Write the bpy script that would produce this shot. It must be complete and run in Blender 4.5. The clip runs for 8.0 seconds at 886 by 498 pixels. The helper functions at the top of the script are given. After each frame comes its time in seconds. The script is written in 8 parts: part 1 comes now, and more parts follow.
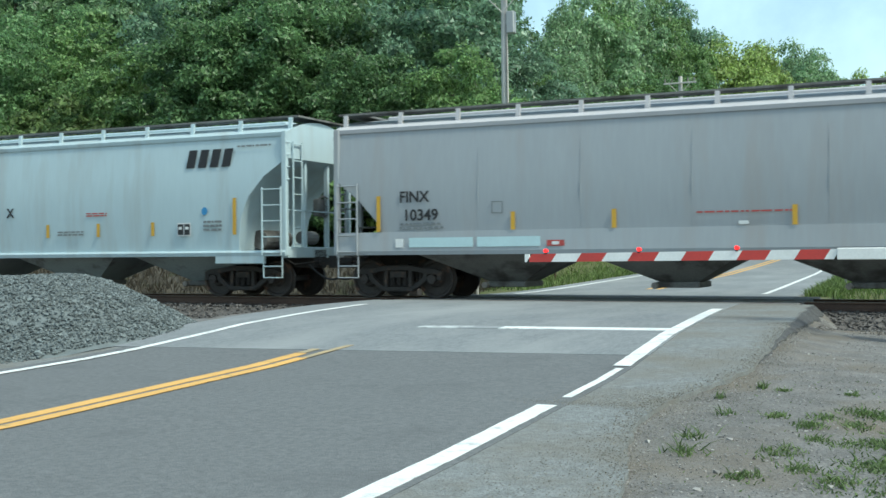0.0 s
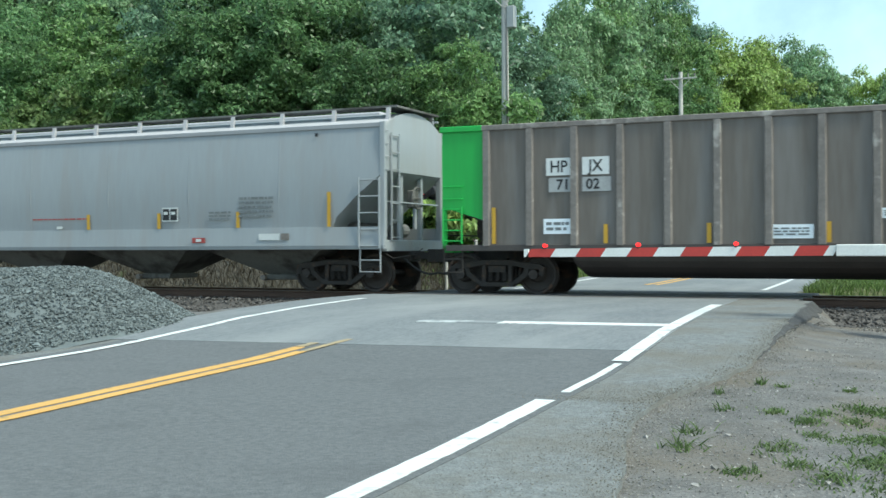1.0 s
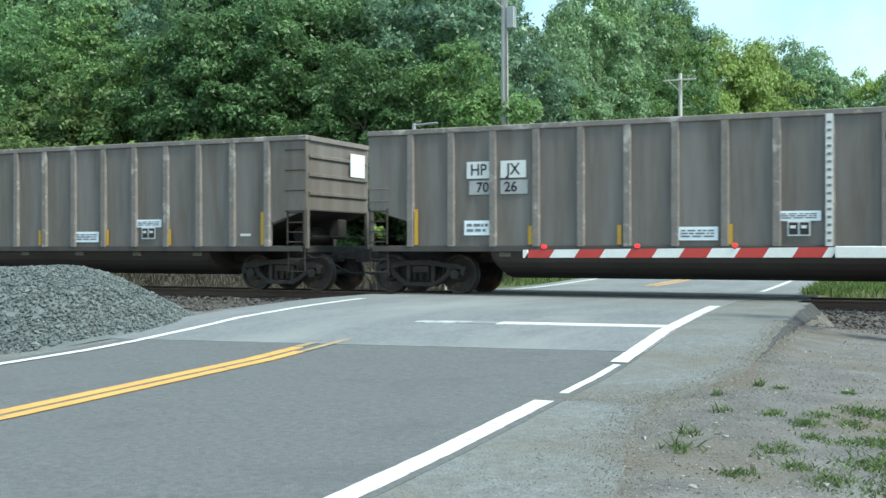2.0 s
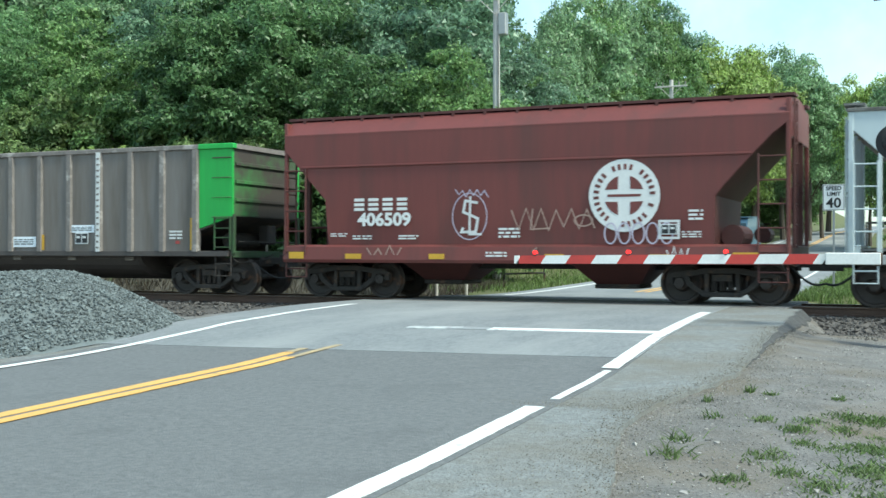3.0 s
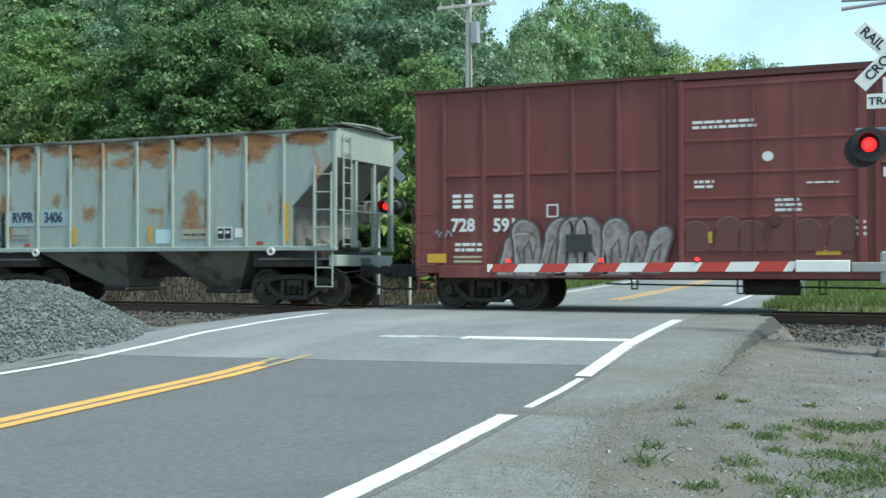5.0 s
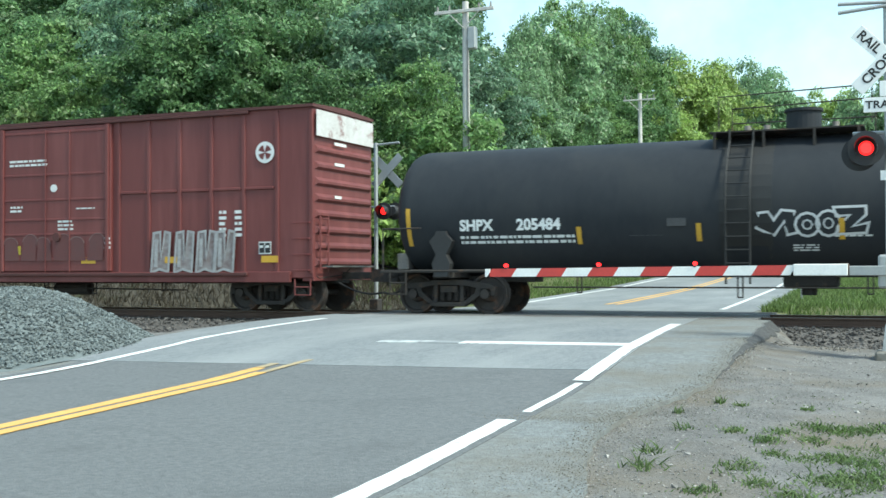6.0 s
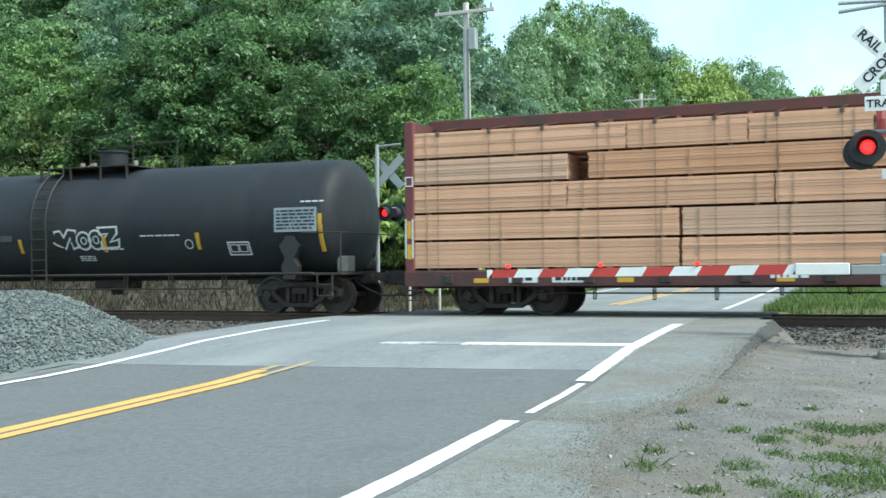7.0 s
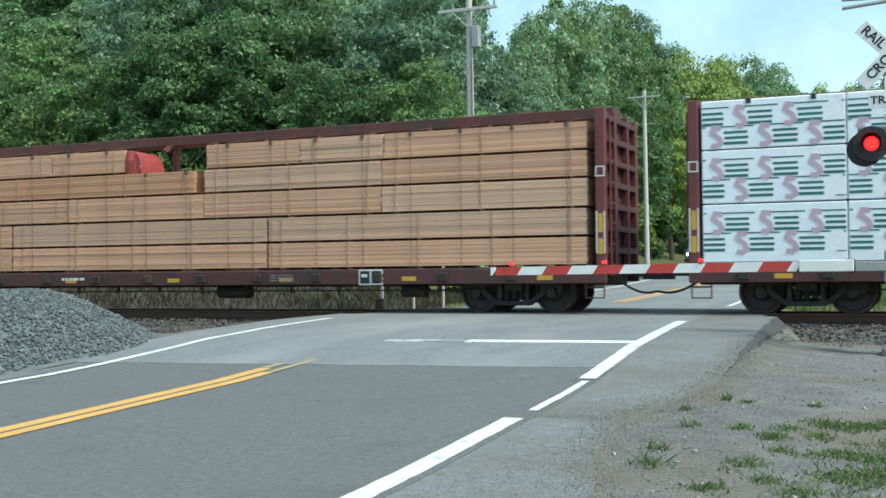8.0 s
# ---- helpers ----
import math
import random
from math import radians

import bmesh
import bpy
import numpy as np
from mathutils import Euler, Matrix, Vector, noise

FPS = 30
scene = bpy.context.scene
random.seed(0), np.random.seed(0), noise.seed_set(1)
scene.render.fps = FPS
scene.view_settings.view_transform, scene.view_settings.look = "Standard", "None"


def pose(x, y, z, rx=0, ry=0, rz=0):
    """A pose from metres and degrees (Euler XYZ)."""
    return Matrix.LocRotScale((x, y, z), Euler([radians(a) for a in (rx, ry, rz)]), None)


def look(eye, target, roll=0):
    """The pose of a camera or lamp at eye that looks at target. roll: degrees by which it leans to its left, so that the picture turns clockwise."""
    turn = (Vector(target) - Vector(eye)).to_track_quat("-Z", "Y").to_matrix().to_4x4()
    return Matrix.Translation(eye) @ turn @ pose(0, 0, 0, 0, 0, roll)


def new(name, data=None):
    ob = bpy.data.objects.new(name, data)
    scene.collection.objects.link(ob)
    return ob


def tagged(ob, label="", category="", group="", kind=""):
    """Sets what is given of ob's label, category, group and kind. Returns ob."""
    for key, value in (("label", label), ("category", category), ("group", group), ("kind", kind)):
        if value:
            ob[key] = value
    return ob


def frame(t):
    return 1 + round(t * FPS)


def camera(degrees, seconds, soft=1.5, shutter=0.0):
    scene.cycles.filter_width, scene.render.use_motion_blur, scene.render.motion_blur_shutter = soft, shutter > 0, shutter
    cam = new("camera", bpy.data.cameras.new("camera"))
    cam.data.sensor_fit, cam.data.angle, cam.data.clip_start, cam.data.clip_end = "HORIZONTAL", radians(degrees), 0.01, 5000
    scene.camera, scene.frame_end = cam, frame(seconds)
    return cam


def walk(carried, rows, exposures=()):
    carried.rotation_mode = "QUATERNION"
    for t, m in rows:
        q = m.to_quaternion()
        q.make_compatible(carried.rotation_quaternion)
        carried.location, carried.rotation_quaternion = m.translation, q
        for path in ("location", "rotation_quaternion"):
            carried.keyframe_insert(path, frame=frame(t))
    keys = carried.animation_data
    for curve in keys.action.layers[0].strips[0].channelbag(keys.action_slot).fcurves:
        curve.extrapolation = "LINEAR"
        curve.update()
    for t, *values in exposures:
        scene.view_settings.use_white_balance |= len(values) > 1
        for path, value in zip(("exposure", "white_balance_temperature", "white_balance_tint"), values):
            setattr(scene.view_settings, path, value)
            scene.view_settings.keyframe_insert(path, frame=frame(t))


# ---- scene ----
# ---- camera: a person stands on the verge beside the road ----
cam = camera(42.84, 8.0, soft=1.5, shutter=0.07)
EYE = (0.0, 0.0, 0.995)
PATH = [
    (0.0, 24.796, 0.36, 0.44), (0.5, 24.716, 0.18, 0.34), (1.0, 24.756, 0.08, 0.15), (1.5, 24.756, 0.02, 0.06),
    (1.7, 24.746, 0.04, 0.0), (2.8, 24.426, 0.32, -0.15), (3.0, 24.266, 0.39, -0.19), (3.5, 23.816, 0.54, -0.19),
    (4.0, 23.406, 0.65, -0.17), (4.5, 23.086, 0.75, -0.05), (5.0, 22.896, 0.84, 0.02), (5.2, 22.83, 0.89, 0.04),
    (6.3, 22.796, 1.12, 0.28), (6.5, 22.796, 1.12, 0.35), (7.0, 22.886, 1.15, 0.52), (7.5, 22.986, 1.16, 0.60), (8.0, 23.066, 1.03, 0.64)]
walk(cam, [(t, pose(*EYE, 90 + pitch, roll, yaw)) for t, yaw, pitch, roll in PATH],
     exposures=[(0.0, 0.53, 6450, -4), (1.5, 0.7, 6450, -4), (3.0, 0.86, 6450, -4), (3.5, 0.82, 6450, -4), (4.0, 0.58, 6450, -4), (4.5, 0.55, 6450, -4), (5.0, 0.66, 6450, -4), (6.5, 0.99, 6450, -4), (7.0, 0.92, 6450, -4), (8.0, 0.55, 6450, -4)])

# ---- light: bright day under thin cloud ----
world = bpy.data.worlds.new("sky")
scene.world = world
world.use_nodes = True
wn = world.node_tree
for nd in list(wn.nodes):
    wn.nodes.remove(nd)
w_out, w_bg, w_sky = wn.nodes.new("ShaderNodeOutputWorld"), wn.nodes.new("ShaderNodeBackground"), wn.nodes.new("ShaderNodeTexSky")
w_sky.sky_type, w_sky.sun_disc = "NISHITA", False
SUN_EL, SUN_AZ = 52.0, 103.0
w_sky.sun_elevation, w_sky.sun_rotation = radians(SUN_EL), radians(SUN_AZ)
w_sky.air_density, w_sky.dust_density, w_sky.ozone_density = 1.2, 1.5, 1.6
w_bg.inputs["Strength"].default_value = 0.15
# thin broken cloud all over the sky
w_co, w_no, w_ra, w_mx = wn.nodes.new("ShaderNodeTexCoord"), wn.nodes.new("ShaderNodeTexNoise"), wn.nodes.new("ShaderNodeMapRange"), wn.nodes.new("ShaderNodeMix")
w_no.inputs["Scale"].default_value, w_no.inputs["Detail"].default_value, w_no.inputs["Roughness"].default_value = 5.0, 8, 0.6
w_ra.inputs[1].default_value, w_ra.inputs[2].default_value, w_ra.inputs[4].default_value = 0.42, 0.72, 0.65
w_mx.data_type = "RGBA"
w_mx.inputs[7].default_value = (4.5, 6.1, 6.8, 1)
wn.links.new(w_co.outputs["Generated"], w_no.inputs["Vector"])
wn.links.new(w_no.outputs[0], w_ra.inputs[0])
wn.links.new(w_ra.outputs[0], w_mx.inputs[0])
wn.links.new(w_sky.outputs[0], w_mx.inputs[6])
wn.links.new(w_mx.outputs[2], w_bg.inputs[0])
wn.links.new(w_bg.outputs[0], w_out.inputs[0])
sun_data = bpy.data.lights.new("sun", "SUN")
sun_data.energy, sun_data.angle, sun_data.color = 2.6, radians(9), (1.0, 0.96, 0.89)
sun = new("sun", sun_data)
az, el = radians(SUN_AZ), radians(SUN_EL)
sun_dir = Vector((math.sin(az) * math.cos(el), math.cos(az) * math.cos(el), math.sin(el)))
sun.matrix_basis = look(sun_dir * 60, (0, 0, 0))

# ---- materials ----


def mat(name, c1, c2=None, rough=0.7, metal=0.0, scale=2.0, fine=30.0, amount=0.5, bump=0.15, bump_scale=60.0, stretch=(1, 1, 1),
        third=None, third_scale=0.6, third_at=0.58, third_soft=0.12, island=0.0, vary=0.0, coat=0.0, spec=0.5, contrast=1.0):
    """A painted, earthen or metal surface: two tones at two scales, an optional third tone in patches, grain relief."""
    m = bpy.data.materials.new(name)
    m.use_nodes = True
    nt = m.node_tree
    b = nt.nodes["Principled BSDF"]
    L, N = nt.links.new, nt.nodes.new
    co, mp = N("ShaderNodeTexCoord"), N("ShaderNodeMapping")
    mp.inputs["Scale"].default_value = stretch
    L(co.outputs["Object"], mp.inputs["Vector"])
    n1, n2 = N("ShaderNodeTexNoise"), N("ShaderNodeTexNoise")
    for nd, sc, det in ((n1, scale, 5), (n2, fine, 3)):
        nd.inputs["Scale"].default_value, nd.inputs["Detail"].default_value = sc, det
        L(mp.outputs[0], nd.inputs["Vector"])
    add = N("ShaderNodeMath")
    add.operation = "MULTIPLY_ADD"
    L(n2.outputs[0], add.inputs[0])
    add.inputs[1].default_value = 0.5
    half = N("ShaderNodeMath")
    half.operation = "MULTIPLY"
    L(n1.outputs[0], half.inputs[0])
    half.inputs[1].default_value = 0.5
    L(half.outputs[0], add.inputs[2])
    ramp = N("ShaderNodeMapRange")
    ramp.inputs[1].default_value, ramp.inputs[2].default_value = 0.5 - 0.2 / contrast, 0.5 + 0.2 / contrast
    L(add.outputs[0], ramp.inputs[0])
    fac = ramp.outputs[0]
    mix = N("ShaderNodeMix")
    mix.data_type = "RGBA"
    c2 = c2 or tuple(c * (1 - amount) for c in c1)
    mix.inputs[6].default_value, mix.inputs[7].default_value = (*c1, 1), (*c2, 1)
    L(fac, mix.inputs[0])
    col = mix.outputs[2]
    if third:
        n3, r3, m3 = N("ShaderNodeTexNoise"), N("ShaderNodeMapRange"), N("ShaderNodeMix")
        n3.inputs["Scale"].default_value, n3.inputs["Detail"].default_value, n3.inputs["Roughness"].default_value = third_scale, 7, 0.62
        L(mp.outputs[0], n3.inputs["Vector"])
        r3.inputs[1].default_value, r3.inputs[2].default_value = third_at - third_soft / 2, third_at + third_soft / 2
        L(n3.outputs[0], r3.inputs[0])
        m3.data_type = "RGBA"
        m3.inputs[7].default_value = (*third, 1)
        L(r3.outputs[0], m3.inputs[0])
        L(col, m3.inputs[6])
        col = m3.outputs[2]
    for on, source, outname in ((island, "ShaderNodeNewGeometry", "Random Per Island"), (vary, "ShaderNodeObjectInfo", "Random")):
        if on:
            g, r, hs = N(source), N("ShaderNodeMapRange"), N("ShaderNodeHueSaturation")
            r.inputs[3].default_value, r.inputs[4].default_value = 1 - on, 1 + on
            L(g.outputs[outname], r.inputs[0])
            L(r.outputs[0], hs.inputs["Value"])
            L(col, hs.inputs["Color"])
            col = hs.outputs[0]
    L(col, b.inputs["Base Color"])
    b.inputs["Roughness"].default_value, b.inputs["Metallic"].default_value = rough, metal
    b.inputs["Specular IOR Level"].default_value = spec
    b.inputs["Coat Weight"].default_value = coat
    if bump:
        nb, bp = N("ShaderNodeTexNoise"), N("ShaderNodeBump")
        nb.inputs["Scale"].default_value, nb.inputs["Detail"].default_value = bump_scale, 4
        L(mp.outputs[0], nb.inputs["Vector"])
        bp.inputs["Strength"].default_value, bp.inputs["Distance"].default_value = bump, 0.02
        L(nb.outputs[0], bp.inputs["Height"])
        L(bp.outputs[0], b.inputs["Normal"])
    return m


def glow(name, color, strength):
    m = mat(name, color, bump=0, amount=0.1, rough=0.2)
    b = m.node_tree.nodes["Principled BSDF"]
    b.inputs["Emission Color"].default_value = (*color, 1)
    b.inputs["Emission Strength"].default_value = strength
    return m


def leaf_mat(name, c1, c2, gloss=0.5):
    m = mat(name, c1, c2, rough=gloss, bump=0, scale=0.5, fine=3.0, island=0.55, vary=0.18, spec=0.4)
    nt = m.node_tree
    b = nt.nodes["Principled BSDF"]
    tr, mx = nt.nodes.new("ShaderNodeBsdfTranslucent"), nt.nodes.new("ShaderNodeMixShader")
    src = b.inputs["Base Color"].links[0].from_socket
    nt.links.new(src, tr.inputs[0])
    mx.inputs[0].default_value = 0.48
    nt.links.new(b.outputs[0], mx.inputs[1])
    nt.links.new(tr.outputs[0], mx.inputs[2])
    nt.links.new(mx.outputs[0], nt.nodes["Material Output"].inputs[0])
    return m


M_ASPHALT = mat("old_asphalt", (0.16, 0.166, 0.168), (0.098, 0.103, 0.106), 0.9, scale=16.0, fine=60, bump=0.6, bump_scale=70, third=(0.098, 0.102, 0.105), third_scale=1.1, third_at=0.66, third_soft=0.25, contrast=1.5)
M_APRON = mat("pale_asphalt", (0.22, 0.233, 0.238), (0.145, 0.156, 0.163), 0.85, scale=14.0, fine=45, bump=0.5, bump_scale=60, contrast=1.4, stretch=(1, 0.35, 1), third=(0.27, 0.28, 0.28), third_scale=0.5, third_at=0.57, third_soft=0.25)
M_SHOULDER = mat("gravelly_asphalt", (0.232, 0.245, 0.242), (0.145, 0.153, 0.153), 0.95, scale=12.0, fine=45, bump=0.9, bump_scale=50, contrast=1.8, third=(0.16, 0.148, 0.125), third_scale=0.9, third_at=0.56, third_soft=0.3)
M_WHITE_LINE = mat("road_white", (0.78, 0.79, 0.78), (0.6, 0.61, 0.6), 0.75, scale=2, fine=50, bump=0.3, third=(0.36, 0.36, 0.355), third_scale=6.0, third_at=0.62, third_soft=0.16)
M_WORN_LINE = mat("worn_white", (0.55, 0.57, 0.57), (0.4, 0.42, 0.42), 0.8, scale=2, fine=50, bump=0.3, third=(0.22, 0.23, 0.235), third_scale=3.0, third_at=0.52, third_soft=0.2)
M_YELLOW_LINE = mat("road_yellow", (0.72, 0.42, 0.12), (0.55, 0.31, 0.09), 0.75, scale=2, fine=50, bump=0.3, third=(0.3, 0.22, 0.1), third_scale=5.0, third_at=0.64, third_soft=0.1)
M_FAINT_LINE = mat("nearly_gone_white", (0.31, 0.325, 0.33), (0.2, 0.215, 0.22), 0.85, scale=3, fine=50, bump=0.3)
M_FADED_YELLOW = mat("faded_yellow", (0.45, 0.33, 0.17), (0.26, 0.23, 0.17), 0.8, scale=5, fine=50, bump=0.3, contrast=1.5)
M_DIRT = mat("verge_dirt", (0.2, 0.194, 0.184), (0.105, 0.1, 0.094), 0.95, scale=2.0, fine=34, bump=1.0, bump_scale=45, contrast=1.7, third=(0.15, 0.128, 0.1), third_scale=0.7, third_at=0.56, third_soft=0.2)
M_GRASSY = mat("grassy_ground", (0.075, 0.105, 0.03), (0.12, 0.11, 0.05), 0.95, scale=0.5, fine=20, bump=0.9, bump_scale=40)
M_BANK = mat("dry_bank", (0.115, 0.105, 0.085), (0.06, 0.057, 0.045), 0.95, scale=0.7, fine=14, bump=0.9, bump_scale=30, third=(0.06, 0.075, 0.03), third_scale=0.7, third_at=0.6)
M_STONE = mat("grey_ballast", (0.155, 0.178, 0.178), (0.085, 0.1, 0.102), 0.9, scale=4, fine=60, bump=0.3, island=0.5)
M_OLDSTONE = mat("brown_ballast", (0.125, 0.116, 0.11), (0.065, 0.06, 0.056), 0.9, scale=4, fine=60, bump=0.3, island=0.45)
M_RAIL_TOP = mat("rail_steel", (0.45, 0.44, 0.43), rough=0.3, metal=1.0, bump=0.05)
M_RAIL = mat("rail_rust", (0.11, 0.065, 0.045), (0.06, 0.038, 0.03), 0.85, bump=0.4)
M_TIE = mat("tie_wood", (0.075, 0.06, 0.05), (0.035, 0.03, 0.026), 0.9, stretch=(8, 1, 8), bump=0.6)
M_PANEL = mat("crossing_panel", (0.17, 0.165, 0.165), (0.1, 0.1, 0.1), 0.85, bump=0.4, third=(0.1, 0.075, 0.06), third_scale=1.5)
M_RUBBER = mat("flangeway_rubber", (0.03, 0.03, 0.03), rough=0.8)
M_CONCRETE = mat("grey_concrete", (0.3, 0.29, 0.27), (0.2, 0.19, 0.175), 0.9, bump=0.4, third=(0.12, 0.11, 0.09), third_scale=0.8)
M_POLE = mat("weathered_pole", (0.6, 0.58, 0.55), (0.42, 0.4, 0.38), 0.9, stretch=(6, 6, 0.5), bump=0.5)
M_ALU = mat("aluminium_mast", (0.42, 0.43, 0.43), (0.32, 0.33, 0.33), 0.5, 0.5, bump=0.05)
M_SIGN = mat("sign_white", (0.8, 0.81, 0.8), (0.72, 0.73, 0.72), 0.5, bump=0.02)
M_INK = mat("sign_black", (0.02, 0.02, 0.022), rough=0.6, bump=0)
M_BLACK = mat("signal_black", (0.018, 0.018, 0.02), (0.03, 0.03, 0.032), 0.6, bump=0.05)
M_ARM_W = mat("arm_white", (0.82, 0.82, 0.8), (0.68, 0.68, 0.66), 0.5, bump=0.03, scale=5)
M_ARM_R = mat("arm_red", (0.55, 0.05, 0.04), (0.42, 0.045, 0.04), 0.5, bump=0.03, scale=5)
M_LAMP_ON = glow("red_lamp_lit", (1.0, 0.012, 0.015), 1.6)
M_LAMP_DIM = glow("red_lamp_dim", (0.4, 0.02, 0.015), 0.25)
M_HEAD = glow("headlamp", (1.0, 0.96, 0.85), 4.0)
M_BARK = mat("bark", (0.12, 0.1, 0.08), (0.06, 0.05, 0.04), 0.95, stretch=(5, 5, 1), bump=0.8, bump_scale=20)
M_LEAF = [leaf_mat("leaf_deep", (0.1, 0.19, 0.075), (0.17, 0.285, 0.12), 0.42), leaf_mat("leaf_mid", (0.13, 0.225, 0.075), (0.205, 0.32, 0.125), 0.42),
          leaf_mat("leaf_bluish", (0.13, 0.235, 0.14), (0.24, 0.36, 0.24), 0.36), leaf_mat("leaf_yellow", (0.25, 0.36, 0.1), (0.34, 0.44, 0.15)), leaf_mat("leaf_light", (0.18, 0.3, 0.15), (0.29, 0.42, 0.23), 0.4), leaf_mat("leaf_olive", (0.125, 0.19, 0.065), (0.195, 0.27, 0.105))]
M_GRASS = leaf_mat("grass_blade", (0.1, 0.17, 0.045), (0.155, 0.2, 0.068))
M_WEED = leaf_mat("weed_blade", (0.1, 0.165, 0.05), (0.16, 0.21, 0.085))
M_GRIT = mat("brown_grit", (0.25, 0.235, 0.2), (0.13, 0.12, 0.1), 0.95, scale=1.5, bump=0, island=0.4)
M_SLOPE = mat("crumbled_asphalt", (0.085, 0.086, 0.087), (0.045, 0.046, 0.048), 0.95, scale=6.0, fine=40, bump=1.0, bump_scale=35, contrast=1.7)
M_DRY = leaf_mat("dry_blade", (0.11, 0.092, 0.062), (0.065, 0.055, 0.04))
M_PEBBLE = mat("verge_pebble", (0.3, 0.29, 0.275), (0.19, 0.18, 0.17), 0.9, scale=4, bump=0, island=0.45)

# ---- mesh helpers ----


def mesh_ob(name, bm, material, parent=None, label="", smooth=False):
    me = bpy.data.meshes.new(name)
    bm.normal_update()
    bm.to_mesh(me)
    bm.free()
    for m in (material if isinstance(material, (list, tuple)) else [material]):
        me.materials.append(m)
    if smooth:
        for p in me.polygons:
            p.use_smooth = True
        me.set_sharp_from_angle(angle=radians(28))
    ob = new(name, me)
    ob.parent = parent
    if label:
        tagged(ob, label)
    return ob


def part(name, bm, material, parent, label="", smooth=False):
    return mesh_ob(name, bm, material, parent, label, smooth)


def thing(name, label, category, m=None, group="", kind=""):
    ob = new(name)
    ob.empty_display_size = 0.2
    if m is not None:
        ob.matrix_basis = m
    return tagged(ob, label, category, group, kind)


def add_box(bm, x0, x1, y0, y1, z0, z1, bevel=0.0, mi=0):
    r = bmesh.ops.create_cube(bm, size=1.0, matrix=Matrix.LocRotScale(((x0 + x1) / 2, (y0 + y1) / 2, (z0 + z1) / 2), None, (abs(x1 - x0), abs(y1 - y0), abs(z1 - z0))))
    fs = {f for v in r["verts"] for f in v.link_faces}
    for f in fs:
        f.material_index = mi
    if bevel:
        bmesh.ops.bevel(bm, geom=list({e for f in fs for e in f.edges}), offset=bevel, segments=1, affect="EDGES")
    return bm


def box(x0, x1, y0, y1, z0, z1, bevel=0.0):
    return add_box(bmesh.new(), x0, x1, y0, y1, z0, z1, bevel)


def add_cyl(bm, a, b, r, r2=None, seg=10, caps=True):
    a, b = Vector(a), Vector(b)
    d = b - a
    m = Matrix.Translation((a + b) / 2) @ d.to_track_quat("Z", "Y").to_matrix().to_4x4()
    bmesh.ops.create_cone(bm, cap_ends=caps, segments=seg, radius1=r, radius2=r if r2 is None else r2, depth=d.length, matrix=m)
    return bm


def cyl(a, b, r, r2=None, seg=10):
    return add_cyl(bmesh.new(), a, b, r, r2, seg)


def pipe(points, r, seg=6, bm=None):
    """One unbroken tube swept through the points."""
    pts = [Vector(p) for p in points]
    pts = [p for i, p in enumerate(pts) if i == 0 or (p - pts[i - 1]).length > 1e-5]
    secs, side = [], None
    for i, p in enumerate(pts):
        d1 = (p - pts[i - 1]).normalized() if i else (pts[1] - p).normalized()
        d2 = (pts[i + 1] - p).normalized() if i < len(pts) - 1 else d1
        t = d1 + d2
        t = t.normalized() if t.length > 0.1 else d2
        if side is None:
            side = t.orthogonal()
        side = side - t * side.dot(t)
        side = side.normalized() if side.length > 0.05 else t.orthogonal().normalized()
        other = t.cross(side)
        secs.append([p + (side * math.cos(6.28319 * k / seg) + other * math.sin(6.28319 * k / seg)) * r for k in range(seg)])
    return loft(secs, bm=bm)


def loft(sections, caps=True, closed=True, bm=None):
    """A skin over rings of equal count, each a list of points."""
    bm = bm or bmesh.new()
    rings = [[bm.verts.new(p) for p in s] for s in sections]
    n = len(rings[0])
    for a, b in zip(rings, rings[1:]):
        for i in range(n if closed else n - 1):
            j = (i + 1) % n
            bm.faces.new((a[i], a[j], b[j], b[i]))
    if caps and closed:
        bm.faces.new(rings[0][::-1])
        bm.faces.new(rings[-1])
    bmesh.ops.recalc_face_normals(bm, faces=bm.faces)
    return bm


def prism(poly, axis, a, b, bm=None):
    """A flat outline pushed along an axis from a to b. axis y: outline in x, z; axis x: outline in y, z; axis z: in x, y."""
    put = {"x": lambda p, q, k: (k, p, q), "y": lambda p, q, k: (p, k, q), "z": lambda p, q, k: (p, q, k)}[axis]
    return loft([[put(p, q, k) for p, q in poly] for k in (a, b)], bm=bm)


def sheet(x0, x1, ys, height, thick, xs=None):
    """A strip that follows a height profile along y; x0 and x1 are functions of y."""
    secs = []
    for y in ys:
        z = height(y)
        secs.append([(x0(y), y, z), (x1(y), y, z), (x1(y), y, z - thick), (x0(y), y, z - thick)])
    return loft(secs)


def text_ob(name, words, size, m, material, parent, bold=0.0, width=1.0, label=""):
    """Raised lettering turned into a mesh, centred on m; it reads along x and stands up along z, facing -y."""
    cu = bpy.data.curves.new(name, "FONT")
    cu.body, cu.size, cu.align_x, cu.align_y = words, size, "CENTER", "CENTER"
    cu.extrude, cu.offset, cu.resolution_u = 0.003, bold, 3
    tmp = bpy.data.objects.new(name, cu)
    scene.collection.objects.link(tmp)
    dg = bpy.context.evaluated_depsgraph_get()
    dg.update()
    me = bpy.data.meshes.new_from_object(tmp.evaluated_get(dg))
    bpy.data.objects.remove(tmp)
    bpy.data.curves.remove(cu)
    me.transform(m @ Matrix.Rotation(radians(90), 4, "X") @ Matrix.Diagonal((width, 1, 1, 1)))
    me.materials.clear()
    me.materials.append(material)
    ob = new(name, me)
    ob.parent = parent
    if label:
        tagged(ob, label)
    return ob


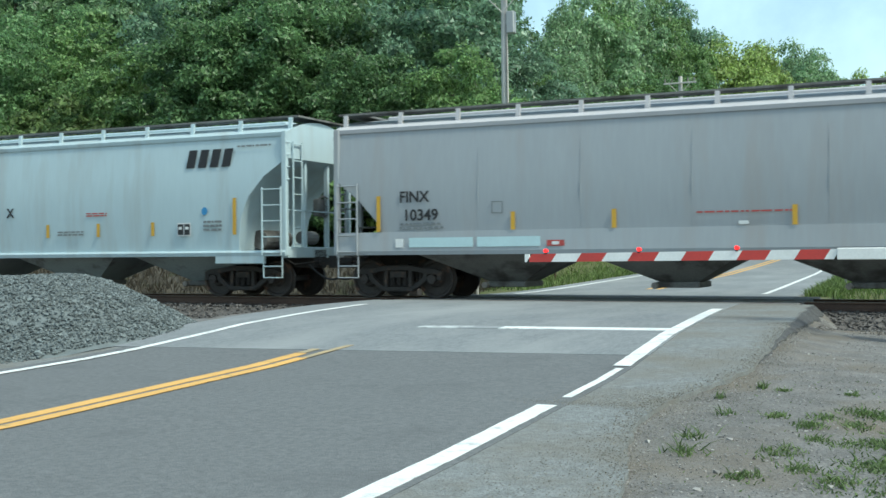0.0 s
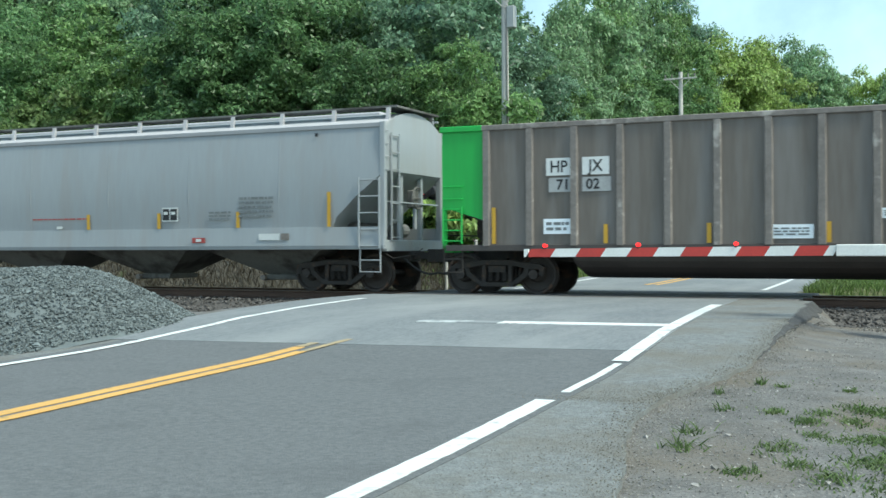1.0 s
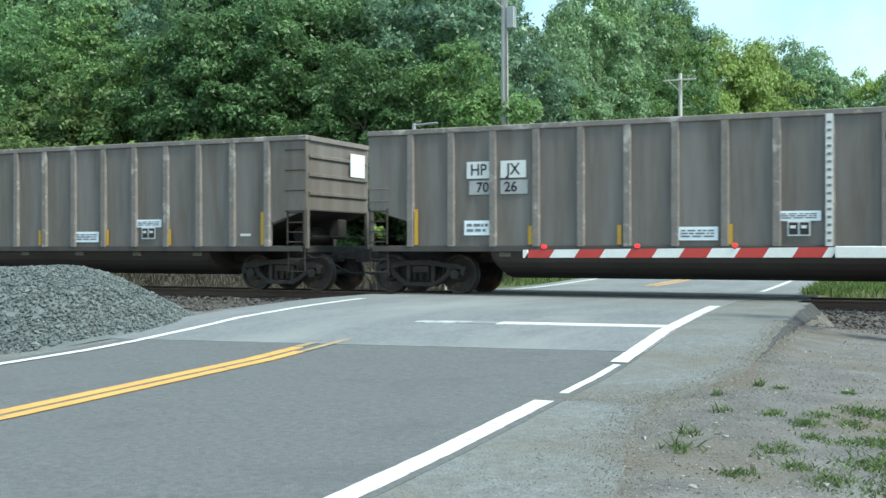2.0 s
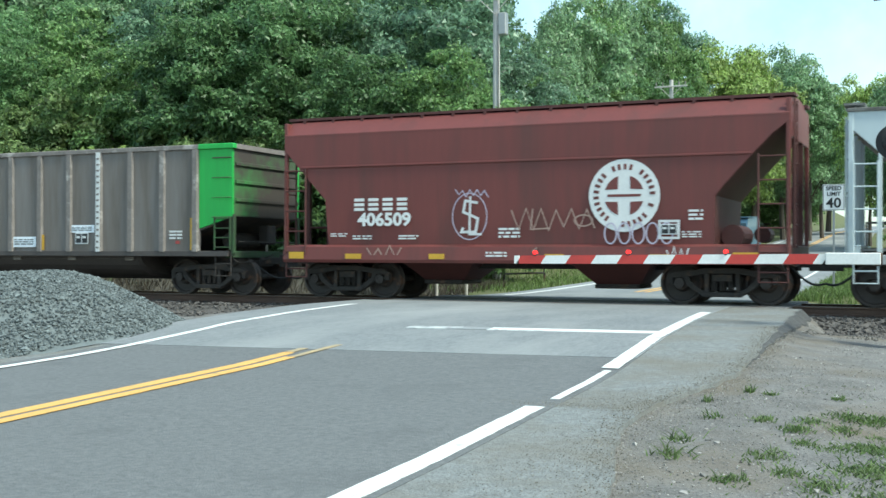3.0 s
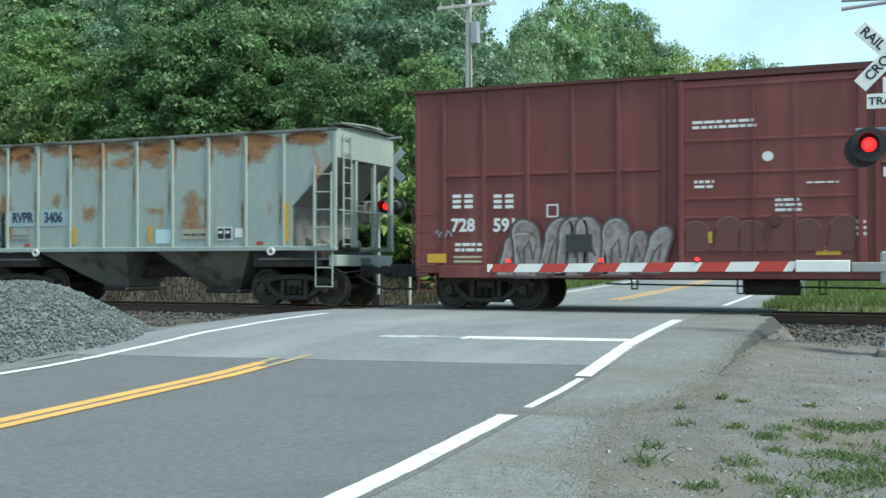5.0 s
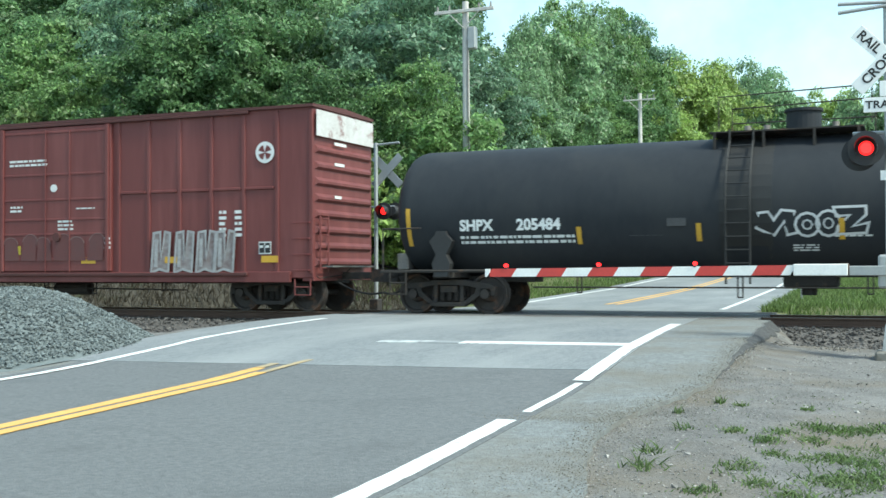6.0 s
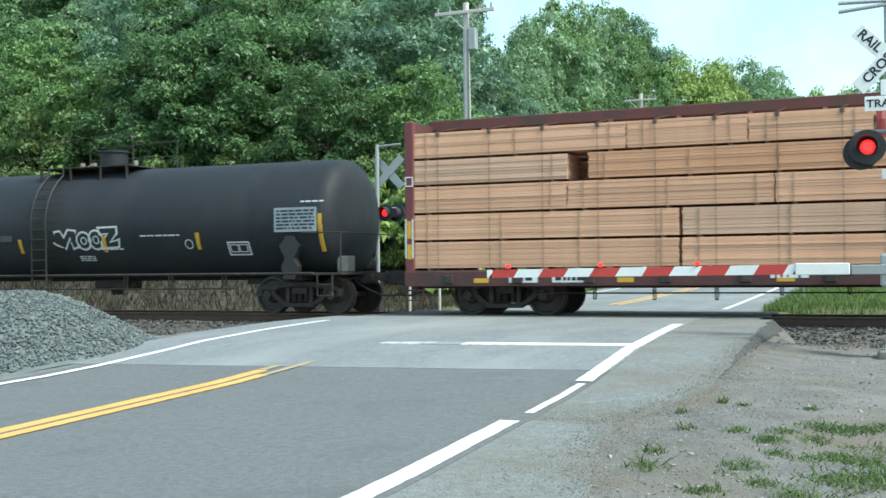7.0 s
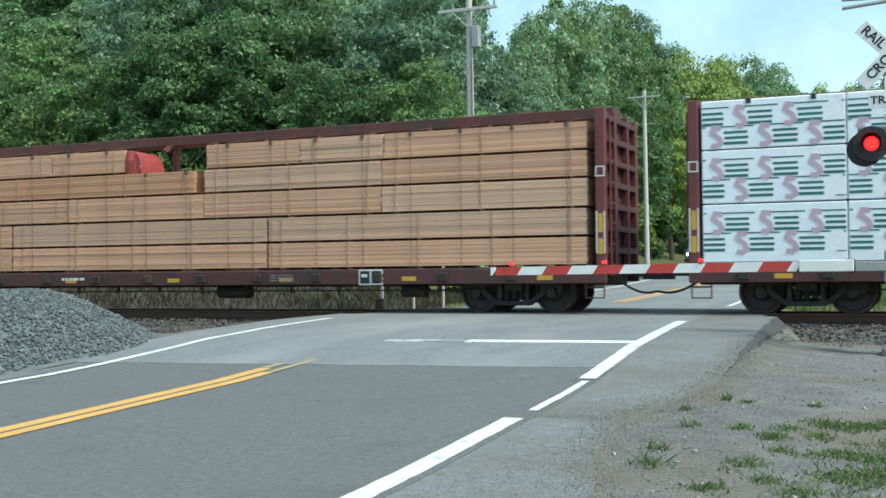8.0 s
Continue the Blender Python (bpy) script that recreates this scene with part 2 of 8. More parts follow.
def raw_ob(name, verts, faces, material, parent=None, mis=None, smooth=False):
    me = bpy.data.meshes.new(name)
    me.from_pydata(verts, [], faces)
    for m in (material if isinstance(material, (list, tuple)) else [material]):
        me.materials.append(m)
    if mis is not None:
        me.polygons.foreach_set("material_index", mis)
    if smooth:
        me.polygons.foreach_set("use_smooth", [True] * len(me.polygons))
    me.update()
    ob = new(name, me)
    ob.parent = parent
    return ob

# ---- the ground, the road and the track ----
TRACK_Y = 24.9
ROAD_KNOTS = [(-60, -1.0), (0, -0.46), (7, -0.37), (11, -0.265), (15, -0.075), (18, -0.02), (20, 0.0), (29, 0.0), (33, 0.05), (44, 0.22),
              (60, 0.65), (80, 1.45), (100, 2.3), (130, 3.7), (180, 5.2), (400, 12.0), (3000, 40.0)]


def road_z(y):
    return float(np.interp(y, [k[0] for k in ROAD_KNOTS], [k[1] for k in ROAD_KNOTS]))


def right_line(y):
    return -2.9 - 0.0406 * y + float(np.interp(y, (12, 20.5, 26, 40, 60), (0, -0.3, -0.44, -0.38, -0.3)))


def yellow_line(y):
    return -6.94 - 0.0406 * y + float(np.interp(y, (20, 34, 50), (0, 0.37, 0.55)))


def left_line(y):
    return -9.66 - 0.0406 * y + float(np.interp(y, (12, 14, 17.2, 20.5, 23, 27, 31, 40), (0.1, -0.07, -0.5, -0.8, -0.75, 0.1, 0.28, 0.18)))


def smooth(a, b, x):
    k = min(1.0, max(0.0, (x - a) / (b - a)))
    return k * k * (3 - 2 * k)


def ground_z(x, y):
    road = road_z(y)
    off = max(0.0, x - right_line(y) - 1.4, left_line(y) - 1.6 - x)
    z = road - 0.05
    if 19.0 < y < 31.0:
        z -= 0.32 * smooth(0.1, 0.9, off) * smooth(19, 21.5, y) * (1 - smooth(29, 31, y))
    z -= 0.17 * smooth(0.0, 0.6, off) * smooth(12, 17, y) * (1 - smooth(28, 31, y))
    z -= 0.1 * smooth(0.2, 2.5, off) * (1 - smooth(0, 20, y) * 0.5)
    if y > 30:
        west = smooth(1.0, 6, left_line(y) - 1.6 - x)
        z += west * 0.9 * smooth(29.5, 32.0, y) + 13.0 * smooth(5, 28, left_line(y) - 1.6 - x) * smooth(36, 85, y)
        z += 5.0 * smooth(4, 40, x - right_line(y)) * smooth(45, 120, y)
    if off > 0.3:
        z += 0.05 * (noise.noise((x * 0.7, y * 0.7, 0.0)) + 0.5 * noise.noise((x * 2.1, y * 2.1, 3.0))) * min(1, off)
    return z


def make_ground():
    xs = sorted({round(v, 3) for v in [*np.arange(-26, 8, 0.5), *np.arange(-90, -26, 4), *np.arange(8, 60, 4), -3000, -1500, -700, -350, -180, -120, 90, 150, 300, 700, 1500, 3000]})
    ys = sorted({round(v, 3) for v in [*np.arange(3, 36, 0.5), *np.arange(36, 140, 4), *np.arange(-24, 3, 3), -3000, -1000, -300, -100, -50, 160, 200, 300, 500, 1000, 3000]})
    verts = [(x, y, ground_z(x, y)) for y in ys for x in xs]
    n = len(xs)
    faces, mis = [], []
    for j in range(len(ys) - 1):
        for i in range(n - 1):
            a = j * n + i
            faces.append((a, a + 1, a + n + 1, a + n))
            y, x = ys[j], xs[i]
            mis.append(0 if y < 27.5 else (2 if x < left_line(y) - 2.6 and y < 36 else 1))
    tagged(raw_ob("ground", verts, faces, [M_DIRT, M_GRASSY, M_BANK], mis=mis, smooth=True),
           "bare grey-brown dirt verge turning to grass beyond the track", "ground", kind="structure")


def shoulder_edge(y):
    """The ragged outer edge of the broken asphalt shoulder."""
    r = 0.05 * noise.noise((y * 0.9, 1.0, 0.0)) + 0.07 * noise.noise((y * 3.1, 4.0, 0.0))
    return right_line(y) + float(np.interp(y, (6.0, 7.0, 7.9, 8.9, 9.9, 11.2, 12.1, 13.5, 20.5), (1.4, 1.22, 1.02, 0.87, 0.92, 1.15, 1.33, 1.4, 1.5))) + r


def skew_sheet(ys):
    """The pale apron, whose near edge runs a little aslant."""
    secs = []
    for y in ys:
        yr = y + 0.75 * (1 - smooth(12.2, 17, y))
        a, b = left_line(y) - 1.0, right_line(yr) + 0.12
        za, zb = road_z(y) + 0.006, road_z(yr) + 0.006
        secs.append([(a, y, za), (b, yr, zb), (b, yr, zb - 0.25), (a, y, za - 0.25)])
    return loft(secs)


def make_road():
    near = [-60, -20, -5, 0, 3, 5, 7, 9, 11, 12.0, 13.6]
    apron = [12.12, 13, 14, 15, 16, 17, 18, 19, 20, 21, 22, 22.95]
    far = [26.85, 28, 29, 31, 33, 36, 40, 44, 50, 60, 70, 80, 90, 100, 115, 130, 150, 180, 300]
    road = thing("road", "two-lane asphalt road climbing over the level crossing", "road", kind="structure")
    part("carriageway", sheet(lambda y: left_line(y) - 0.35, lambda y: right_line(y) + 0.12, near, road_z, 0.25), M_ASPHALT, road, "dark worn asphalt")
    part("apron", skew_sheet(apron), M_APRON, road, "paler patched asphalt before the rails")
    part("shoulder", sheet(lambda y: right_line(y) + 0.122, shoulder_edge, sorted({-60, -20, -5, *[round(0.2 * i, 1) for i in range(0, 115)], 22.95}), lambda y: road_z(y) - 0.004, 0.25), M_SHOULDER, road, "gravelly asphalt shoulder")
    secs = []
    for i in range(51):
        y = 12.8 + 0.2 * i
        e, w = shoulder_edge(y) - 0.02, 0.03 + 0.2 * smooth(12.8, 21, y) + 0.05 * smooth(13, 15, y) * noise.noise((y * 2.3, 9.0, 0.0))
        zb = min(road_z(y) - 0.05, ground_z(e + w, y) + 0.02)
        secs.append([(e, y, road_z(y) - 0.002), (e + w * 0.35, y, road_z(y) - 0.02), (e + w, y, zb), (e + w, y, zb - 0.3), (e, y, zb - 0.3)])
    part("shoulder_slope", loft(secs), M_SLOPE, road, "dark crumbled asphalt edge")
    part("shoulder", sheet(lambda y: left_line(y) - 0.95, lambda y: left_line(y) - 0.352, near, lambda y: road_z(y) - 0.008, 0.25), M_SHOULDER, road)
    part("carriageway", sheet(lambda y: left_line(y) - 0.6, lambda y: right_line(y) + 0.9, far, road_z, 0.25), M_APRON, road)

    def line(f, w, a, b, m, lift=0.006):
        ys = sorted({a, b, *[k for k in near + apron + far if a < k < b], *[round(4 + 0.12 * i, 2) for i in range(140) if a < 4 + 0.12 * i < b]})
        ragged = lambda y, k: 0.055 * w * noise.noise((y * 4.0, k, a)) + 0.05 * w * noise.noise((y * 11.0, k, a))
        part("road_line", sheet(lambda y: f(y) - w / 2 + ragged(y, 1.0), lambda y: f(y) + w / 2 + ragged(y, 7.0), ys, lambda y: road_z(y) + lift, 0.004), m, road)
    line(lambda y: right_line(y) - 0.035, 0.175, -60, 9.3, M_WHITE_LINE)
    line(lambda y: right_line(y) + 0.005, 0.085, 9.78, 11.8, M_WHITE_LINE)
    line(lambda y: right_line(y) - 0.01, 0.19, 11.95, 20.5, M_WHITE_LINE, 0.012)
    line(lambda y: left_line(y), 0.13, -60, 20.6, M_WHITE_LINE, 0.014)
    line(lambda y: yellow_line(y) - 0.135, 0.165, -60, 12.1, M_YELLOW_LINE)
    line(lambda y: yellow_line(y) + 0.12, 0.145, -60, 11.7, M_YELLOW_LINE, 0.012)
    line(lambda y: yellow_line(y) - 0.135, 0.12, 12.1, 12.5, M_FADED_YELLOW, 0.012)
    line(lambda y: yellow_line(y) + 0.14, 0.1, 11.7, 12.95, M_FADED_YELLOW, 0.014)
    for f, w, a, b, m in ((right_line, 0.13, 28.5, 300, M_WHITE_LINE), (left_line, 0.13, 27.5, 300, M_WHITE_LINE),
                          (lambda y: yellow_line(y) - 0.14, 0.13, 31, 300, M_YELLOW_LINE), (lambda y: yellow_line(y) + 0.14, 0.13, 31, 300, M_YELLOW_LINE)):
        line(f, w, a, b, m)
    for x0, x1, m in ((-6.15, -3.72, M_WHITE_LINE), (-6.6, -6.15, M_FAINT_LINE), (-7.4, -6.6, M_WORN_LINE)):
        bm = bmesh.new()
        ya, yb = 15.0 + (x0 + 7.75) * 0.12, 15.0 + (x1 + 7.75) * 0.12
        z = road_z(15.4) + 0.012
        loft([[(x0, ya, z), (x0, ya + 0.3, z + 0.012), (x0, ya + 0.3, z - 0.02), (x0, ya, z - 0.02)],
              [(x1, yb, z), (x1, yb + 0.3, z + 0.012), (x1, yb + 0.3, z - 0.02), (x1, yb, z - 0.02)]], bm=bm)
        part("stop_line", bm, m, road)


def surface_z(x, y):
    return road_z(y) if left_line(y) - 0.9 < x < shoulder_edge(y) else ground_z(x, y)


def make_patches():
    """Loose grit: washed over the painted line, over the shoulder and along its broken edge."""
    spots, sizes = [], []

    def put(x, y, big=1.0):
        spots.append((x, y, surface_z(x, y) + 0.001))
        sizes.append(random.uniform(0.0022, 0.0065) * big)
    for cx, cy, sx, sy, n in ((-3.05, 9.5, 0.3, 0.09, 700), (-2.5, 9.9, 0.5, 0.35, 2600), (-2.1, 9.0, 0.3, 0.8, 1800), (-2.0, 11.2, 0.3, 0.9, 1500), (-2.6, 13.0, 0.4, 0.5, 700), (-2.3, 7.0, 0.35, 1.1, 2200)):
        for _ in range(n):
            put(random.gauss(cx, sx), random.gauss(cy, sy))
    for _ in range(9000):
        y = random.uniform(4.6, 17.5)
        put(shoulder_edge(y) + random.gauss(0.02, 0.13), y, random.choice((1.0, 1.0, 1.6)))
    tagged(rocks("grit", spots, sizes, M_GRIT, 0.6), "loose brown grit washed over the shoulder and painted line", "grit", kind="stuff")


RAILS = (TRACK_Y - 0.755, TRACK_Y + 0.755)


def make_track():
    track = thing("railway_track", "single railway track with rusty rails on timber ties", "railway track", kind="structure")
    prof = [(-0.075, -0.18), (0.075, -0.18), (0.075, -0.165), (0.012, -0.145), (0.012, -0.045), (0.037, -0.035), (0.037, -0.004), (0.03, 0.0),
            (-0.03, 0.0), (-0.037, -0.004), (-0.037, -0.035), (-0.012, -0.045), (-0.012, -0.145), (-0.075, -0.165)]
    for ry in RAILS:
        part("rail", prism([(ry + p, q) for p, q in prof], "x", -260, 160), M_RAIL, track)
        part("railhead", box(-260, 160, ry - 0.03, ry + 0.03, 0.0005, 0.003), M_RAIL_TOP, track, "polished running surface")
    x0, x1 = left_line(TRACK_Y) - 0.9, right_line(TRACK_Y) + 1.35
    for a, b in ((TRACK_Y - 1.94, RAILS[0] - 0.09), (RAILS[0] + 0.1, RAILS[1] - 0.1), (RAILS[1] + 0.09, TRACK_Y + 1.94)):
        n = 4
        for i in range(n):
            xa, xb = x0 + (x1 - x0) * i / n, x0 + (x1 - x0) * (i + 1) / n
            part("crossing_panel", box(xa + 0.008, xb - 0.008, a, b, -0.2, 0.004, 0.01), M_PANEL, track)
    for ry in RAILS:
        for a, b in ((ry - 0.088, ry - 0.042), (ry + 0.042, ry + 0.088)):
            part("flangeway", box(x0, x1, a, b, -0.2, -0.03), M_RUBBER, track)
    first = None
    for i in range(190):
        x = -75 + 0.5 * i
        if x0 - 0.2 < x < x1 + 0.2:
            continue
        if first is None:
            first = part("tie", box(-0.115, 0.115, -1.3, 1.3, -0.36, -0.182, 0.012), M_TIE, track)
            o = first
        else:
            o = new("tie", first.data)
            o.parent = track
        o.matrix_basis = pose(x, TRACK_Y, random.uniform(-0.012, 0), 0, 0, random.uniform(-1.2, 1.2))


def rocks(name, spots, sizes, material, flat=0.7):
    """Many small broken stones in one mesh."""
    base = np.array([(1, 0, 0), (-1, 0, 0), (0, 1, 0), (0, -1, 0), (0, 0, 1), (0, 0, -1)], float)
    tri = np.array([(0, 2, 4), (2, 1, 4), (1, 3, 4), (3, 0, 4), (2, 0, 5), (1, 2, 5), (3, 1, 5), (0, 3, 5)])
    n = len(spots)
    v = base[None] * np.random.uniform(0.6, 1.15, (n, 6, 1)) + np.random.uniform(-0.35, 0.35, (n, 6, 3))
    ax = np.random.normal(size=(n, 4))
    ax /= np.linalg.norm(ax, axis=1, keepdims=True)
    w, x, y, z = ax.T
    rot = np.stack([1 - 2 * (y * y + z * z), 2 * (x * y - z * w), 2 * (x * z + y * w), 2 * (x * y + z * w), 1 - 2 * (x * x + z * z), 2 * (y * z - x * w),
                    2 * (x * z - y * w), 2 * (y * z + x * w), 1 - 2 * (x * x + y * y)], -1).reshape(n, 3, 3)
    v = np.einsum("nij,nkj->nki", rot, v) * np.asarray(sizes)[:, None, None]
    v[:, :, 2] *= flat
    v += np.asarray(spots)[:, None, :]
    f = (tri[None] + (np.arange(n) * 6)[:, None, None]).reshape(-1, 3)
    return raw_ob(name, v.reshape(-1, 3).tolist(), f.tolist(), material)


def pile_z(x, y):
    """The gravel heap: a rounded ridge beside the road."""
    dx, dy = x + 14.8, y - 14.2
    u, v = (0.688 * dx + 0.725 * dy) / 3.75, (-0.725 * dx + 0.688 * dy) / 5.6
    r = math.sqrt(u * u + v * v)
    top = 0.93 * (1 - smooth(0.3, 1.02, r)) + 0.07 * noise.noise((x * 0.8, y * 0.8, 5.0)) * (1 - smooth(0.7, 1.1, r))
    return -0.32 + top + 0.1 * smooth(1.15, 0.6, r)


def make_gravel():
    n = 64
    xs, ys = np.linspace(-23, -10.6, n), np.linspace(9.0, 20.2, n)
    verts = [(x, y, pile_z(x, y) - 0.03) for y in ys for x in xs]
    faces = [(j * n + i, j * n + i + 1, (j + 1) * n + i + 1, (j + 1) * n + i) for j in range(n - 1) for i in range(n - 1)]
    heap = thing("gravel_pile", "heap of grey crushed stone ballast beside the road", "gravel pile", kind="stuff")
    raw_ob("heap", verts, faces, M_STONE, heap, smooth=True)
    spots, sizes = [], []
    while len(spots) < 42000:
        x, y = random.uniform(-20.5, -10.7), random.uniform(9.2, 18.5)
        z = pile_z(x, y)
        if z < ground_z(x, y) - 0.02 or x > left_line(y) - 0.65 + 0.15 * random.random():
            continue
        spots.append((x, y, z - 0.005))
        sizes.append(random.uniform(0.014, 0.035) * (1.6 if random.random() < 0.08 else 1))
    rocks("stones", spots, sizes, M_STONE).parent = heap

    spots, sizes = [], []
    for _ in range(15000):
        left = random.random() < 0.62
        x = random.uniform(-26, -11.4) if left else random.uniform(-2.75, 3)
        y = random.uniform(20.6, 27.3)
        if not left and x < right_line(y) + 1.5:
            continue
        d = abs(y - TRACK_Y)
        z = -0.21 - 0.22 * smooth(1.5, 3.6, d) + random.uniform(-0.03, 0.03)
        spots.append((x, y, z))
        sizes.append(random.uniform(0.025, 0.06))
    tagged(rocks("ballast", spots, sizes, M_OLDSTONE), "loose brown-grey track ballast between the ties", "ballast", kind="stuff")
    spots, sizes = [], []
    for _ in range(3200):
        y = 22.6 - random.random() ** 1.6 * 4.2
        x = shoulder_edge(y) + 0.3 + random.random() ** 1.3 * 4.5
        spots.append((x, y, ground_z(x, y)))
        sizes.append(random.uniform(0.01, 0.034))
    tagged(rocks("gravel", spots, sizes, M_OLDSTONE), "dark loose gravel spread between verge and track", "gravel", kind="stuff")
    bm = bmesh.new()
    for xa, xb in ((-260, left_line(TRACK_Y) - 0.95), (right_line(TRACK_Y) + 1.4, 160)):
        prism([(TRACK_Y - 4.3, -0.62), (TRACK_Y - 1.9, -0.24), (TRACK_Y + 1.9, -0.24), (TRACK_Y + 4.3, -0.62)], "x", xa, xb, bm=bm)
    tagged(mesh_ob("ballast_bed", bm, M_OLDSTONE), "raised bed of dark ballast under the track", "track bed", kind="structure")
    spots, sizes = [], []
    for _ in range(17000):
        y = random.uniform(4.5, 21.5)
        x = right_line(y) + 0.9 + random.random() ** 1.2 * 4.6
        spots.append((x, y, ground_z(x, y) + 0.004))
        sizes.append(random.uniform(0.004, 0.012) * (2.6 if random.random() < 0.025 else 1))
    tagged(rocks("pebbles", spots, sizes, M_PEBBLE), "scattered small grey pebbles on the dirt verge", "pebbles", kind="stuff")


def blades(name, spots, height, material, spread=0.5, width=0.012):
    verts, faces = [], []
    for x, y, z, k in spots:
        h = height * k * random.uniform(0.6, 1.25)
        a = random.uniform(0, 6.283)
        w = width * random.uniform(0.7, 1.4)
        dx, dy = math.cos(a) * w, math.sin(a) * w
        lx, ly = random.gauss(0, spread) * h, random.gauss(0, spread) * h
        n = len(verts)
        verts += [(x - dx, y - dy, z), (x + dx, y + dy, z), (x + dx * 0.7 + lx * 0.4, y + dy * 0.7 + ly * 0.4, z + h * 0.6), (x - dx * 0.7 + lx * 0.4, y - dy * 0.7 + ly * 0.4, z + h * 0.6), (x + lx, y + ly, z + h)]
        faces += [(n, n + 1, n + 2, n + 3), (n + 3, n + 2, n + 4)]
    return raw_ob(name, verts, faces, material)


def make_grass():
    spots = []
    for _ in range(26000):
        y = random.uniform(28.2, 60)
        x = right_line(y) + 1.0 + random.random() ** 1.5 * 9
        spots.append((x, y, ground_z(x, y) - 0.02, 1))
    for _ in range(7000):
        y = random.uniform(30.5, 60)
        x = left_line(y) - 0.8 - random.random() ** 1.3 * 5
        spots.append((x, y, ground_z(x, y) - 0.02, 1))
    tagged(blades("grass", spots, 0.21, M_GRASS, 0.5, 0.014), "rough green roadside grass beyond the track", "grass", kind="stuff")
    spots = []
    for _ in range(24000):
        y = random.uniform(28.6, 34)
        x = left_line(y) - 2.2 - random.random() * 26
        spots.append((x, y, ground_z(x, y) - 0.02, 1))
    tagged(blades("dry_grass", spots, 0.3, M_DRY, 0.6, 0.012), "tall dry straw-coloured grass on the bank", "grass", kind="stuff")
    # x, y, size and a low, spreading or tall habit of each clump
    clumps = [(-1.17, 8.15, 1.0), (-0.99, 7.68, 0.6), (-1.42, 9.62, 0.6), (-1.07, 9.75, 0.75), (-1.12, 9.25, 0.7), (-0.79, 10.1, 0.9), (-0.62, 10.05, 1.0), (-0.45, 10.15, 0.8), (-0.79, 9.52, 0.8),
              (-0.79, 8.65, 0.9), (-0.64, 8.75, 1.1), (-0.49, 8.8, 1.1), (-0.62, 7.95, 1.0), (-0.44, 7.9, 1.3), (-0.3, 8.1, 1.4), (-0.52, 9.34, 0.6), (-1.0, 8.75, 0.5), (-0.3, 9.3, 1.0), (-0.3, 8.7, 1.2),
              (-1.79, 11.2, 0.35), (-1.57, 11.1, 0.35), (-0.96, 11.0, 0.35), (-0.3, 10.3, 0.8), (-0.75, 7.4, 1.0), (-0.4, 7.3, 1.2), (-1.3, 7.3, 0.7), (-1.8, 7.9, 0.75), (-1.87, 8.5, 0.6), (-1.82, 9.6, 0.4), (-2.06, 10.5, 0.35)]
    spots = []
    for cx, cy, k in clumps:
        tall = cx < -1.75
        for _ in range(int((90 if tall else 200) * k)):
            x, y = cx + random.gauss(0, 0.085 * k), cy + random.gauss(0, 0.12 * k)
            spots.append((x, y, ground_z(x, y) - 0.006, random.choice((1.0, 1.5, 2.4)) if tall else random.choice((0.6, 0.8, 1.1))))
    for _ in range(420):
        y = random.uniform(5.5, 12)
        x = right_line(y) + 1.3 + random.random() * 3.2
        spots.append((x, y, ground_z(x, y) - 0.01, 0.6))
    tagged(blades("weeds", spots, 0.04, M_WEED, 1.0, 0.007), "small green weeds growing in the dirt verge", "weeds", kind="stuff")

# ---- woods ----


def crown_mesh(name, radius, height, base, n_clumps, per, leaf, material, ragged=0.35):
    """Leaves set on many overlapping clumps; the outline is uneven and has gaps."""
    cl = []
    for i in range(n_clumps):
        k = (i + 0.5) / n_clumps
        zz = 1 - 2 * k
        a = i * 2.39996 + random.uniform(-0.4, 0.4)
        r = math.sqrt(max(0, 1 - zz * zz))
        d = random.uniform(0.55, 1.0 + ragged * 0.3)
        wide = 1.0 if zz < 0.1 else 0.92
        cl.append((r * math.cos(a) * radius * d * wide, r * math.sin(a) * radius * d * wide, base + height / 2 + zz * height / 2 * d, random.uniform(0.14, 0.34) * radius))
    c = np.repeat(np.array(cl), per * 2, axis=0)
    n = len(c)
    d = np.random.normal(size=(n, 3))
    d /= np.linalg.norm(d, axis=1, keepdims=True)
    d[:, 2] = np.where(d[:, 2] < -0.35, -d[:, 2] * 0.6, d[:, 2])
    pos = c[:, :3] + d * c[:, 3:4] * np.random.uniform(0.55, 1.1, (n, 1)) * np.array([1, 1, 0.8])
    nrm = d + np.random.normal(size=(n, 3)) * 0.8 + np.array([0, 0, 0.45])
    nrm /= np.linalg.norm(nrm, axis=1, keepdims=True)
    t1 = np.cross(nrm, np.random.normal(size=(n, 3)))
    t1 /= np.linalg.norm(t1, axis=1, keepdims=True)
    t2 = np.cross(nrm, t1)
    s = leaf * 0.82 * np.random.uniform(0.55, 1.25, (n, 1))
    a = pos - t1 * s
    b = pos + t2 * s * 0.95 - nrm * s * 0.12
    cc = pos + t1 * s
    v = np.stack([a, b, cc], 1).reshape(-1, 3)
    f = np.arange(3 * n).reshape(-1, 3)
    me = bpy.data.meshes.new(name)
    me.from_pydata(v.tolist(), [], f.tolist())
    me.materials.append(material)
    return me


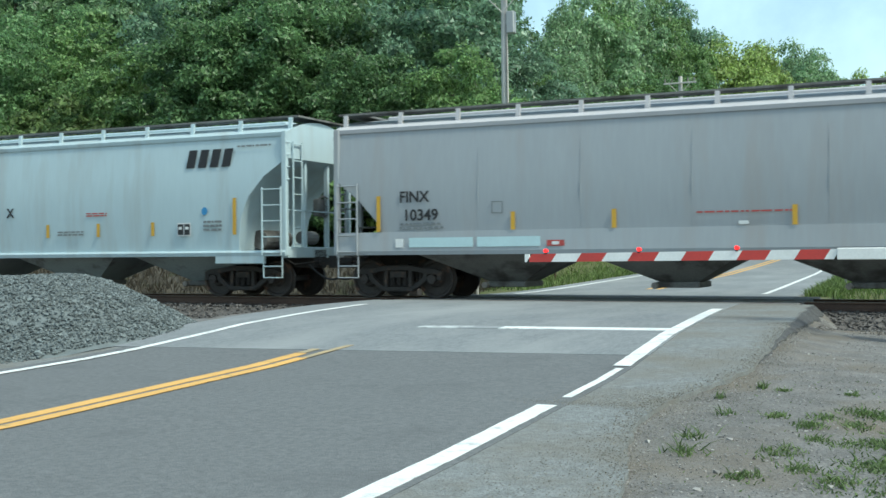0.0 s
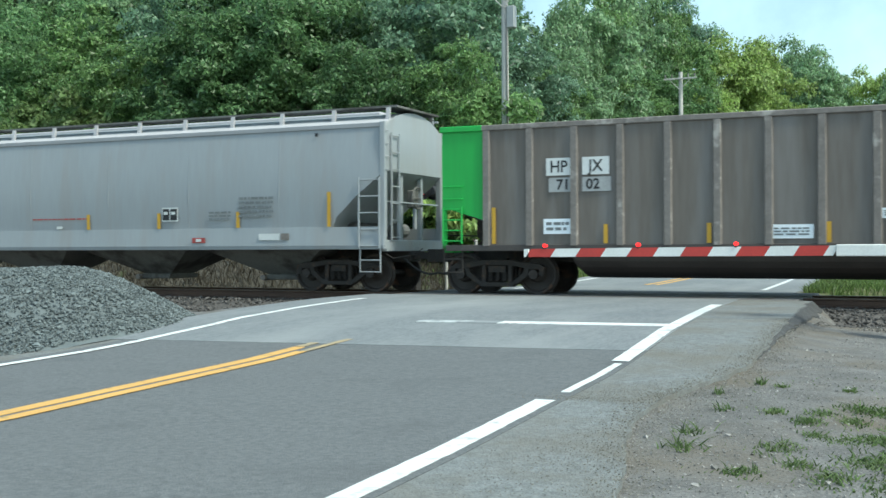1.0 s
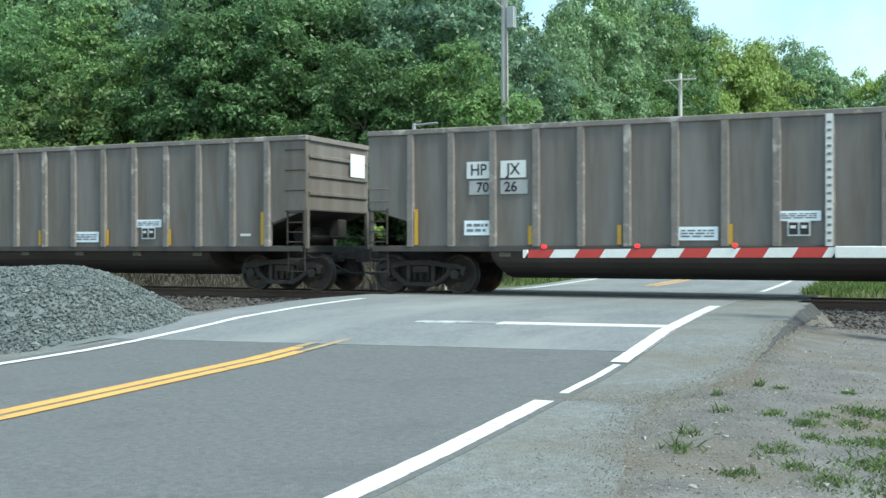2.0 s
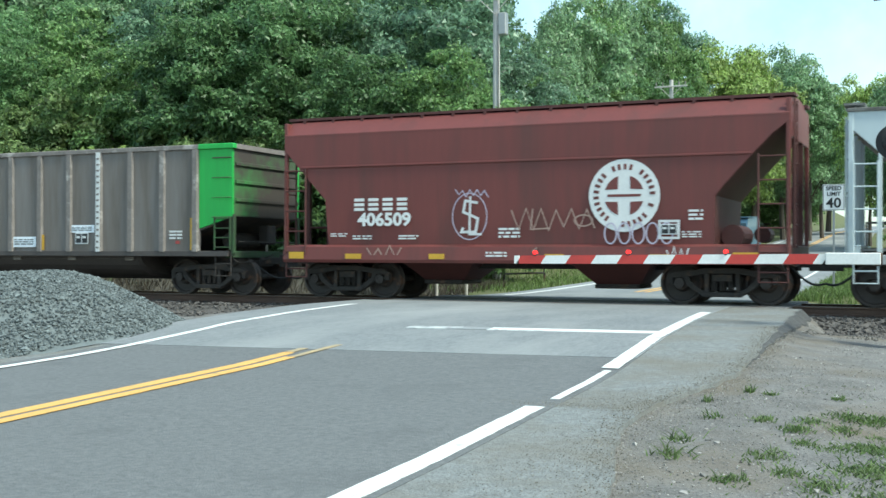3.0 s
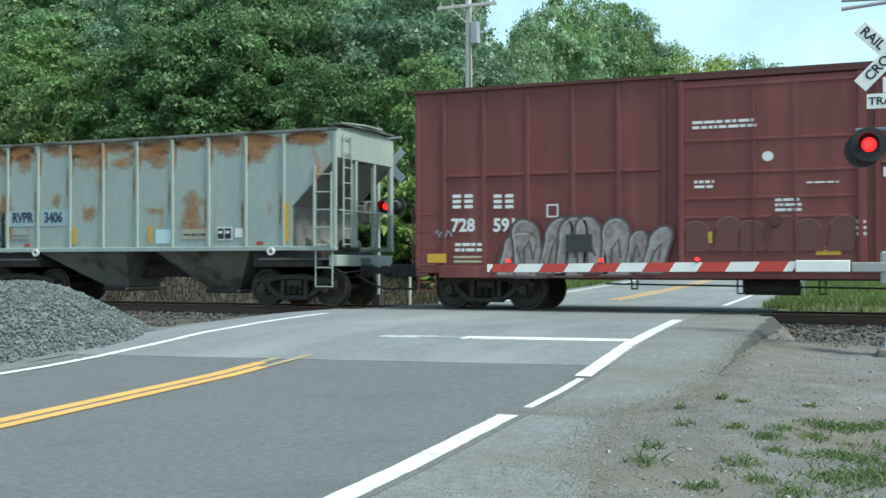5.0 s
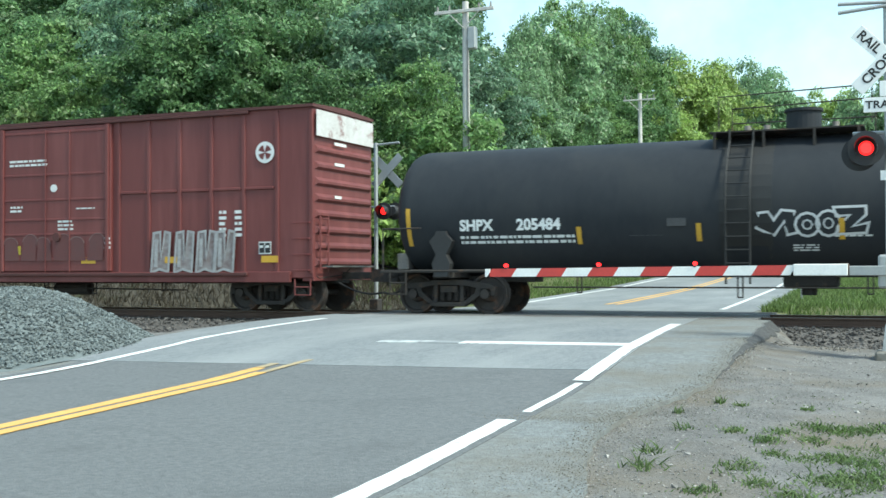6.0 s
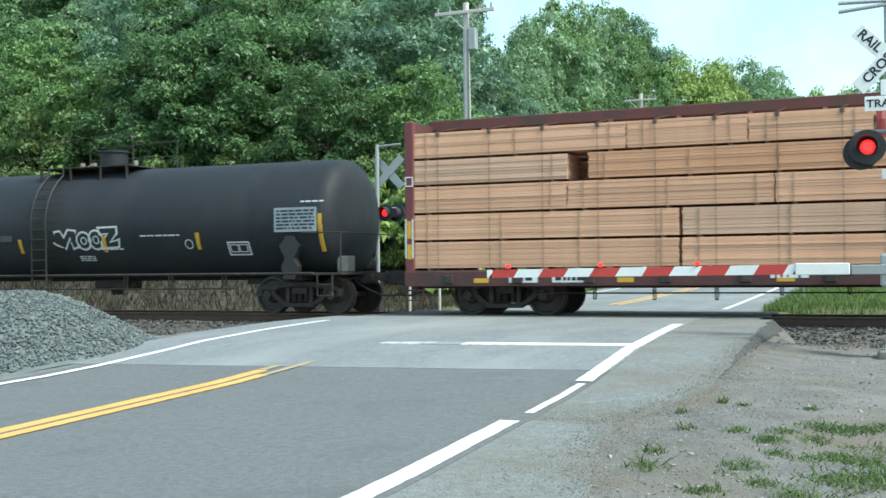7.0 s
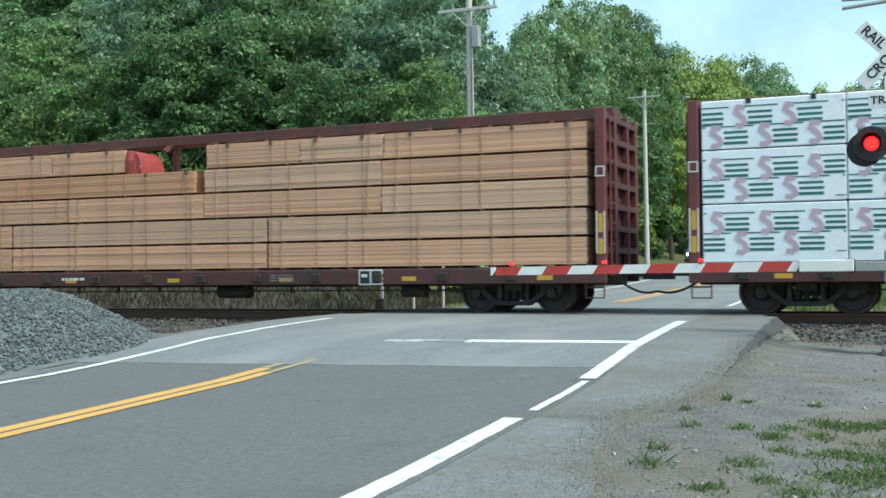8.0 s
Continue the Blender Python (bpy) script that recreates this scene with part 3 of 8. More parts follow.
def trunk_mesh(name, height, r, limbs=7):
    bm = bmesh.new()
    bends = [Vector((random.uniform(-0.15, 0.15) * i, random.uniform(-0.15, 0.15) * i, height * i / 4)) for i in range(5)]
    for i in range(4):
        add_cyl(bm, bends[i], bends[i + 1], r * (1 - 0.2 * i), r * (0.8 - 0.2 * i) + 0.01, 8)
    for k in range(limbs):
        h = height * random.uniform(0.3, 0.9)
        a = random.uniform(0, 6.283)
        p = Vector((0, 0, h))
        q = p + Vector((math.cos(a), math.sin(a), 0.7)) * height * 0.18
        w = q + Vector((math.cos(a + 0.4), math.sin(a + 0.4), 0.9)) * height * 0.12
        add_cyl(bm, p, q, r * 0.35, r * 0.22, 6)
        add_cyl(bm, q, w, r * 0.22, r * 0.07, 6)
    me = bpy.data.meshes.new(name)
    bm.to_mesh(me)
    bm.free()
    me.materials.append(M_BARK)
    return me


def make_woods():
    kinds = []
    specs = [(3.6, 8.5, 3.2, 84, 150, 0.17, 0, 8), (3.0, 7.0, 2.6, 72, 140, 0.155, 1, 6.6), (3.9, 9.0, 3.4, 90, 150, 0.175, 2, 8.6), (3.2, 7.5, 2.4, 76, 145, 0.155, 3, 6.8), (3.4, 8.0, 2.8, 80, 145, 0.16, 1, 7.6), (3.5, 9.5, 2.6, 84, 150, 0.165, 0, 8.2), (3.7, 8.6, 2.8, 84, 150, 0.17, 4, 7.8)]
    for rad, hgt, base, nc, per, leaf, mi, trunk in specs:
        kinds.append((crown_mesh("crown", rad, hgt, base, nc, per, leaf, M_LEAF[mi]), trunk_mesh("trunk", trunk, 0.2)))
    bushes = [crown_mesh("leaves", 1.3, 1.9, 0.1, 16, 110, 0.12, M_LEAF[i]) for i in (1, 0, 3)]
    thickets = [crown_mesh("leaves", 2.4, 5.2, 0.2, 40, 150, 0.15, M_LEAF[i]) for i in (5, 1)]
    stems = trunk_mesh("stems", 1.4, 0.05, 5)
    labels = ["tall broadleaf tree with a dense dark green crown", "broadleaf tree with a mid-green leafy crown", "tall tree with pale silvery-green leaves",
              "yellow-green leafy tree with a rounded crown", "leafy green tree with an uneven crown", "dark green tree with a deep crown",
              "pale light-green leafy tree with a broad crown"]

    def tree(k, x, y, s, sz=1.0, turn=None):
        crown, trunk = kinds[k]
        t = thing("tree", labels[k], "tree", pose(x, y, ground_z(x, y) - 0.1, 0, 0, random.uniform(0, 360)) @ Matrix.Diagonal((s, s, s * sz, 1)), "trees of the wood")
        for nm, me in (("trunk", trunk), ("crown", crown)):
            o = new(nm, me)
            o.parent = t

    def bush(k, x, y, s):
        t = thing("bush", ["leafy green bush", "dark green bush", "yellow-green bush"][k] + " at the edge of the wood", "bush", pose(x, y, ground_z(x, y) - 0.1, 0, 0, random.uniform(0, 360)) @ Matrix.Diagonal((s, s, s, 1)), "bushes by the wood")
        for nm, me in (("stems", stems), ("leaves", bushes[k])):
            o = new(nm, me)
            o.parent = t
    rnd = random.Random(7)
    # the wooded slope across the track
    for row, (y0, step, sc) in enumerate(((39.5, 4.0, 0.78), (45, 4.4, 0.95), (51, 4.8, 1.1), (58, 5.2, 1.25), (67, 6.0, 1.35), (78, 7.0, 1.45))):
        x = -0.39 * y0 - 3.0 - row * 0.6
        while x > -0.98 * y0 - 8:
            k = rnd.choice((0, 1, 1, 2, 4, 4, 5, 3) if row < 1 else (0, 1, 2, 4, 6, 5, 1))
            tree(k, x + rnd.uniform(-1, 1), y0 + rnd.uniform(-1.5, 1.5), sc * rnd.uniform(0.85, 1.15), rnd.uniform(0.92, 1.12))
            x -= step * rnd.uniform(0.8, 1.15)
    for _ in range(64):
        y = rnd.uniform(34.5, 39)
        x = -0.42 * y - rnd.random() * 0.62 * y
        bush(rnd.choice((0, 0, 1, 2)), x, y, rnd.uniform(1.0, 2.1))
    # tall bushes that fill the foot of the wood
    x = -15.5
    while x > -42:
        k, s = rnd.choice((0, 0, 1)), rnd.uniform(0.8, 1.2)
        y = rnd.uniform(36.8, 39.0)
        t = thing("bush", ("tall olive-green bush", "tall leafy green bush")[k] + " at the foot of the wood", "bush", pose(x, y, ground_z(x, y) - 0.1, 0, 0, rnd.uniform(0, 360)) @ Matrix.Diagonal((s, s, s, 1)), "tall bushes below the wood")
        for nm, me in (("stems", stems), ("leaves", thickets[k])):
            o = new(nm, me)
            o.parent = t
        x -= rnd.uniform(1.8, 3.2)
    for x, y, s in ((-19.5, 152, 1.5), (-22, 158, 1.7), (-24.5, 150, 1.6), (-27, 160, 1.8), (-20.5, 172, 1.7), (-18.8, 140, 1.2), (-21.5, 138, 1.3), (-5.5, 165, 1.6), (-3, 150, 1.5), (-6.5, 185, 1.8)):
        t = thing("bush", "tall leafy green bush beside the far road", "bush", pose(x, y, ground_z(x, y) - 0.1, 0, 0, rnd.uniform(0, 360)) @ Matrix.Diagonal((s, s, s, 1)), "tall bushes below the wood")
        for nm, me in (("stems", stems), ("leaves", thickets[1])):
            o = new(nm, me)
            o.parent = t
    # the woods further along the road: kind, bearing from the verge, distance, rise of the top, half width of the crown
    tops = (12.0, 9.9, 12.7, 10.2, 11.1, 12.4, 11.7)
    radii = (4.1, 3.4, 4.4, 3.7, 3.9, 4.0, 4.2)
    for k, d, y, rise, half in ((2, -0.378, 50, 0.19, 0.055), (6, -0.345, 56, 0.203, 0.06), (6, -0.31, 63, 0.236, 0.06), (4, -0.308, 76, 0.245, 0.045), (6, -0.332, 60, 0.232, 0.035), (4, -0.372, 66, 0.2, 0.05), (6, -0.285, 84, 0.245, 0.055), (4, -0.258, 90, 0.238, 0.05), (2, -0.238, 96, 0.224, 0.05),
                                (4, -0.285, 66, 0.17, 0.055), (5, -0.245, 72, 0.165, 0.05), (1, -0.35, 52, 0.16, 0.05), (1, -0.225, 78, 0.19, 0.04), (0, -0.31, 58, 0.14, 0.045),
                                (3, -0.182, 88, 0.19, 0.056), (3, -0.158, 94, 0.184, 0.045), (3, -0.205, 80, 0.148, 0.045), (6, -0.132, 108, 0.179, 0.05), (6, -0.11, 104, 0.168, 0.04), (6, -0.1, 112, 0.148, 0.04),
                                (3, -0.062, 92, 0.155, 0.03), (6, -0.04, 86, 0.15, 0.034), (6, -0.018, 80, 0.165, 0.04), (4, 0.01, 84, 0.18, 0.05), (5, 0.05, 80, 0.18, 0.06),
                                (1, -0.075, 126, 0.125, 0.045), (4, -0.12, 134, 0.13, 0.045), (1, -0.155, 128, 0.14, 0.045), (4, -0.185, 120, 0.14, 0.045), (6, -0.03, 84, 0.1, 0.03), (4, -0.095, 150, 0.115, 0.05), (1, -0.145, 158, 0.12, 0.05), (5, -0.11, 165, 0.125, 0.05)):
        x = d * y
        tree(k, x, y, half * y / radii[k], (0.995 + rise * y - ground_z(x, y)) / tops[k] / (half * y / radii[k]))
    for x, y, s in ((-18, 44, 1.2), (-17.2, 46, 1.3), (-18, 50, 1.4), (-18.5, 54, 1.5), (-17.5, 58, 1.5), (-17.8, 63, 1.7), (-17.5, 70, 1.9), (-17.8, 78, 2.0), (-1.2, 64, 1.0), (0.5, 60, 1.1), (-2.4, 78, 1.2), (-17.6, 90, 1.8)):
        bush(rnd.choice((0, 1, 2)), x, y, s)

# ---- the train: materials ----
M_TRUCK = mat("truck_grime", (0.043, 0.037, 0.033), (0.021, 0.019, 0.018), 0.85, scale=4, bump=0.3, third=(0.1, 0.06, 0.04), third_scale=3, third_at=0.62)
M_WHEEL = mat("wheel_steel", (0.052, 0.041, 0.036), (0.026, 0.022, 0.02), 0.7, scale=5, bump=0.2, third=(0.14, 0.07, 0.04), third_scale=2.5, third_at=0.6)
M_CREAM = mat("hub_cap", (0.3, 0.27, 0.24), (0.15, 0.13, 0.12), 0.7, bump=0.1)
M_HOSE = mat("hose_rubber", (0.03, 0.03, 0.03), rough=0.6, bump=0.05)
STREAK = (1.4, 1.4, 0.16)
M_PALE = mat("pale_blue_grey_paint", (0.46, 0.57, 0.6), (0.39, 0.485, 0.515), 0.4, scale=1.2, fine=9, stretch=STREAK, bump=0.04, third=(0.38, 0.44, 0.45), third_scale=1.3, third_at=0.6, third_soft=0.2, contrast=0.55)
M_GREY = mat("grey_hopper_paint", (0.34, 0.365, 0.385), (0.28, 0.298, 0.315), 0.4, scale=1.2, fine=9, stretch=STREAK, bump=0.04, third=(0.3, 0.3, 0.3), third_scale=1.5, third_at=0.6, third_soft=0.22, contrast=0.55)
M_GREY_ROOF = mat("faded_roof_paint", (0.5, 0.49, 0.5), (0.4, 0.39, 0.4), 0.6, scale=1.5, bump=0.05)
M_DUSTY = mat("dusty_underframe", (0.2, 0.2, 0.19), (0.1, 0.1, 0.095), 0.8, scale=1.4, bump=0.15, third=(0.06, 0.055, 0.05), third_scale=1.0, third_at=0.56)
# the pale car's paint in a darker tone with dark patches, for its chutes
M_PALE_DARKER = mat("darker_pale_paint", (0.34, 0.4, 0.41), (0.22, 0.25, 0.255), 0.7, scale=1.3, bump=0.08, third=(0.12, 0.12, 0.115), third_scale=1.2, third_at=0.6)
# grey put in for shade at the cut-away ends, plus brown grimy patches
M_END_SHADE = mat("shaded_grimy_end", (0.24, 0.245, 0.235), (0.15, 0.15, 0.14), 0.75, scale=1.3, bump=0.1, third=(0.1, 0.085, 0.07), third_scale=1.0, third_at=0.6)
M_COAL = mat("coal_car_brown", (0.17, 0.148, 0.13), (0.12, 0.102, 0.088), 0.65, scale=1.0, fine=8, stretch=STREAK, bump=0.08, third=(0.2, 0.185, 0.175), third_scale=1.3, third_at=0.58, third_soft=0.25)
M_COAL_RIB = mat("coal_car_rib", (0.24, 0.215, 0.2), (0.15, 0.132, 0.12), 0.7, scale=2.5, fine=14, bump=0.1, third=(0.4, 0.37, 0.34), third_scale=2.2, third_at=0.62, third_soft=0.1)
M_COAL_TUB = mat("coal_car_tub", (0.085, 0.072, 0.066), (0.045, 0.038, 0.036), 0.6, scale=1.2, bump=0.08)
M_GREEN = mat("bright_green_paint", (0.035, 0.42, 0.07), (0.03, 0.33, 0.06), 0.5, scale=1.5, fine=8, stretch=STREAK, bump=0.05)
M_SOOT = mat("sooty_green_paint", (0.04, 0.3, 0.06), (0.06, 0.055, 0.04), 0.8, scale=0.9, fine=3, bump=0.1, third=(0.055, 0.045, 0.038), third_scale=0.5, third_at=0.44, third_soft=0.2)
M_SOOT_DARK = mat("soot_blackened_green", (0.03, 0.09, 0.03), (0.035, 0.035, 0.028), 0.85, scale=1.5, fine=6, bump=0.1)
M_OXIDE = mat("oxide_red_paint", (0.17, 0.042, 0.036), (0.125, 0.032, 0.029), 0.55, scale=1.0, fine=8, stretch=STREAK, bump=0.05, third=(0.1, 0.035, 0.03), third_scale=1.2, third_at=0.6, third_soft=0.25, contrast=0.55)
M_OXIDE_ROOF = mat("faded_red_roof", (0.22, 0.07, 0.062), (0.16, 0.05, 0.045), 0.6, scale=1.0, fine=8, stretch=STREAK, bump=0.05)
# oxide red with shade put into the colour; also serves roofs and walks
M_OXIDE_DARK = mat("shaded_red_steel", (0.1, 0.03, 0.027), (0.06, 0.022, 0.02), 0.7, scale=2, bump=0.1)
M_BOXCAR = mat("boxcar_red_paint", (0.155, 0.036, 0.033), (0.115, 0.028, 0.027), 0.55, scale=1.0, fine=8, stretch=STREAK, bump=0.05, third=(0.19, 0.055, 0.05), third_scale=1.1, third_at=0.6, third_soft=0.25, contrast=0.55)
M_WHITECAR = mat("white_hopper_paint", (0.5, 0.575, 0.6), (0.445, 0.515, 0.54), 0.5, scale=1.0, fine=8, stretch=STREAK, bump=0.04, third=(0.5, 0.54, 0.53), third_scale=1.3, third_at=0.62, third_soft=0.2, contrast=0.55)
M_TEAL = mat("faded_teal_paint", (0.33, 0.385, 0.355), (0.265, 0.31, 0.288), 0.65, scale=1.0, fine=8, stretch=(1.4, 1.4, 0.4), bump=0.06, third=(0.33, 0.135, 0.045), third_scale=0.9, third_at=0.66, third_soft=0.1)
M_TANK = mat("black_tank_paint", (0.02, 0.023, 0.028), (0.03, 0.033, 0.038), 0.6, scale=0.9, fine=6, stretch=(1, 1, 0.5), bump=0.03, third=(0.035, 0.037, 0.04), third_scale=0.8, third_at=0.6, third_soft=0.25, spec=0.22)
M_TANK_DIRTY = mat("smeared_tank_band", (0.012, 0.012, 0.013), (0.02, 0.02, 0.02), 0.6, bump=0.05)
M_DECK = mat("maroon_flatcar_steel", (0.1, 0.032, 0.03), (0.055, 0.022, 0.022), 0.65, scale=2, bump=0.1, third=(0.04, 0.03, 0.028), third_scale=1.6, third_at=0.58)
M_BULK = mat("maroon_bulkhead", (0.16, 0.04, 0.042), (0.11, 0.03, 0.032), 0.6, scale=2, bump=0.08)
M_WOOD = mat("sawn_lumber", (0.68, 0.4, 0.26), (0.53, 0.29, 0.175), 0.75, scale=1.0, fine=12, stretch=(0.5, 8, 8), bump=0.1, vary=0.15, third=(0.45, 0.29, 0.175), third_scale=1.1, third_at=0.66, third_soft=0.1)
M_WOOD_RED = mat("reddish_lumber", (0.6, 0.32, 0.185), (0.49, 0.25, 0.14), 0.75, scale=1.0, fine=12, stretch=(0.5, 8, 8), bump=0.1, vary=0.13)
M_WOOD_PALE = mat("pale_lumber", (0.65, 0.415, 0.29), (0.52, 0.32, 0.215), 0.75, scale=1.0, fine=12, stretch=(0.5, 8, 8), bump=0.1, vary=0.13)
M_CABLE = mat("grimy_cable", (0.12, 0.085, 0.065), (0.07, 0.055, 0.045), 0.7, bump=0.1)
M_STRAP = mat("dark_strap", (0.42, 0.28, 0.17), rough=0.6, bump=0)
M_WRAP = mat("white_wrap", (0.85, 0.89, 0.93), (0.76, 0.82, 0.88), 0.4, scale=2.5, fine=12, bump=0.5, bump_scale=6)
M_WRAP_GREEN = mat("green_print", (0.035, 0.2, 0.17), (0.03, 0.1, 0.1), 0.45, bump=0)
M_WRAP_PINK = mat("faded_red_print", (0.55, 0.4, 0.5), (0.48, 0.35, 0.44), 0.45, bump=0)
M_REFLECT = mat("yellow_reflector", (0.62, 0.36, 0.035), (0.5, 0.28, 0.03), 0.5, bump=0.02)
M_DECAL_W = mat("white_lettering", (0.72, 0.73, 0.72), (0.6, 0.61, 0.6), 0.6, bump=0)
M_DECAL_K = mat("black_lettering", (0.025, 0.026, 0.03), rough=0.6, bump=0)
M_DECAL_B = mat("blue_lettering", (0.035, 0.06, 0.1), rough=0.6, bump=0)
M_DECAL_G = mat("grey_stencil", (0.24, 0.26, 0.27), rough=0.7, bump=0)
M_DECAL_R = mat("red_marking", (0.5, 0.08, 0.07), rough=0.6, bump=0)
M_DECAL_O = mat("orange_lettering", (0.75, 0.17, 0.03), rough=0.55, bump=0)
M_TEALPATCH = mat("pale_teal_patch", (0.5, 0.66, 0.68), (0.44, 0.58, 0.6), 0.5, bump=0.02)
M_SPRAY = mat("grey_spray_paint", (0.42, 0.42, 0.42), (0.26, 0.25, 0.25), 0.6, scale=3, fine=12, bump=0)
M_SPRAY_W = mat("white_spray_paint", (0.68, 0.69, 0.69), (0.5, 0.5, 0.5), 0.6, scale=5, bump=0)
M_SPRAY_T = mat("tan_spray_paint", (0.38, 0.27, 0.22), (0.3, 0.2, 0.17), 0.6, bump=0)
M_SPRAY_L = mat("lilac_spray_paint", (0.5, 0.45, 0.55), (0.42, 0.4, 0.5), 0.6, bump=0)

# ---- the train: parts that all cars share ----
SPEED = 18.05
CARS, WHEELS = [], []
SHARED = {}


def shared(name, make, material, parent, m=None, smooth=False, key=None):
    key = key or name
    if key not in SHARED:
        o = mesh_ob(name, make(), material, parent, smooth=smooth)
        SHARED[key] = o.data
    else:
        o = new(name, SHARED[key])
        o.parent = parent
    if m is not None:
        o.matrix_basis = m
    return o


def lathe_y(profile, seg=28, bm=None):
    """A ring of (y, radius) pairs turned about the y axis."""
    bm = bm or bmesh.new()
    secs = [[(math.sin(a) * r, y, math.cos(a) * r) for y, r in profile] for a in [2 * math.pi * i / seg for i in range(seg)]]
    rings = [[bm.verts.new(p) for p in s] for s in secs]
    n = len(profile)
    for i in range(seg):
        a, b = rings[i], rings[(i + 1) % seg]
        for j in range(n - 1):
            bm.faces.new((a[j], a[j + 1], b[j + 1], b[j]))
    bmesh.ops.recalc_face_normals(bm, faces=bm.faces)
    return bm


def wheelset_bm():
    bm = bmesh.new()
    for s in (-1, 1):
        prof = [(0.68, 0.05), (0.68, 0.14), (0.705, 0.2), (0.72, 0.34), (0.688, 0.4), (0.686, 0.485), (0.715, 0.487), (0.735, 0.46), (0.825, 0.452), (0.828, 0.40), (0.775, 0.37), (0.765, 0.2), (0.83, 0.15), (0.83, 0.05)]
        lathe_y([(s * y, r) for y, r in prof], 26, bm)
        lathe_y([(s * 0.93, 0.001), (s * 0.93, 0.1), (s * 1.1, 0.11), (s * 1.1, 0.001)], 14, bm)
        for k in range(3):
            a = k * 2.094
            add_cyl(bm, (math.sin(a) * 0.06, s * 1.09, math.cos(a) * 0.06), (math.sin(a) * 0.06, s * 1.125, math.cos(a) * 0.06), 0.016, seg=6)
    add_cyl(bm, (0, -0.95, 0), (0, 0.95, 0), 0.078, seg=10)
    return bm


def sideframe_bm():
    bm = bmesh.new()
    prism([(-1.13, 0.43), (-1.16, 0.62), (-1.0, 0.7), (-0.55, 0.74), (-0.38, 0.78), (0.38, 0.78), (0.55, 0.74), (1.0, 0.7), (1.16, 0.62), (1.13, 0.43),
           (1.02, 0.43), (1.02, 0.57), (0.76, 0.57), (0.5, 0.63), (0.3, 0.66), (-0.3, 0.66), (-0.5, 0.63), (-0.76, 0.57), (-1.02, 0.57), (-1.02, 0.43)], "y", -0.08, 0.08, bm)
    for s in (-1, 1):
        prism([(s * 0.8, 0.6), (s * 0.76, 0.42), (s * 0.44, 0.2), (s * 0.3, 0.2), (s * 0.3, 0.29), (s * 0.42, 0.31), (s * 0.66, 0.5), (s * 0.68, 0.6)], "y", -0.075, 0.075, bm)
        add_box(bm, s * 0.27, s * 0.37, -0.07, 0.07, 0.24, 0.7, 0.012)
    prism([(-0.46, 0.27), (-0.4, 0.17), (0.4, 0.17), (0.46, 0.27)], "y", -0.11, 0.11, bm)
    bmesh.ops.bevel(bm, geom=[e for e in bm.edges if e.calc_length() > 0.12], offset=0.012, segments=1, affect="EDGES")
    return bm


def spring_bm():
    turns, n = 6, 8
    return pipe([(math.cos(6.283 * i / n) * 0.062, math.sin(6.283 * i / n) * 0.062, 0.285 + 0.036 * i / n) for i in range(turns * n + 1)], 0.014, 4)


def bolster_bm():
    bm = bmesh.new()
    prism([(-1.05, 0.5), (-1.05, 0.64), (-0.5, 0.7), (0.5, 0.7), (1.05, 0.64), (1.05, 0.5), (0.4, 0.36), (-0.4, 0.36)], "x", -0.21, 0.21, bm)
    add_cyl(bm, (0, 0, 0.68), (0, 0, 0.95), 0.2, seg=14)
    for s in (-1, 1):
        add_box(bm, -0.12, 0.12, s * 0.55, s * 0.72, 0.68, 0.82)
        pipe([(s * 0.36, -0.9, 0.33), (s * 0.36, 0.9, 0.33)], 0.05, 6, bm)
    return bm


def brake_shoe_bm():
    bm = bmesh.new()
    add_box(bm, -0.03, 0.03, -0.05, 0.05, -0.16, 0.16, 0.01)
    pipe([(0, 0, 0.05), (-0.12, 0, 0.3)], 0.02, 5, bm)
    return bm


def add_truck(car, s):
    x = s - car.mid
    t = shared("truck", bolster_bm, M_TRUCK, car.root, pose(x, 0, 0))
    for y in (-1.0, 1.0):
        shared("sideframe", sideframe_bm, M_TRUCK, t, pose(0, y, 0))
        for sx in (-0.17, 0.0, 0.17):
            shared("spring", spring_bm, M_TRUCK, t, pose(sx, y, 0))
    for dx in (-0.889, 0.889):
        w = shared("wheelset", wheelset_bm, M_WHEEL, t, pose(dx, 0, 0.457), smooth=False)
        WHEELS.append((w, dx))
        for y in (-0.76, 0.76):
            shared("brake_shoe", brake_shoe_bm, M_TRUCK, t, pose(dx - math.copysign(0.52, dx), y, 0.44))
    return t


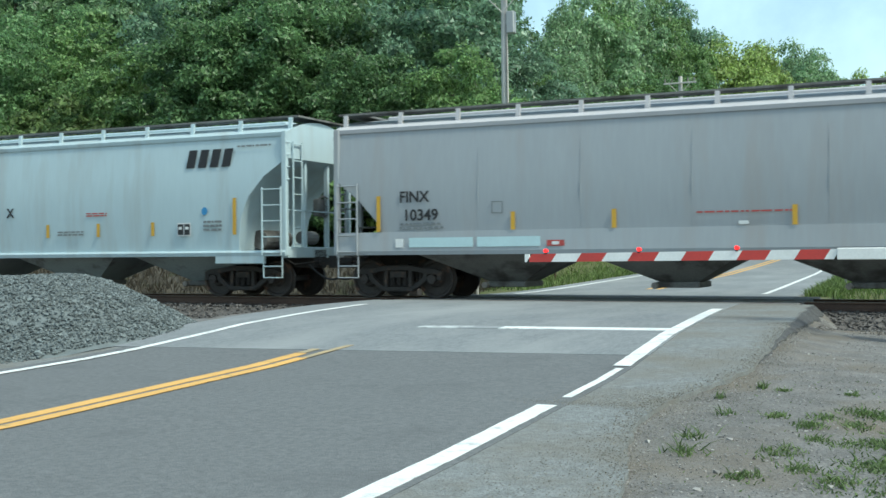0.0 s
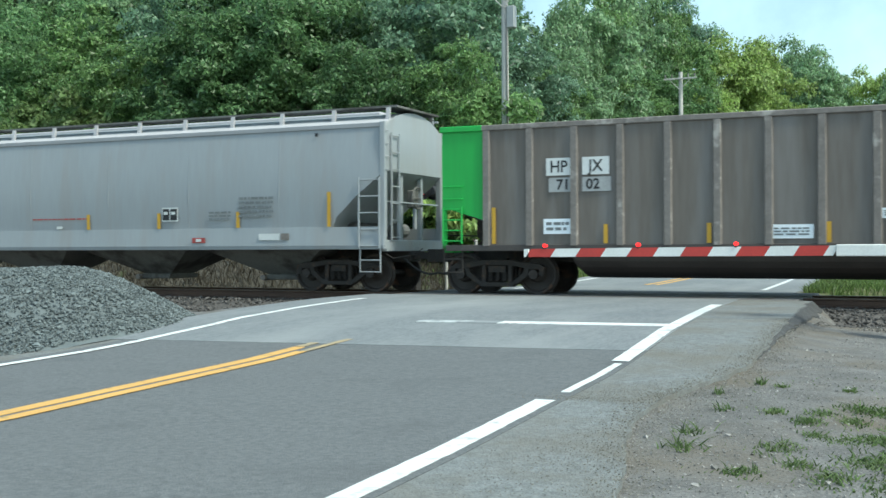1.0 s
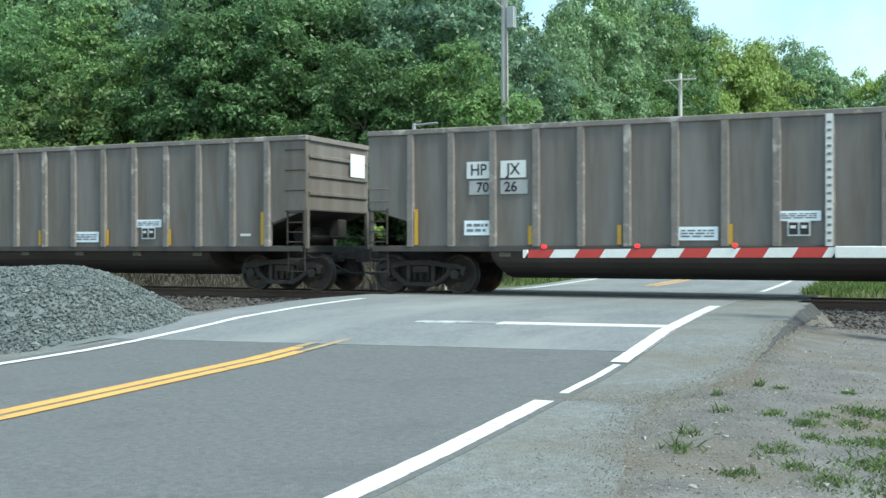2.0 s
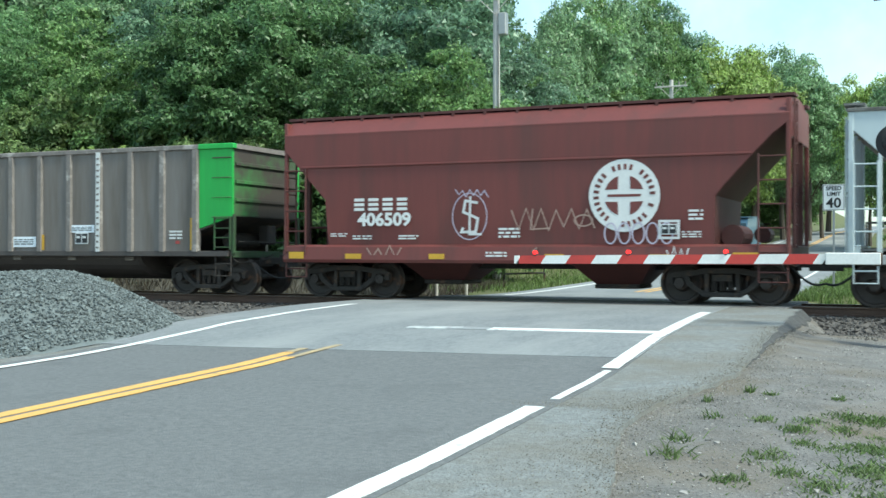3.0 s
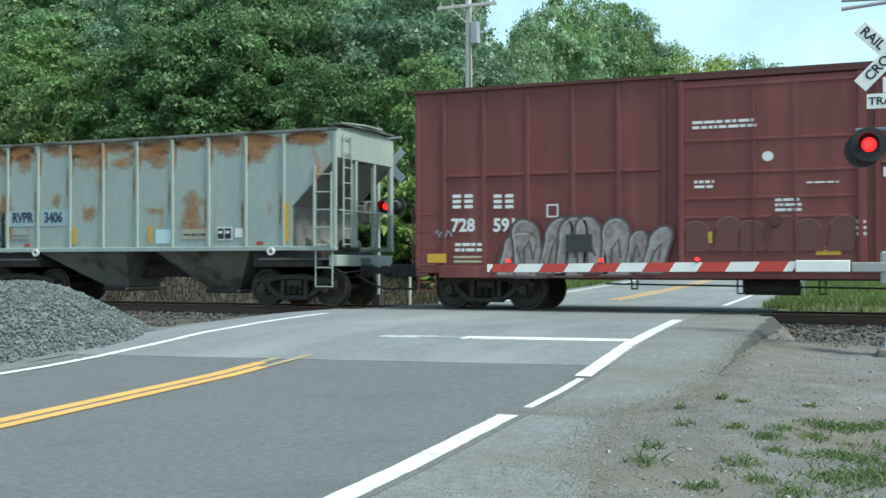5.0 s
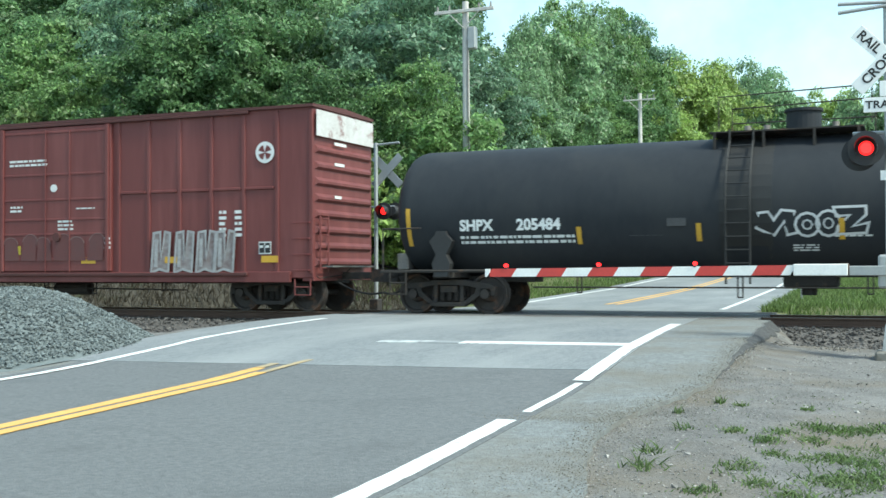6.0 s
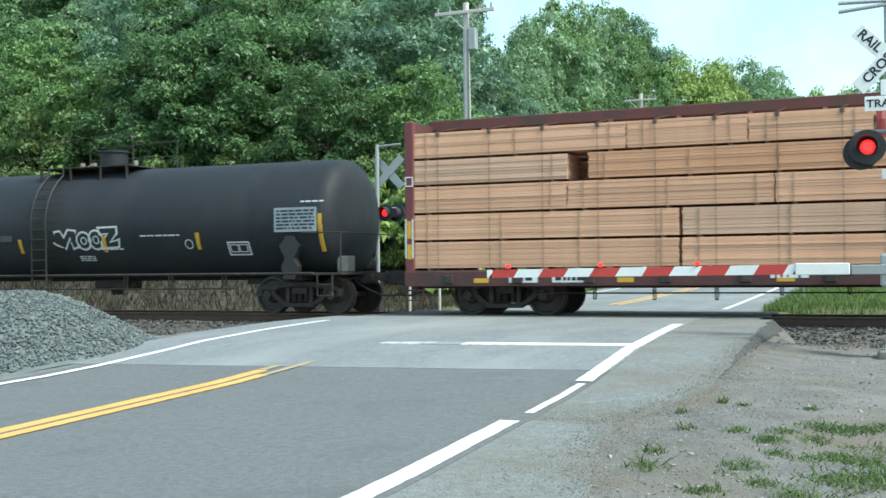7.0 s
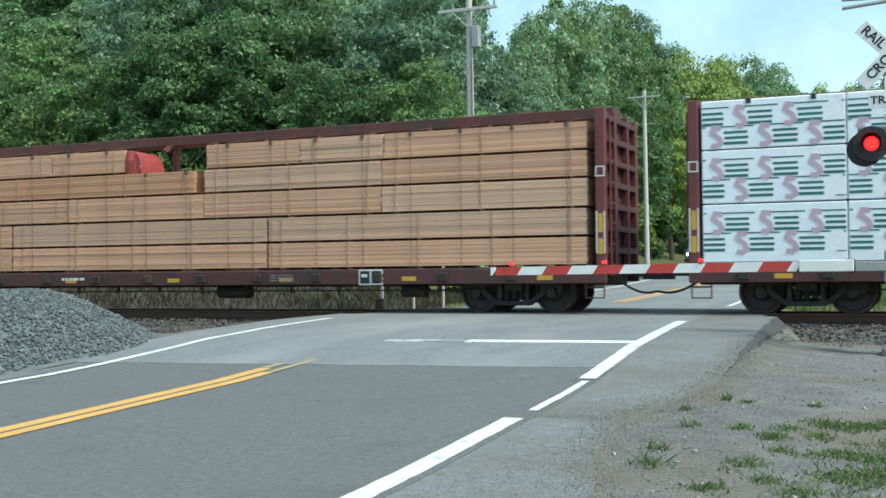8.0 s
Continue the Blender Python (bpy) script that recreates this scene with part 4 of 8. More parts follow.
class Car:
    """A freight car between the stations s0 and s1 of the train; its parts are built in train stations."""

    def __init__(self, label, s0, s1):
        self.s0, self.s1, self.mid = s0, s1, (s0 + s1) / 2
        self.root = thing("freight_car", label, "freight car", pose(self.mid, TRACK_Y, 0), "cars of the train")
        CARS.append((self.root, self.mid))

    def p(self, name, bm, material, label="", parent=None, smooth=False):
        bmesh.ops.translate(bm, vec=(-self.mid, 0, 0), verts=bm.verts)
        return part(name, bm, material, parent or self.root, label, smooth)

    def text(self, words, size, s, y, z, material, bold=0.0, width=1.0, tilt=0.0):
        return text_ob("lettering", words, size, Matrix.Translation((s - self.mid, y, z)) @ Matrix.Rotation(radians(tilt), 4, "X"), material, self.root, bold, width)

    def plate(self, s0, s1, z0, z1, y, material, name="marking", label=""):
        return self.p(name, box(s0, s1, y - 0.006, y, z0, z1), material, label)

    def stencil(self, s0, s1, z0, z1, y, material, rows=3, seed=1):
        """Small writing that cannot be read: rows of plain bars."""
        rn = random.Random(seed)
        bm = bmesh.new()
        h = (z1 - z0) / rows
        for r in range(rows):
            a = s0
            while a < s1 - 0.03:
                b = min(s1, a + rn.uniform(0.05, 0.22))
                add_box(bm, a, b, y - 0.004, y, z1 - (r + 0.75) * h, z1 - (r + 0.2) * h)
                a = b + rn.uniform(0.02, 0.05)
        return tagged(self.p("stencil", bm, material), kind="stuff")

    def consolidated(self, s, z, y, w=0.5, h=0.36):
        self.plate(s - w / 2, s + w / 2, z - h / 2, z + h / 2, y, M_DECAL_W, "stencil_panel", "white-framed black service stencil")
        for a, b in ((-0.44, -0.04), (0.04, 0.44)):
            self.plate(s + w * a, s + w * b, z - h * 0.4, z + h * 0.4, y - 0.008, M_DECAL_K)
            self.plate(s + w * (a + 0.06), s + w * (b - 0.1), z + h * 0.0, z + h * 0.2, y - 0.015, M_DECAL_W)

    def ladder(self, a, b, z0, z1, y, material, rungs, axis="x", r=0.016, uprights=(1, 1)):
        """A ladder of pipe; along x from a to b at y, or along y from a to b at station y."""
        bm = bmesh.new()
        at = (lambda k, z: (k, y, z)) if axis == "x" else (lambda k, z: (y, k, z))
        if not any(uprights):
            bm.free()
            for i in range(rungs):
                z = z0 + 0.06 + (z1 - z0 - 0.12) * i / max(1, rungs - 1)
                back = (lambda k: (k, y + 0.06, z)) if axis == "x" else (lambda k: (y, k, z))
                self.p("grab_iron", pipe([back(a), at(a, z), at(b, z), back(b)], r, 6), material)
            return None
        for k, on in zip((a, b), uprights):
            if on:
                add_cyl(bm, at(k, z0), at(k, z1), r * 1.4, seg=6)
        for i in range(rungs):
            z = z0 + 0.06 + (z1 - z0 - 0.12) * i / max(1, rungs - 1)
            add_cyl(bm, at(a, z), at(b, z), r, seg=6)
        return self.p("ladder", bm, material)

    def step(self, a, b, y, z0, z1, material, bars=2):
        pts = [(a, y, z1), (a, y, z0), (b, y, z0), (b, y, z1)]
        bm = pipe(pts, 0.02)
        for i in range(1, bars):
            z = z0 + (z1 - z0) * i / bars
            add_cyl(bm, (a, y, z), (b, y, z), 0.018, seg=6)
        return self.p("stirrup_step", bm, material)

    def coupler(self, end, pull):
        """end: -1 at the leading end, 1 at the trailing end; pull: the station of the pulling face."""
        s = self.s0 if end < 0 else self.s1
        bm = box(min(s - end * 0.8, pull - end * 0.3), max(s - end * 0.8, pull - end * 0.3), -0.085, 0.085, 0.79, 0.96, 0.01)
        prism([(pull - end * 0.34, -0.12), (pull - end * 0.1, -0.2), (pull + end * 0.08, -0.16), (pull + end * 0.06, -0.05), (pull + end * 0.0, 0.02), (pull + end * 0.1, 0.08), (pull + end * 0.08, 0.2), (pull - end * 0.12, 0.22), (pull - end * 0.34, 0.12)], "z", 0.72, 1.03, bm)
        self.p("coupler", bm, M_TRUCK)
        yy = -0.32 if end > 0 else -0.26
        pts = []
        for i in range(9):
            k = i / 8
            x = s - end * 0.15 + (pull - s + end * 0.15) * k
            pts.append((x, yy + 0.1 * k, 0.8 - 0.42 * math.sin(k * 1.9) + 0.06 * k))
        self.p("air_hose", pipe(pts, 0.028, 6), M_HOSE, "black rubber air hose")
        self.p("cut_lever", pipe([(s - end * 0.1, -1.45, 0.95), (s + end * 0.05, -1.3, 0.82), (s + end * 0.12, -0.2, 0.9), (s + end * 0.25, -0.1, 1.05)], 0.014, 5), M_TRUCK)

    def reflectors(self, stations, z0, z1, y, w=0.1):
        for s in stations:
            self.p("reflector", box(s - w / 2, s + w / 2, y - 0.006, y, z0, z1), M_REFLECT, "yellow reflective strip")


def section_loft(stations, profile):
    """A body whose cross-section is cut off at a lower height that varies: stations of (s, lower z); profile of (half width, z) upwards."""
    zs = [p[1] for p in profile]
    ws = [p[0] for p in profile]
    secs = []
    for s, zb in stations:
        top0 = min(z for z in zs if z > 3.4) - 0.015
        lev = [zb + (max(zb + 0.03, top0) - zb) * k for k in (0, 0.25, 0.5, 0.75, 1.0)]
        near = [(np.interp(z, zs, ws), z) for z in lev] + [(w, z) for w, z in profile if z > 3.4]
        ring = [(s, -w, z) for w, z in near] + [(s, w, z) for w, z in near[::-1]]
        secs.append(ring)
    return loft(secs)


def chute(s_top0, s_top1, s_bot0, s_bot1, z_top, z_bot, w_top=1.35, w_bot=0.45):
    """A hopper bottom: a four-sided funnel."""
    ring = lambda a, b, w, z: [(a, -w, z), (b, -w, z), (b, w, z), (a, w, z)]
    return loft([ring(s_top0, s_top1, w_top, z_top), ring(s_bot0, s_bot1, w_bot, z_bot)])


def ribbon(pts, w, y, bm=None, closed=False):
    """A flat painted stroke through points (s, z) on the side at y, one unbroken strip."""
    pts = [Vector(p) for p in pts]
    n = len(pts)
    secs = []
    for i in range(n):
        a = pts[i - 1] if i or closed else pts[i]
        b = pts[(i + 1) % n] if i < n - 1 or closed else pts[i]
        d1, d2 = (pts[i] - a), (b - pts[i])
        n1 = Vector((-d1.y, d1.x)).normalized() if d1.length > 1e-6 else Vector((0, 0))
        n2 = Vector((-d2.y, d2.x)).normalized() if d2.length > 1e-6 else Vector((0, 0))
        m = n1 + n2
        m = m.normalized() if m.length > 0.2 else n2
        k = min(1.8, 1 / max(0.3, m.dot(n2) if n2.length else m.dot(n1)))
        m = m * w / 2 * k
        p, q = pts[i] + m, pts[i] - m
        secs.append([(p.x, y - 0.004, p.y), (q.x, y - 0.004, q.y), (q.x, y, q.y), (p.x, y, p.y)])
    if closed:
        secs.append(secs[0])
    return loft(secs, caps=not closed, bm=bm)


def oval(cx, cz, rx, rz, n=18, a0=0.0, a1=360.0):
    return [(cx + rx * math.cos(radians(a0 + (a1 - a0) * i / n)), cz + rz * math.sin(radians(a0 + (a1 - a0) * i / n))) for i in range(n + 1)]


def block_mark(car, s0, s1, z0, z1, n, y, material, slant=0.0, gap=0.3, bars=1):
    """A company mark as plain blocks, one to a letter, or as short bars one above the other."""
    w = (s1 - s0) / n
    for i in range(n):
        a, b = s0 + w * (i + gap / 2), s0 + w * (i + 1 - gap / 2)
        h = (z1 - z0) / (bars * 1.6 - 0.6)
        for r in range(bars):
            p = z0 + r * h * 1.6
            k0, k1 = (p - z0) * slant, (p + h - z0) * slant
            car.p("company_mark", prism([(a + k0, p), (b + k0, p), (b + k1, p + h), (a + k1, p + h)], "y", y - 0.006, y), material)


def end_gear(car, end, paint, z_top, posts=True):
    """Platform, brake gear, grab irons and posts on a hopper car's end."""
    s = car.s0 if end < 0 else car.s1
    gear = paint if paint is M_OXIDE_DARK else M_DUSTY
    x = lambda k: s - end * k
    lo, hi = lambda a, b: min(x(a), x(b)), lambda a, b: max(x(a), x(b))
    car.p("end_sill", box(lo(0, 0.22), hi(0, 0.22), -1.5, 1.5, 0.98, 1.25, 0.015), paint)
    car.p("centre_sill", box(lo(0, 2.6), hi(0, 2.6), -0.3, 0.3, 0.72, 1.2, 0.02), M_TRUCK)
    car.p("shear_plate", box(lo(0.2, 2.2), hi(0.2, 2.2), -1.45, 1.45, 1.13, 1.18), M_DUSTY)
    if posts:
        for y in (-0.55, 0.55):
            car.p("end_post", box(lo(0.08, 0.2), hi(0.08, 0.2), y - 0.05, y + 0.05, 1.2, z_top - 0.25, 0.01), paint)
        bm = pipe([(x(0.05), -1.4, 2.15), (x(0.05), 1.4, 2.15)], 0.02)
        car.p("grab_iron", bm, paint)
    if end > 0:
        wheel = lathe_y([(-0.0, 0.24), (-0.02, 0.27), (0.02, 0.29), (0.03, 0.26)], 18)
        for k in range(4):
            a = k * math.pi / 2
            add_cyl(wheel, (0, 0, 0), (math.sin(a) * 0.26, 0, math.cos(a) * 0.26), 0.014, seg=5)
        bmesh.ops.rotate(wheel, matrix=Matrix.Rotation(radians(90), 3, "Z"), verts=wheel.verts)
        bmesh.ops.translate(wheel, vec=(s - 0.1, 0.35, 2.3), verts=wheel.verts)
        car.p("brake_wheel", wheel, gear)
        car.p("brake_housing", box(s - 0.32, s - 0.14, 0.15, 0.5, 2.05, 2.5, 0.03), gear)
        car.p("air_reservoir", cyl((s - 1.25, -0.9, 1.45), (s - 1.25, 0.3, 1.45), 0.24, seg=14), gear)
        car.p("brake_cylinder", cyl((s - 0.85, 0.45, 1.5), (s - 0.85, 1.05, 1.5), 0.18, seg=12), gear)
    else:
        car.p("brake_pipe", pipe([(s + 0.3, -0.9, 1.22), (s + 0.3, -0.9, 1.7), (s + 0.9, -0.5, 1.7), (s + 0.9, 0.5, 1.3)], 0.03, 6), gear)


def round_hopper(label, s0, s1, paint, roof, cut_l, cut_r, trucks, outlets, z_seam, pull0, pull1, under=None, sill=1.56):
    c = Car(label, s0, s1)
    dz = z_seam - 3.97
    prof = [(1.54, 1.2), (1.585, 1.7), (1.615, 2.4), (1.575, 3.2), (1.49, z_seam), (1.3, z_seam + 0.1), (0.9, z_seam + 0.26), (0.45, z_seam + 0.35), (0.02, z_seam + 0.38)]
    st = [(s0 + a, z) for a, z in cut_l] + [(s1 - a, z) for a, z in cut_r[::-1]]
    c.p("body", section_loft(st, prof), paint, smooth=True)
    c.p("roof_seam", loft([[(s, -1.53, z_seam - 0.06), (s, -1.545, z_seam + 0.03), (s, -1.3, z_seam + 0.13), (s, -1.28, z_seam + 0.1), (s, -1.47, z_seam - 0.05)] for s in (s0, s1)]), roof, "faded roof edge")
    for y in (-1, 1):
        c.p("side_sill", loft([[(s, y * 1.5, 1.03), (s, y * 1.62, 1.03), (s, y * 1.64, 1.12), (s, y * 1.62, (1.12 + sill) / 2), (s, y * 1.6, sill), (s, y * 1.5, sill)] for s in (s0 + 0.02, s1 - 0.02)]), paint)
    for s, e in ((s0, 1), (s1, -1)):
        c.p("corner_post", box(min(s, s + e * 0.14), max(s, s + e * 0.14), -1.6, -1.48, 1.03, z_seam + 0.05, 0.015), paint)
        c.p("corner_post", box(min(s, s + e * 0.14), max(s, s + e * 0.14), 1.48, 1.6, 1.03, z_seam + 0.05, 0.015), paint)
        a, b = sorted((s + e * 0.12, s + e * 0.66))
        c.ladder(a, b, 1.05, 2.72, -1.66, paint, 5)
        c.step(a, b, -1.6, 0.5, 1.05, paint)
        c.ladder(-1.35, -0.95, 1.25, z_seam - 0.2, s - e * 0.05, paint, 7, "y")
        for k in range(4):
            c.p("grab_iron", pipe([(s + e * 0.0, -1.56, 2.9 + k * 0.3), (s - e * 0.05, -1.5, 2.9 + k * 0.3)], 0.016), paint)
    n = int((s1 - s0) / 1.47)
    zr = z_seam + 0.42
    for y in (-1, 1):
        c.p("running_board", box(s0 - 0.1, s1 + 0.1, y * 0.95 - 0.22, y * 0.95 + 0.22, zr, zr + 0.045), M_DUSTY, "dark steel roof walk")
        for i in range(n + 1):
            s = s0 + 0.12 + (s1 - s0 - 0.24) * i / n
            c.p("walk_bracket", loft([[(s - 0.05, y * 1.24, z_seam + 0.1), (s + 0.05, y * 1.24, z_seam + 0.1), (s + 0.05, y * 1.18, z_seam + 0.1), (s - 0.05, y * 1.18, z_seam + 0.1)], [(s - 0.05, y * 1.2, zr), (s + 0.05, y * 1.2, zr), (s + 0.05, y * 1.14, zr), (s - 0.05, y * 1.14, zr)]]), roof)
    for s in (s0 + 0.2, s1 - 0.2):
        c.p("crossover_walk", box(s - 0.3, s + 0.3, -0.73, 0.73, zr, zr + 0.045), M_DUSTY)
    c.p("hatch_coaming", box(s0 + 0.8, s1 - 0.8, -0.32, 0.32, z_seam + 0.33, zr + 0.03, 0.03), roof)
    for a, b, lo, hi in outlets:
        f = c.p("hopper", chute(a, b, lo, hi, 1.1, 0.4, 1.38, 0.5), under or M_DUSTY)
        c.p("outlet_gate", box(lo - 0.05, hi + 0.05, -0.62, 0.62, 0.27, 0.4, 0.02), M_DUSTY, parent=f)
        c.p("gate_shaft", cyl((lo - 0.06, -0.75, 0.32), (lo - 0.06, 0.6, 0.32), 0.07, seg=10), M_CREAM, parent=f)
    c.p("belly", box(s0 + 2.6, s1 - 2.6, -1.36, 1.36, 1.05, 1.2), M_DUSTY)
    for e in (-1, 1):
        end_gear(c, e, paint, z_seam)
    for t in trucks:
        add_truck(c, t)
    c.coupler(-1, pull0)
    c.coupler(1, pull1)
    return c


def car_pale_hopper():
    cut = [(0, 3.42), (0.65, 3.0), (1.1, 2.5), (1.32, 2.0), (1.4, 1.5), (1.42, 1.14)]
    outs = [(-32.3 + 4.1 * i, -28.6 + 4.1 * i, -30.9 + 4.1 * i, -30.0 + 4.1 * i) for i in range(4)]
    c = round_hopper("pale blue-grey covered hopper car with curved sides", -34.4, -14.95, M_PALE, M_PALE, cut, cut, (-32.75, -16.62), outs, 4.03, -34.9, -14.3, M_PALE_DARKER, 1.17)
    c.reflectors((-22.55, -20.8, -19.0), 1.57, 1.92, -1.61)
    c.reflectors((-16.45,), 1.57, 2.48, -1.625)
    c.consolidated(-18.0, 1.72, -1.612, 0.42, 0.34)
    block_mark(c, -18.0, -16.55, 3.27, 3.72, 4, -1.585, M_DECAL_K, 0.25)
    c.stencil(-16.4, -15.4, 3.72, 3.8, -1.56, M_DECAL_G, 1, 3)
    c.stencil(-17.4, -16.8, 1.65, 1.95, -1.615, M_DECAL_G, 3, 4)
    c.p("marking", prism(oval(-17.36, 2.17, 0.085, 0.1), "y", -1.625, -1.618), mat("blue_dot", (0.06, 0.3, 0.6), bump=0))
    c.stencil(-21.2, -20.5, 2.1, 2.22, -1.62, M_DECAL_R, 2, 5)
    c.stencil(-22.2, -21.3, 1.6, 1.75, -1.615, M_DECAL_G, 2, 6)
    c.text("X", 0.36, -23.9, -1.624, 2.25, M_DECAL_K, 0.008)
    c.p("roping_bracket", box(-17.05, -15.6, -1.62, -1.5, 0.84, 1.1, 0.02), M_PALE)
    return c


def car_grey_hopper():
    cut_l = [(0, 2.85), (0.7, 2.3), (1.15, 1.8), (1.3, 1.5)]
    cut_r = [(0, 2.87), (0.75, 2.3), (1.3, 1.8), (1.45, 1.5)]
    outs = [(-11.7 + 3.99 * i, -7.95 + 3.99 * i, -10.05 + 3.99 * i, -9.2 + 3.99 * i) for i in range(4)]
    c = round_hopper("weathered grey covered hopper car with curved sides", -13.62, 5.82, M_GREY, M_GREY_ROOF, cut_l, cut_r, (-12.2, 4.25), outs, 3.97, -14.3, 6.55)
    c.text("FINX", 0.36, -11.48, -1.626, 2.35, M_DECAL_K, 0.006, 0.95)
    c.text("10349", 0.36, -11.32, -1.622, 1.93, M_DECAL_K, 0.006, 1.0)
    c.stencil(-11.85, -10.75, 1.6, 1.78, -1.605, M_DECAL_G, 2, 8)
    c.reflectors((-9.05, -6.75, -3.05, -0.72, 1.72), 1.57, 1.97, -1.618)
    c.reflectors((-12.4, 4.33), 1.57, 2.4, -1.628)
    c.consolidated(-0.36, 1.93, -1.622)
    c.plate(3.9, 3.98, 3.74, 3.82, -1.545, M_DECAL_K)
    c.stencil(1.75, 2.75, 1.8, 2.35, -1.625, M_DECAL_G, 5, 9)
    c.stencil(0.85, 1.5, 1.75, 2.0, -1.622, M_DECAL_G, 3, 10)
    c.stencil(-5.0, -3.1, 1.83, 1.89, -1.622, M_DECAL_R, 1, 11)
    c.plate(-4.15, -3.95, 1.6, 1.67, -1.61, M_DECAL_W)
    bm = ribbon([(-9.55, 1.95), (-9.55, 2.2), (-9.3, 2.2), (-9.3, 1.95)], 0.02, -1.622, closed=True)
    c.p("marking", bm, M_DECAL_G)
    for a, b, m in ((-11.6, -10.0, M_TEALPATCH), (-9.9, -8.4, M_TEALPATCH), (2.35, 2.95, M_DECAL_W), (3.0, 3.22, M_CREAM)):
        c.plate(a, b, 1.2 if m is M_TEALPATCH else 1.26, 1.42, -1.645, m, "painted_patch")
    for s in (-8.05, 0.55):
        c.plate(s - 0.2, s + 0.2, 1.2, 1.33, -1.647, M_DECAL_R)
        c.plate(s - 0.08, s + 0.08, 1.23, 1.3, -1.655, M_DECAL_W)
    c.plate(-11.95, -11.75, 1.2, 1.4, -1.645, M_DECAL_W)
    for s in (-9.9, -7.5, -5.1, -2.4, 0.2, 2.9):
        c.p("panel_seam", loft([[(s, -w - 0.004, z), (s + 0.012, -w - 0.004, z), (s + 0.012, -w + 0.02, z), (s, -w + 0.02, z)] for w, z in ((1.575, 1.6), (1.615, 2.4), (1.575, 3.2), (1.495, 3.9))]), M_GREY)
    return c


def gondola(label, s0, s1, green0, green1, number, pull0, pull1, trucks, plates):
    """A high-sided aluminium coal gondola with a round tub below."""
    c = Car(label, s0, s1)
    zt = 3.72
    cut = 1.0
    lower = 1.98
    st = [(s0, lower), (s0 + cut, 1.68), (s0 + cut + 0.01, 1.08), (s1 - cut - 0.01, 1.08), (s1 - cut, 1.68), (s1, lower)]

    def shell(a, b, stations, m, name):
        rows = [q for q in stations if a - 0.001 <= q[0] <= b + 0.001]
        if rows[0][0] > a + 0.001:
            rows.insert(0, (a, float(np.interp(a, [q[0] for q in stations], [q[1] for q in stations]))))
        if rows[-1][0] < b - 0.001:
            rows.append((b, float(np.interp(b, [q[0] for q in stations], [q[1] for q in stations]))))
        rings = [[(s, -1.55, z), (s, -1.57, zt), (s, -1.5, zt), (s, -1.48, z)] for s, z in rows]
        c.p(name, loft(rings), m)
        c.p(name, loft([[(s, -y, z) for s, y, z in r] for r in rings]), m)
    g0, g1 = s0 + (cut if green0 else 0), s1 - (cut if green1 else 0)
    shell(g0, g1, st, M_COAL, "side_wall")
    if green0:
        shell(s0, g0, st, M_GREEN, "side_wall")
    if green1:
        shell(g1, s1, st, M_GREEN, "side_wall")
    for s, e, gr in ((s0, 1, green0), (s1, -1, green1)):
        a, b = sorted((s, s + e * 0.05))
        m = (M_SOOT if e < 0 else M_GREEN) if gr else M_COAL
        c.p("end_wall", box(a, b, -1.5, 1.5, lower, zt, 0.005), m, "sooty end wall" if e < 0 else "")
        for k in range(3):
            z = 2.35 + 0.45 * k
            c.p("end_rib", box(min(s, s - e * 0.05), max(s, s - e * 0.05), -1.45, 1.45, z, z + 0.09, 0.01), m)
        c.p("slope_sheet", loft([[(s, -1.47, lower), (s, 1.47, lower), (s, 1.47, lower + 0.03), (s, -1.47, lower + 0.03)], [(s + e * 2.6, -1.47, 1.05), (s + e * 2.6, 1.47, 1.05), (s + e * 2.6, 1.47, 1.08), (s + e * 2.6, -1.47, 1.08)]]), M_TRUCK)
        m2 = (M_GREEN if e > 0 else M_SOOT_DARK) if gr else M_COAL
        for y in (-1, 1):
            c.p("corner_post", box(a, b + 0.04, y * 1.5 - 0.05, y * 1.5 + 0.05, 1.05, lower + 0.05, 0.01), m2)
        p, q = sorted((s + e * 0.04, s + e * 0.5))
        c.ladder(p, q, 1.15, 1.98, -1.6, m2 if gr else M_TRUCK, 4)
        c.step(p, q, -1.55, 0.5, 1.1, M_TRUCK)
        if e < 0:
            c.ladder(s1 - 0.55, s1 - 0.04, 1.9, 3.5, -1.63, M_TRUCK if not gr else M_SOOT, 4, uprights=(0, 0))
        else:
            c.ladder(s0 + 0.05, s0 + 0.5, 2.1, 2.5, -1.63, m2, 2, uprights=(0, 0))
        c.p("end_sill", box(min(s, s + e * 0.25), max(s, s + e * 0.25), -1.5, 1.5, 0.95, 1.12, 0.015), m2 if gr else M_TRUCK)
        c.p("centre_sill", box(min(s, s + e * 3), max(s, s + e * 3), -0.32, 0.32, 0.72, 1.05, 0.02), M_TRUCK)
        c.p("air_reservoir", cyl((s + e * 0.7, -0.7, 1.4), (s + e * 0.7, 0.5, 1.4), 0.2, seg=12), M_TRUCK)
        c.p("brake_housing", box(min(s + e * 0.1, s + e * 0.4), max(s + e * 0.1, s + e * 0.4), 0.2, 0.6, 1.3, 1.8, 0.03), M_TRUCK)
        c.p("grab_iron", pipe([(s - e * 0.06, -1.35, 1.35), (s - e * 0.06, 1.35, 1.35)], 0.018), M_TRUCK)
    bm = bmesh.new()
    for y in (-1, 1):
        add_box(bm, s0 - 0.03, s1 + 0.03, y * 1.62 if y < 0 else 1.46, -1.46 if y < 0 else 1.62, zt - 0.05, zt + 0.07, 0.015)
    add_box(bm, s0 - 0.06, s0 + 0.1, -1.46, 1.46, zt - 0.05, zt + 0.068)
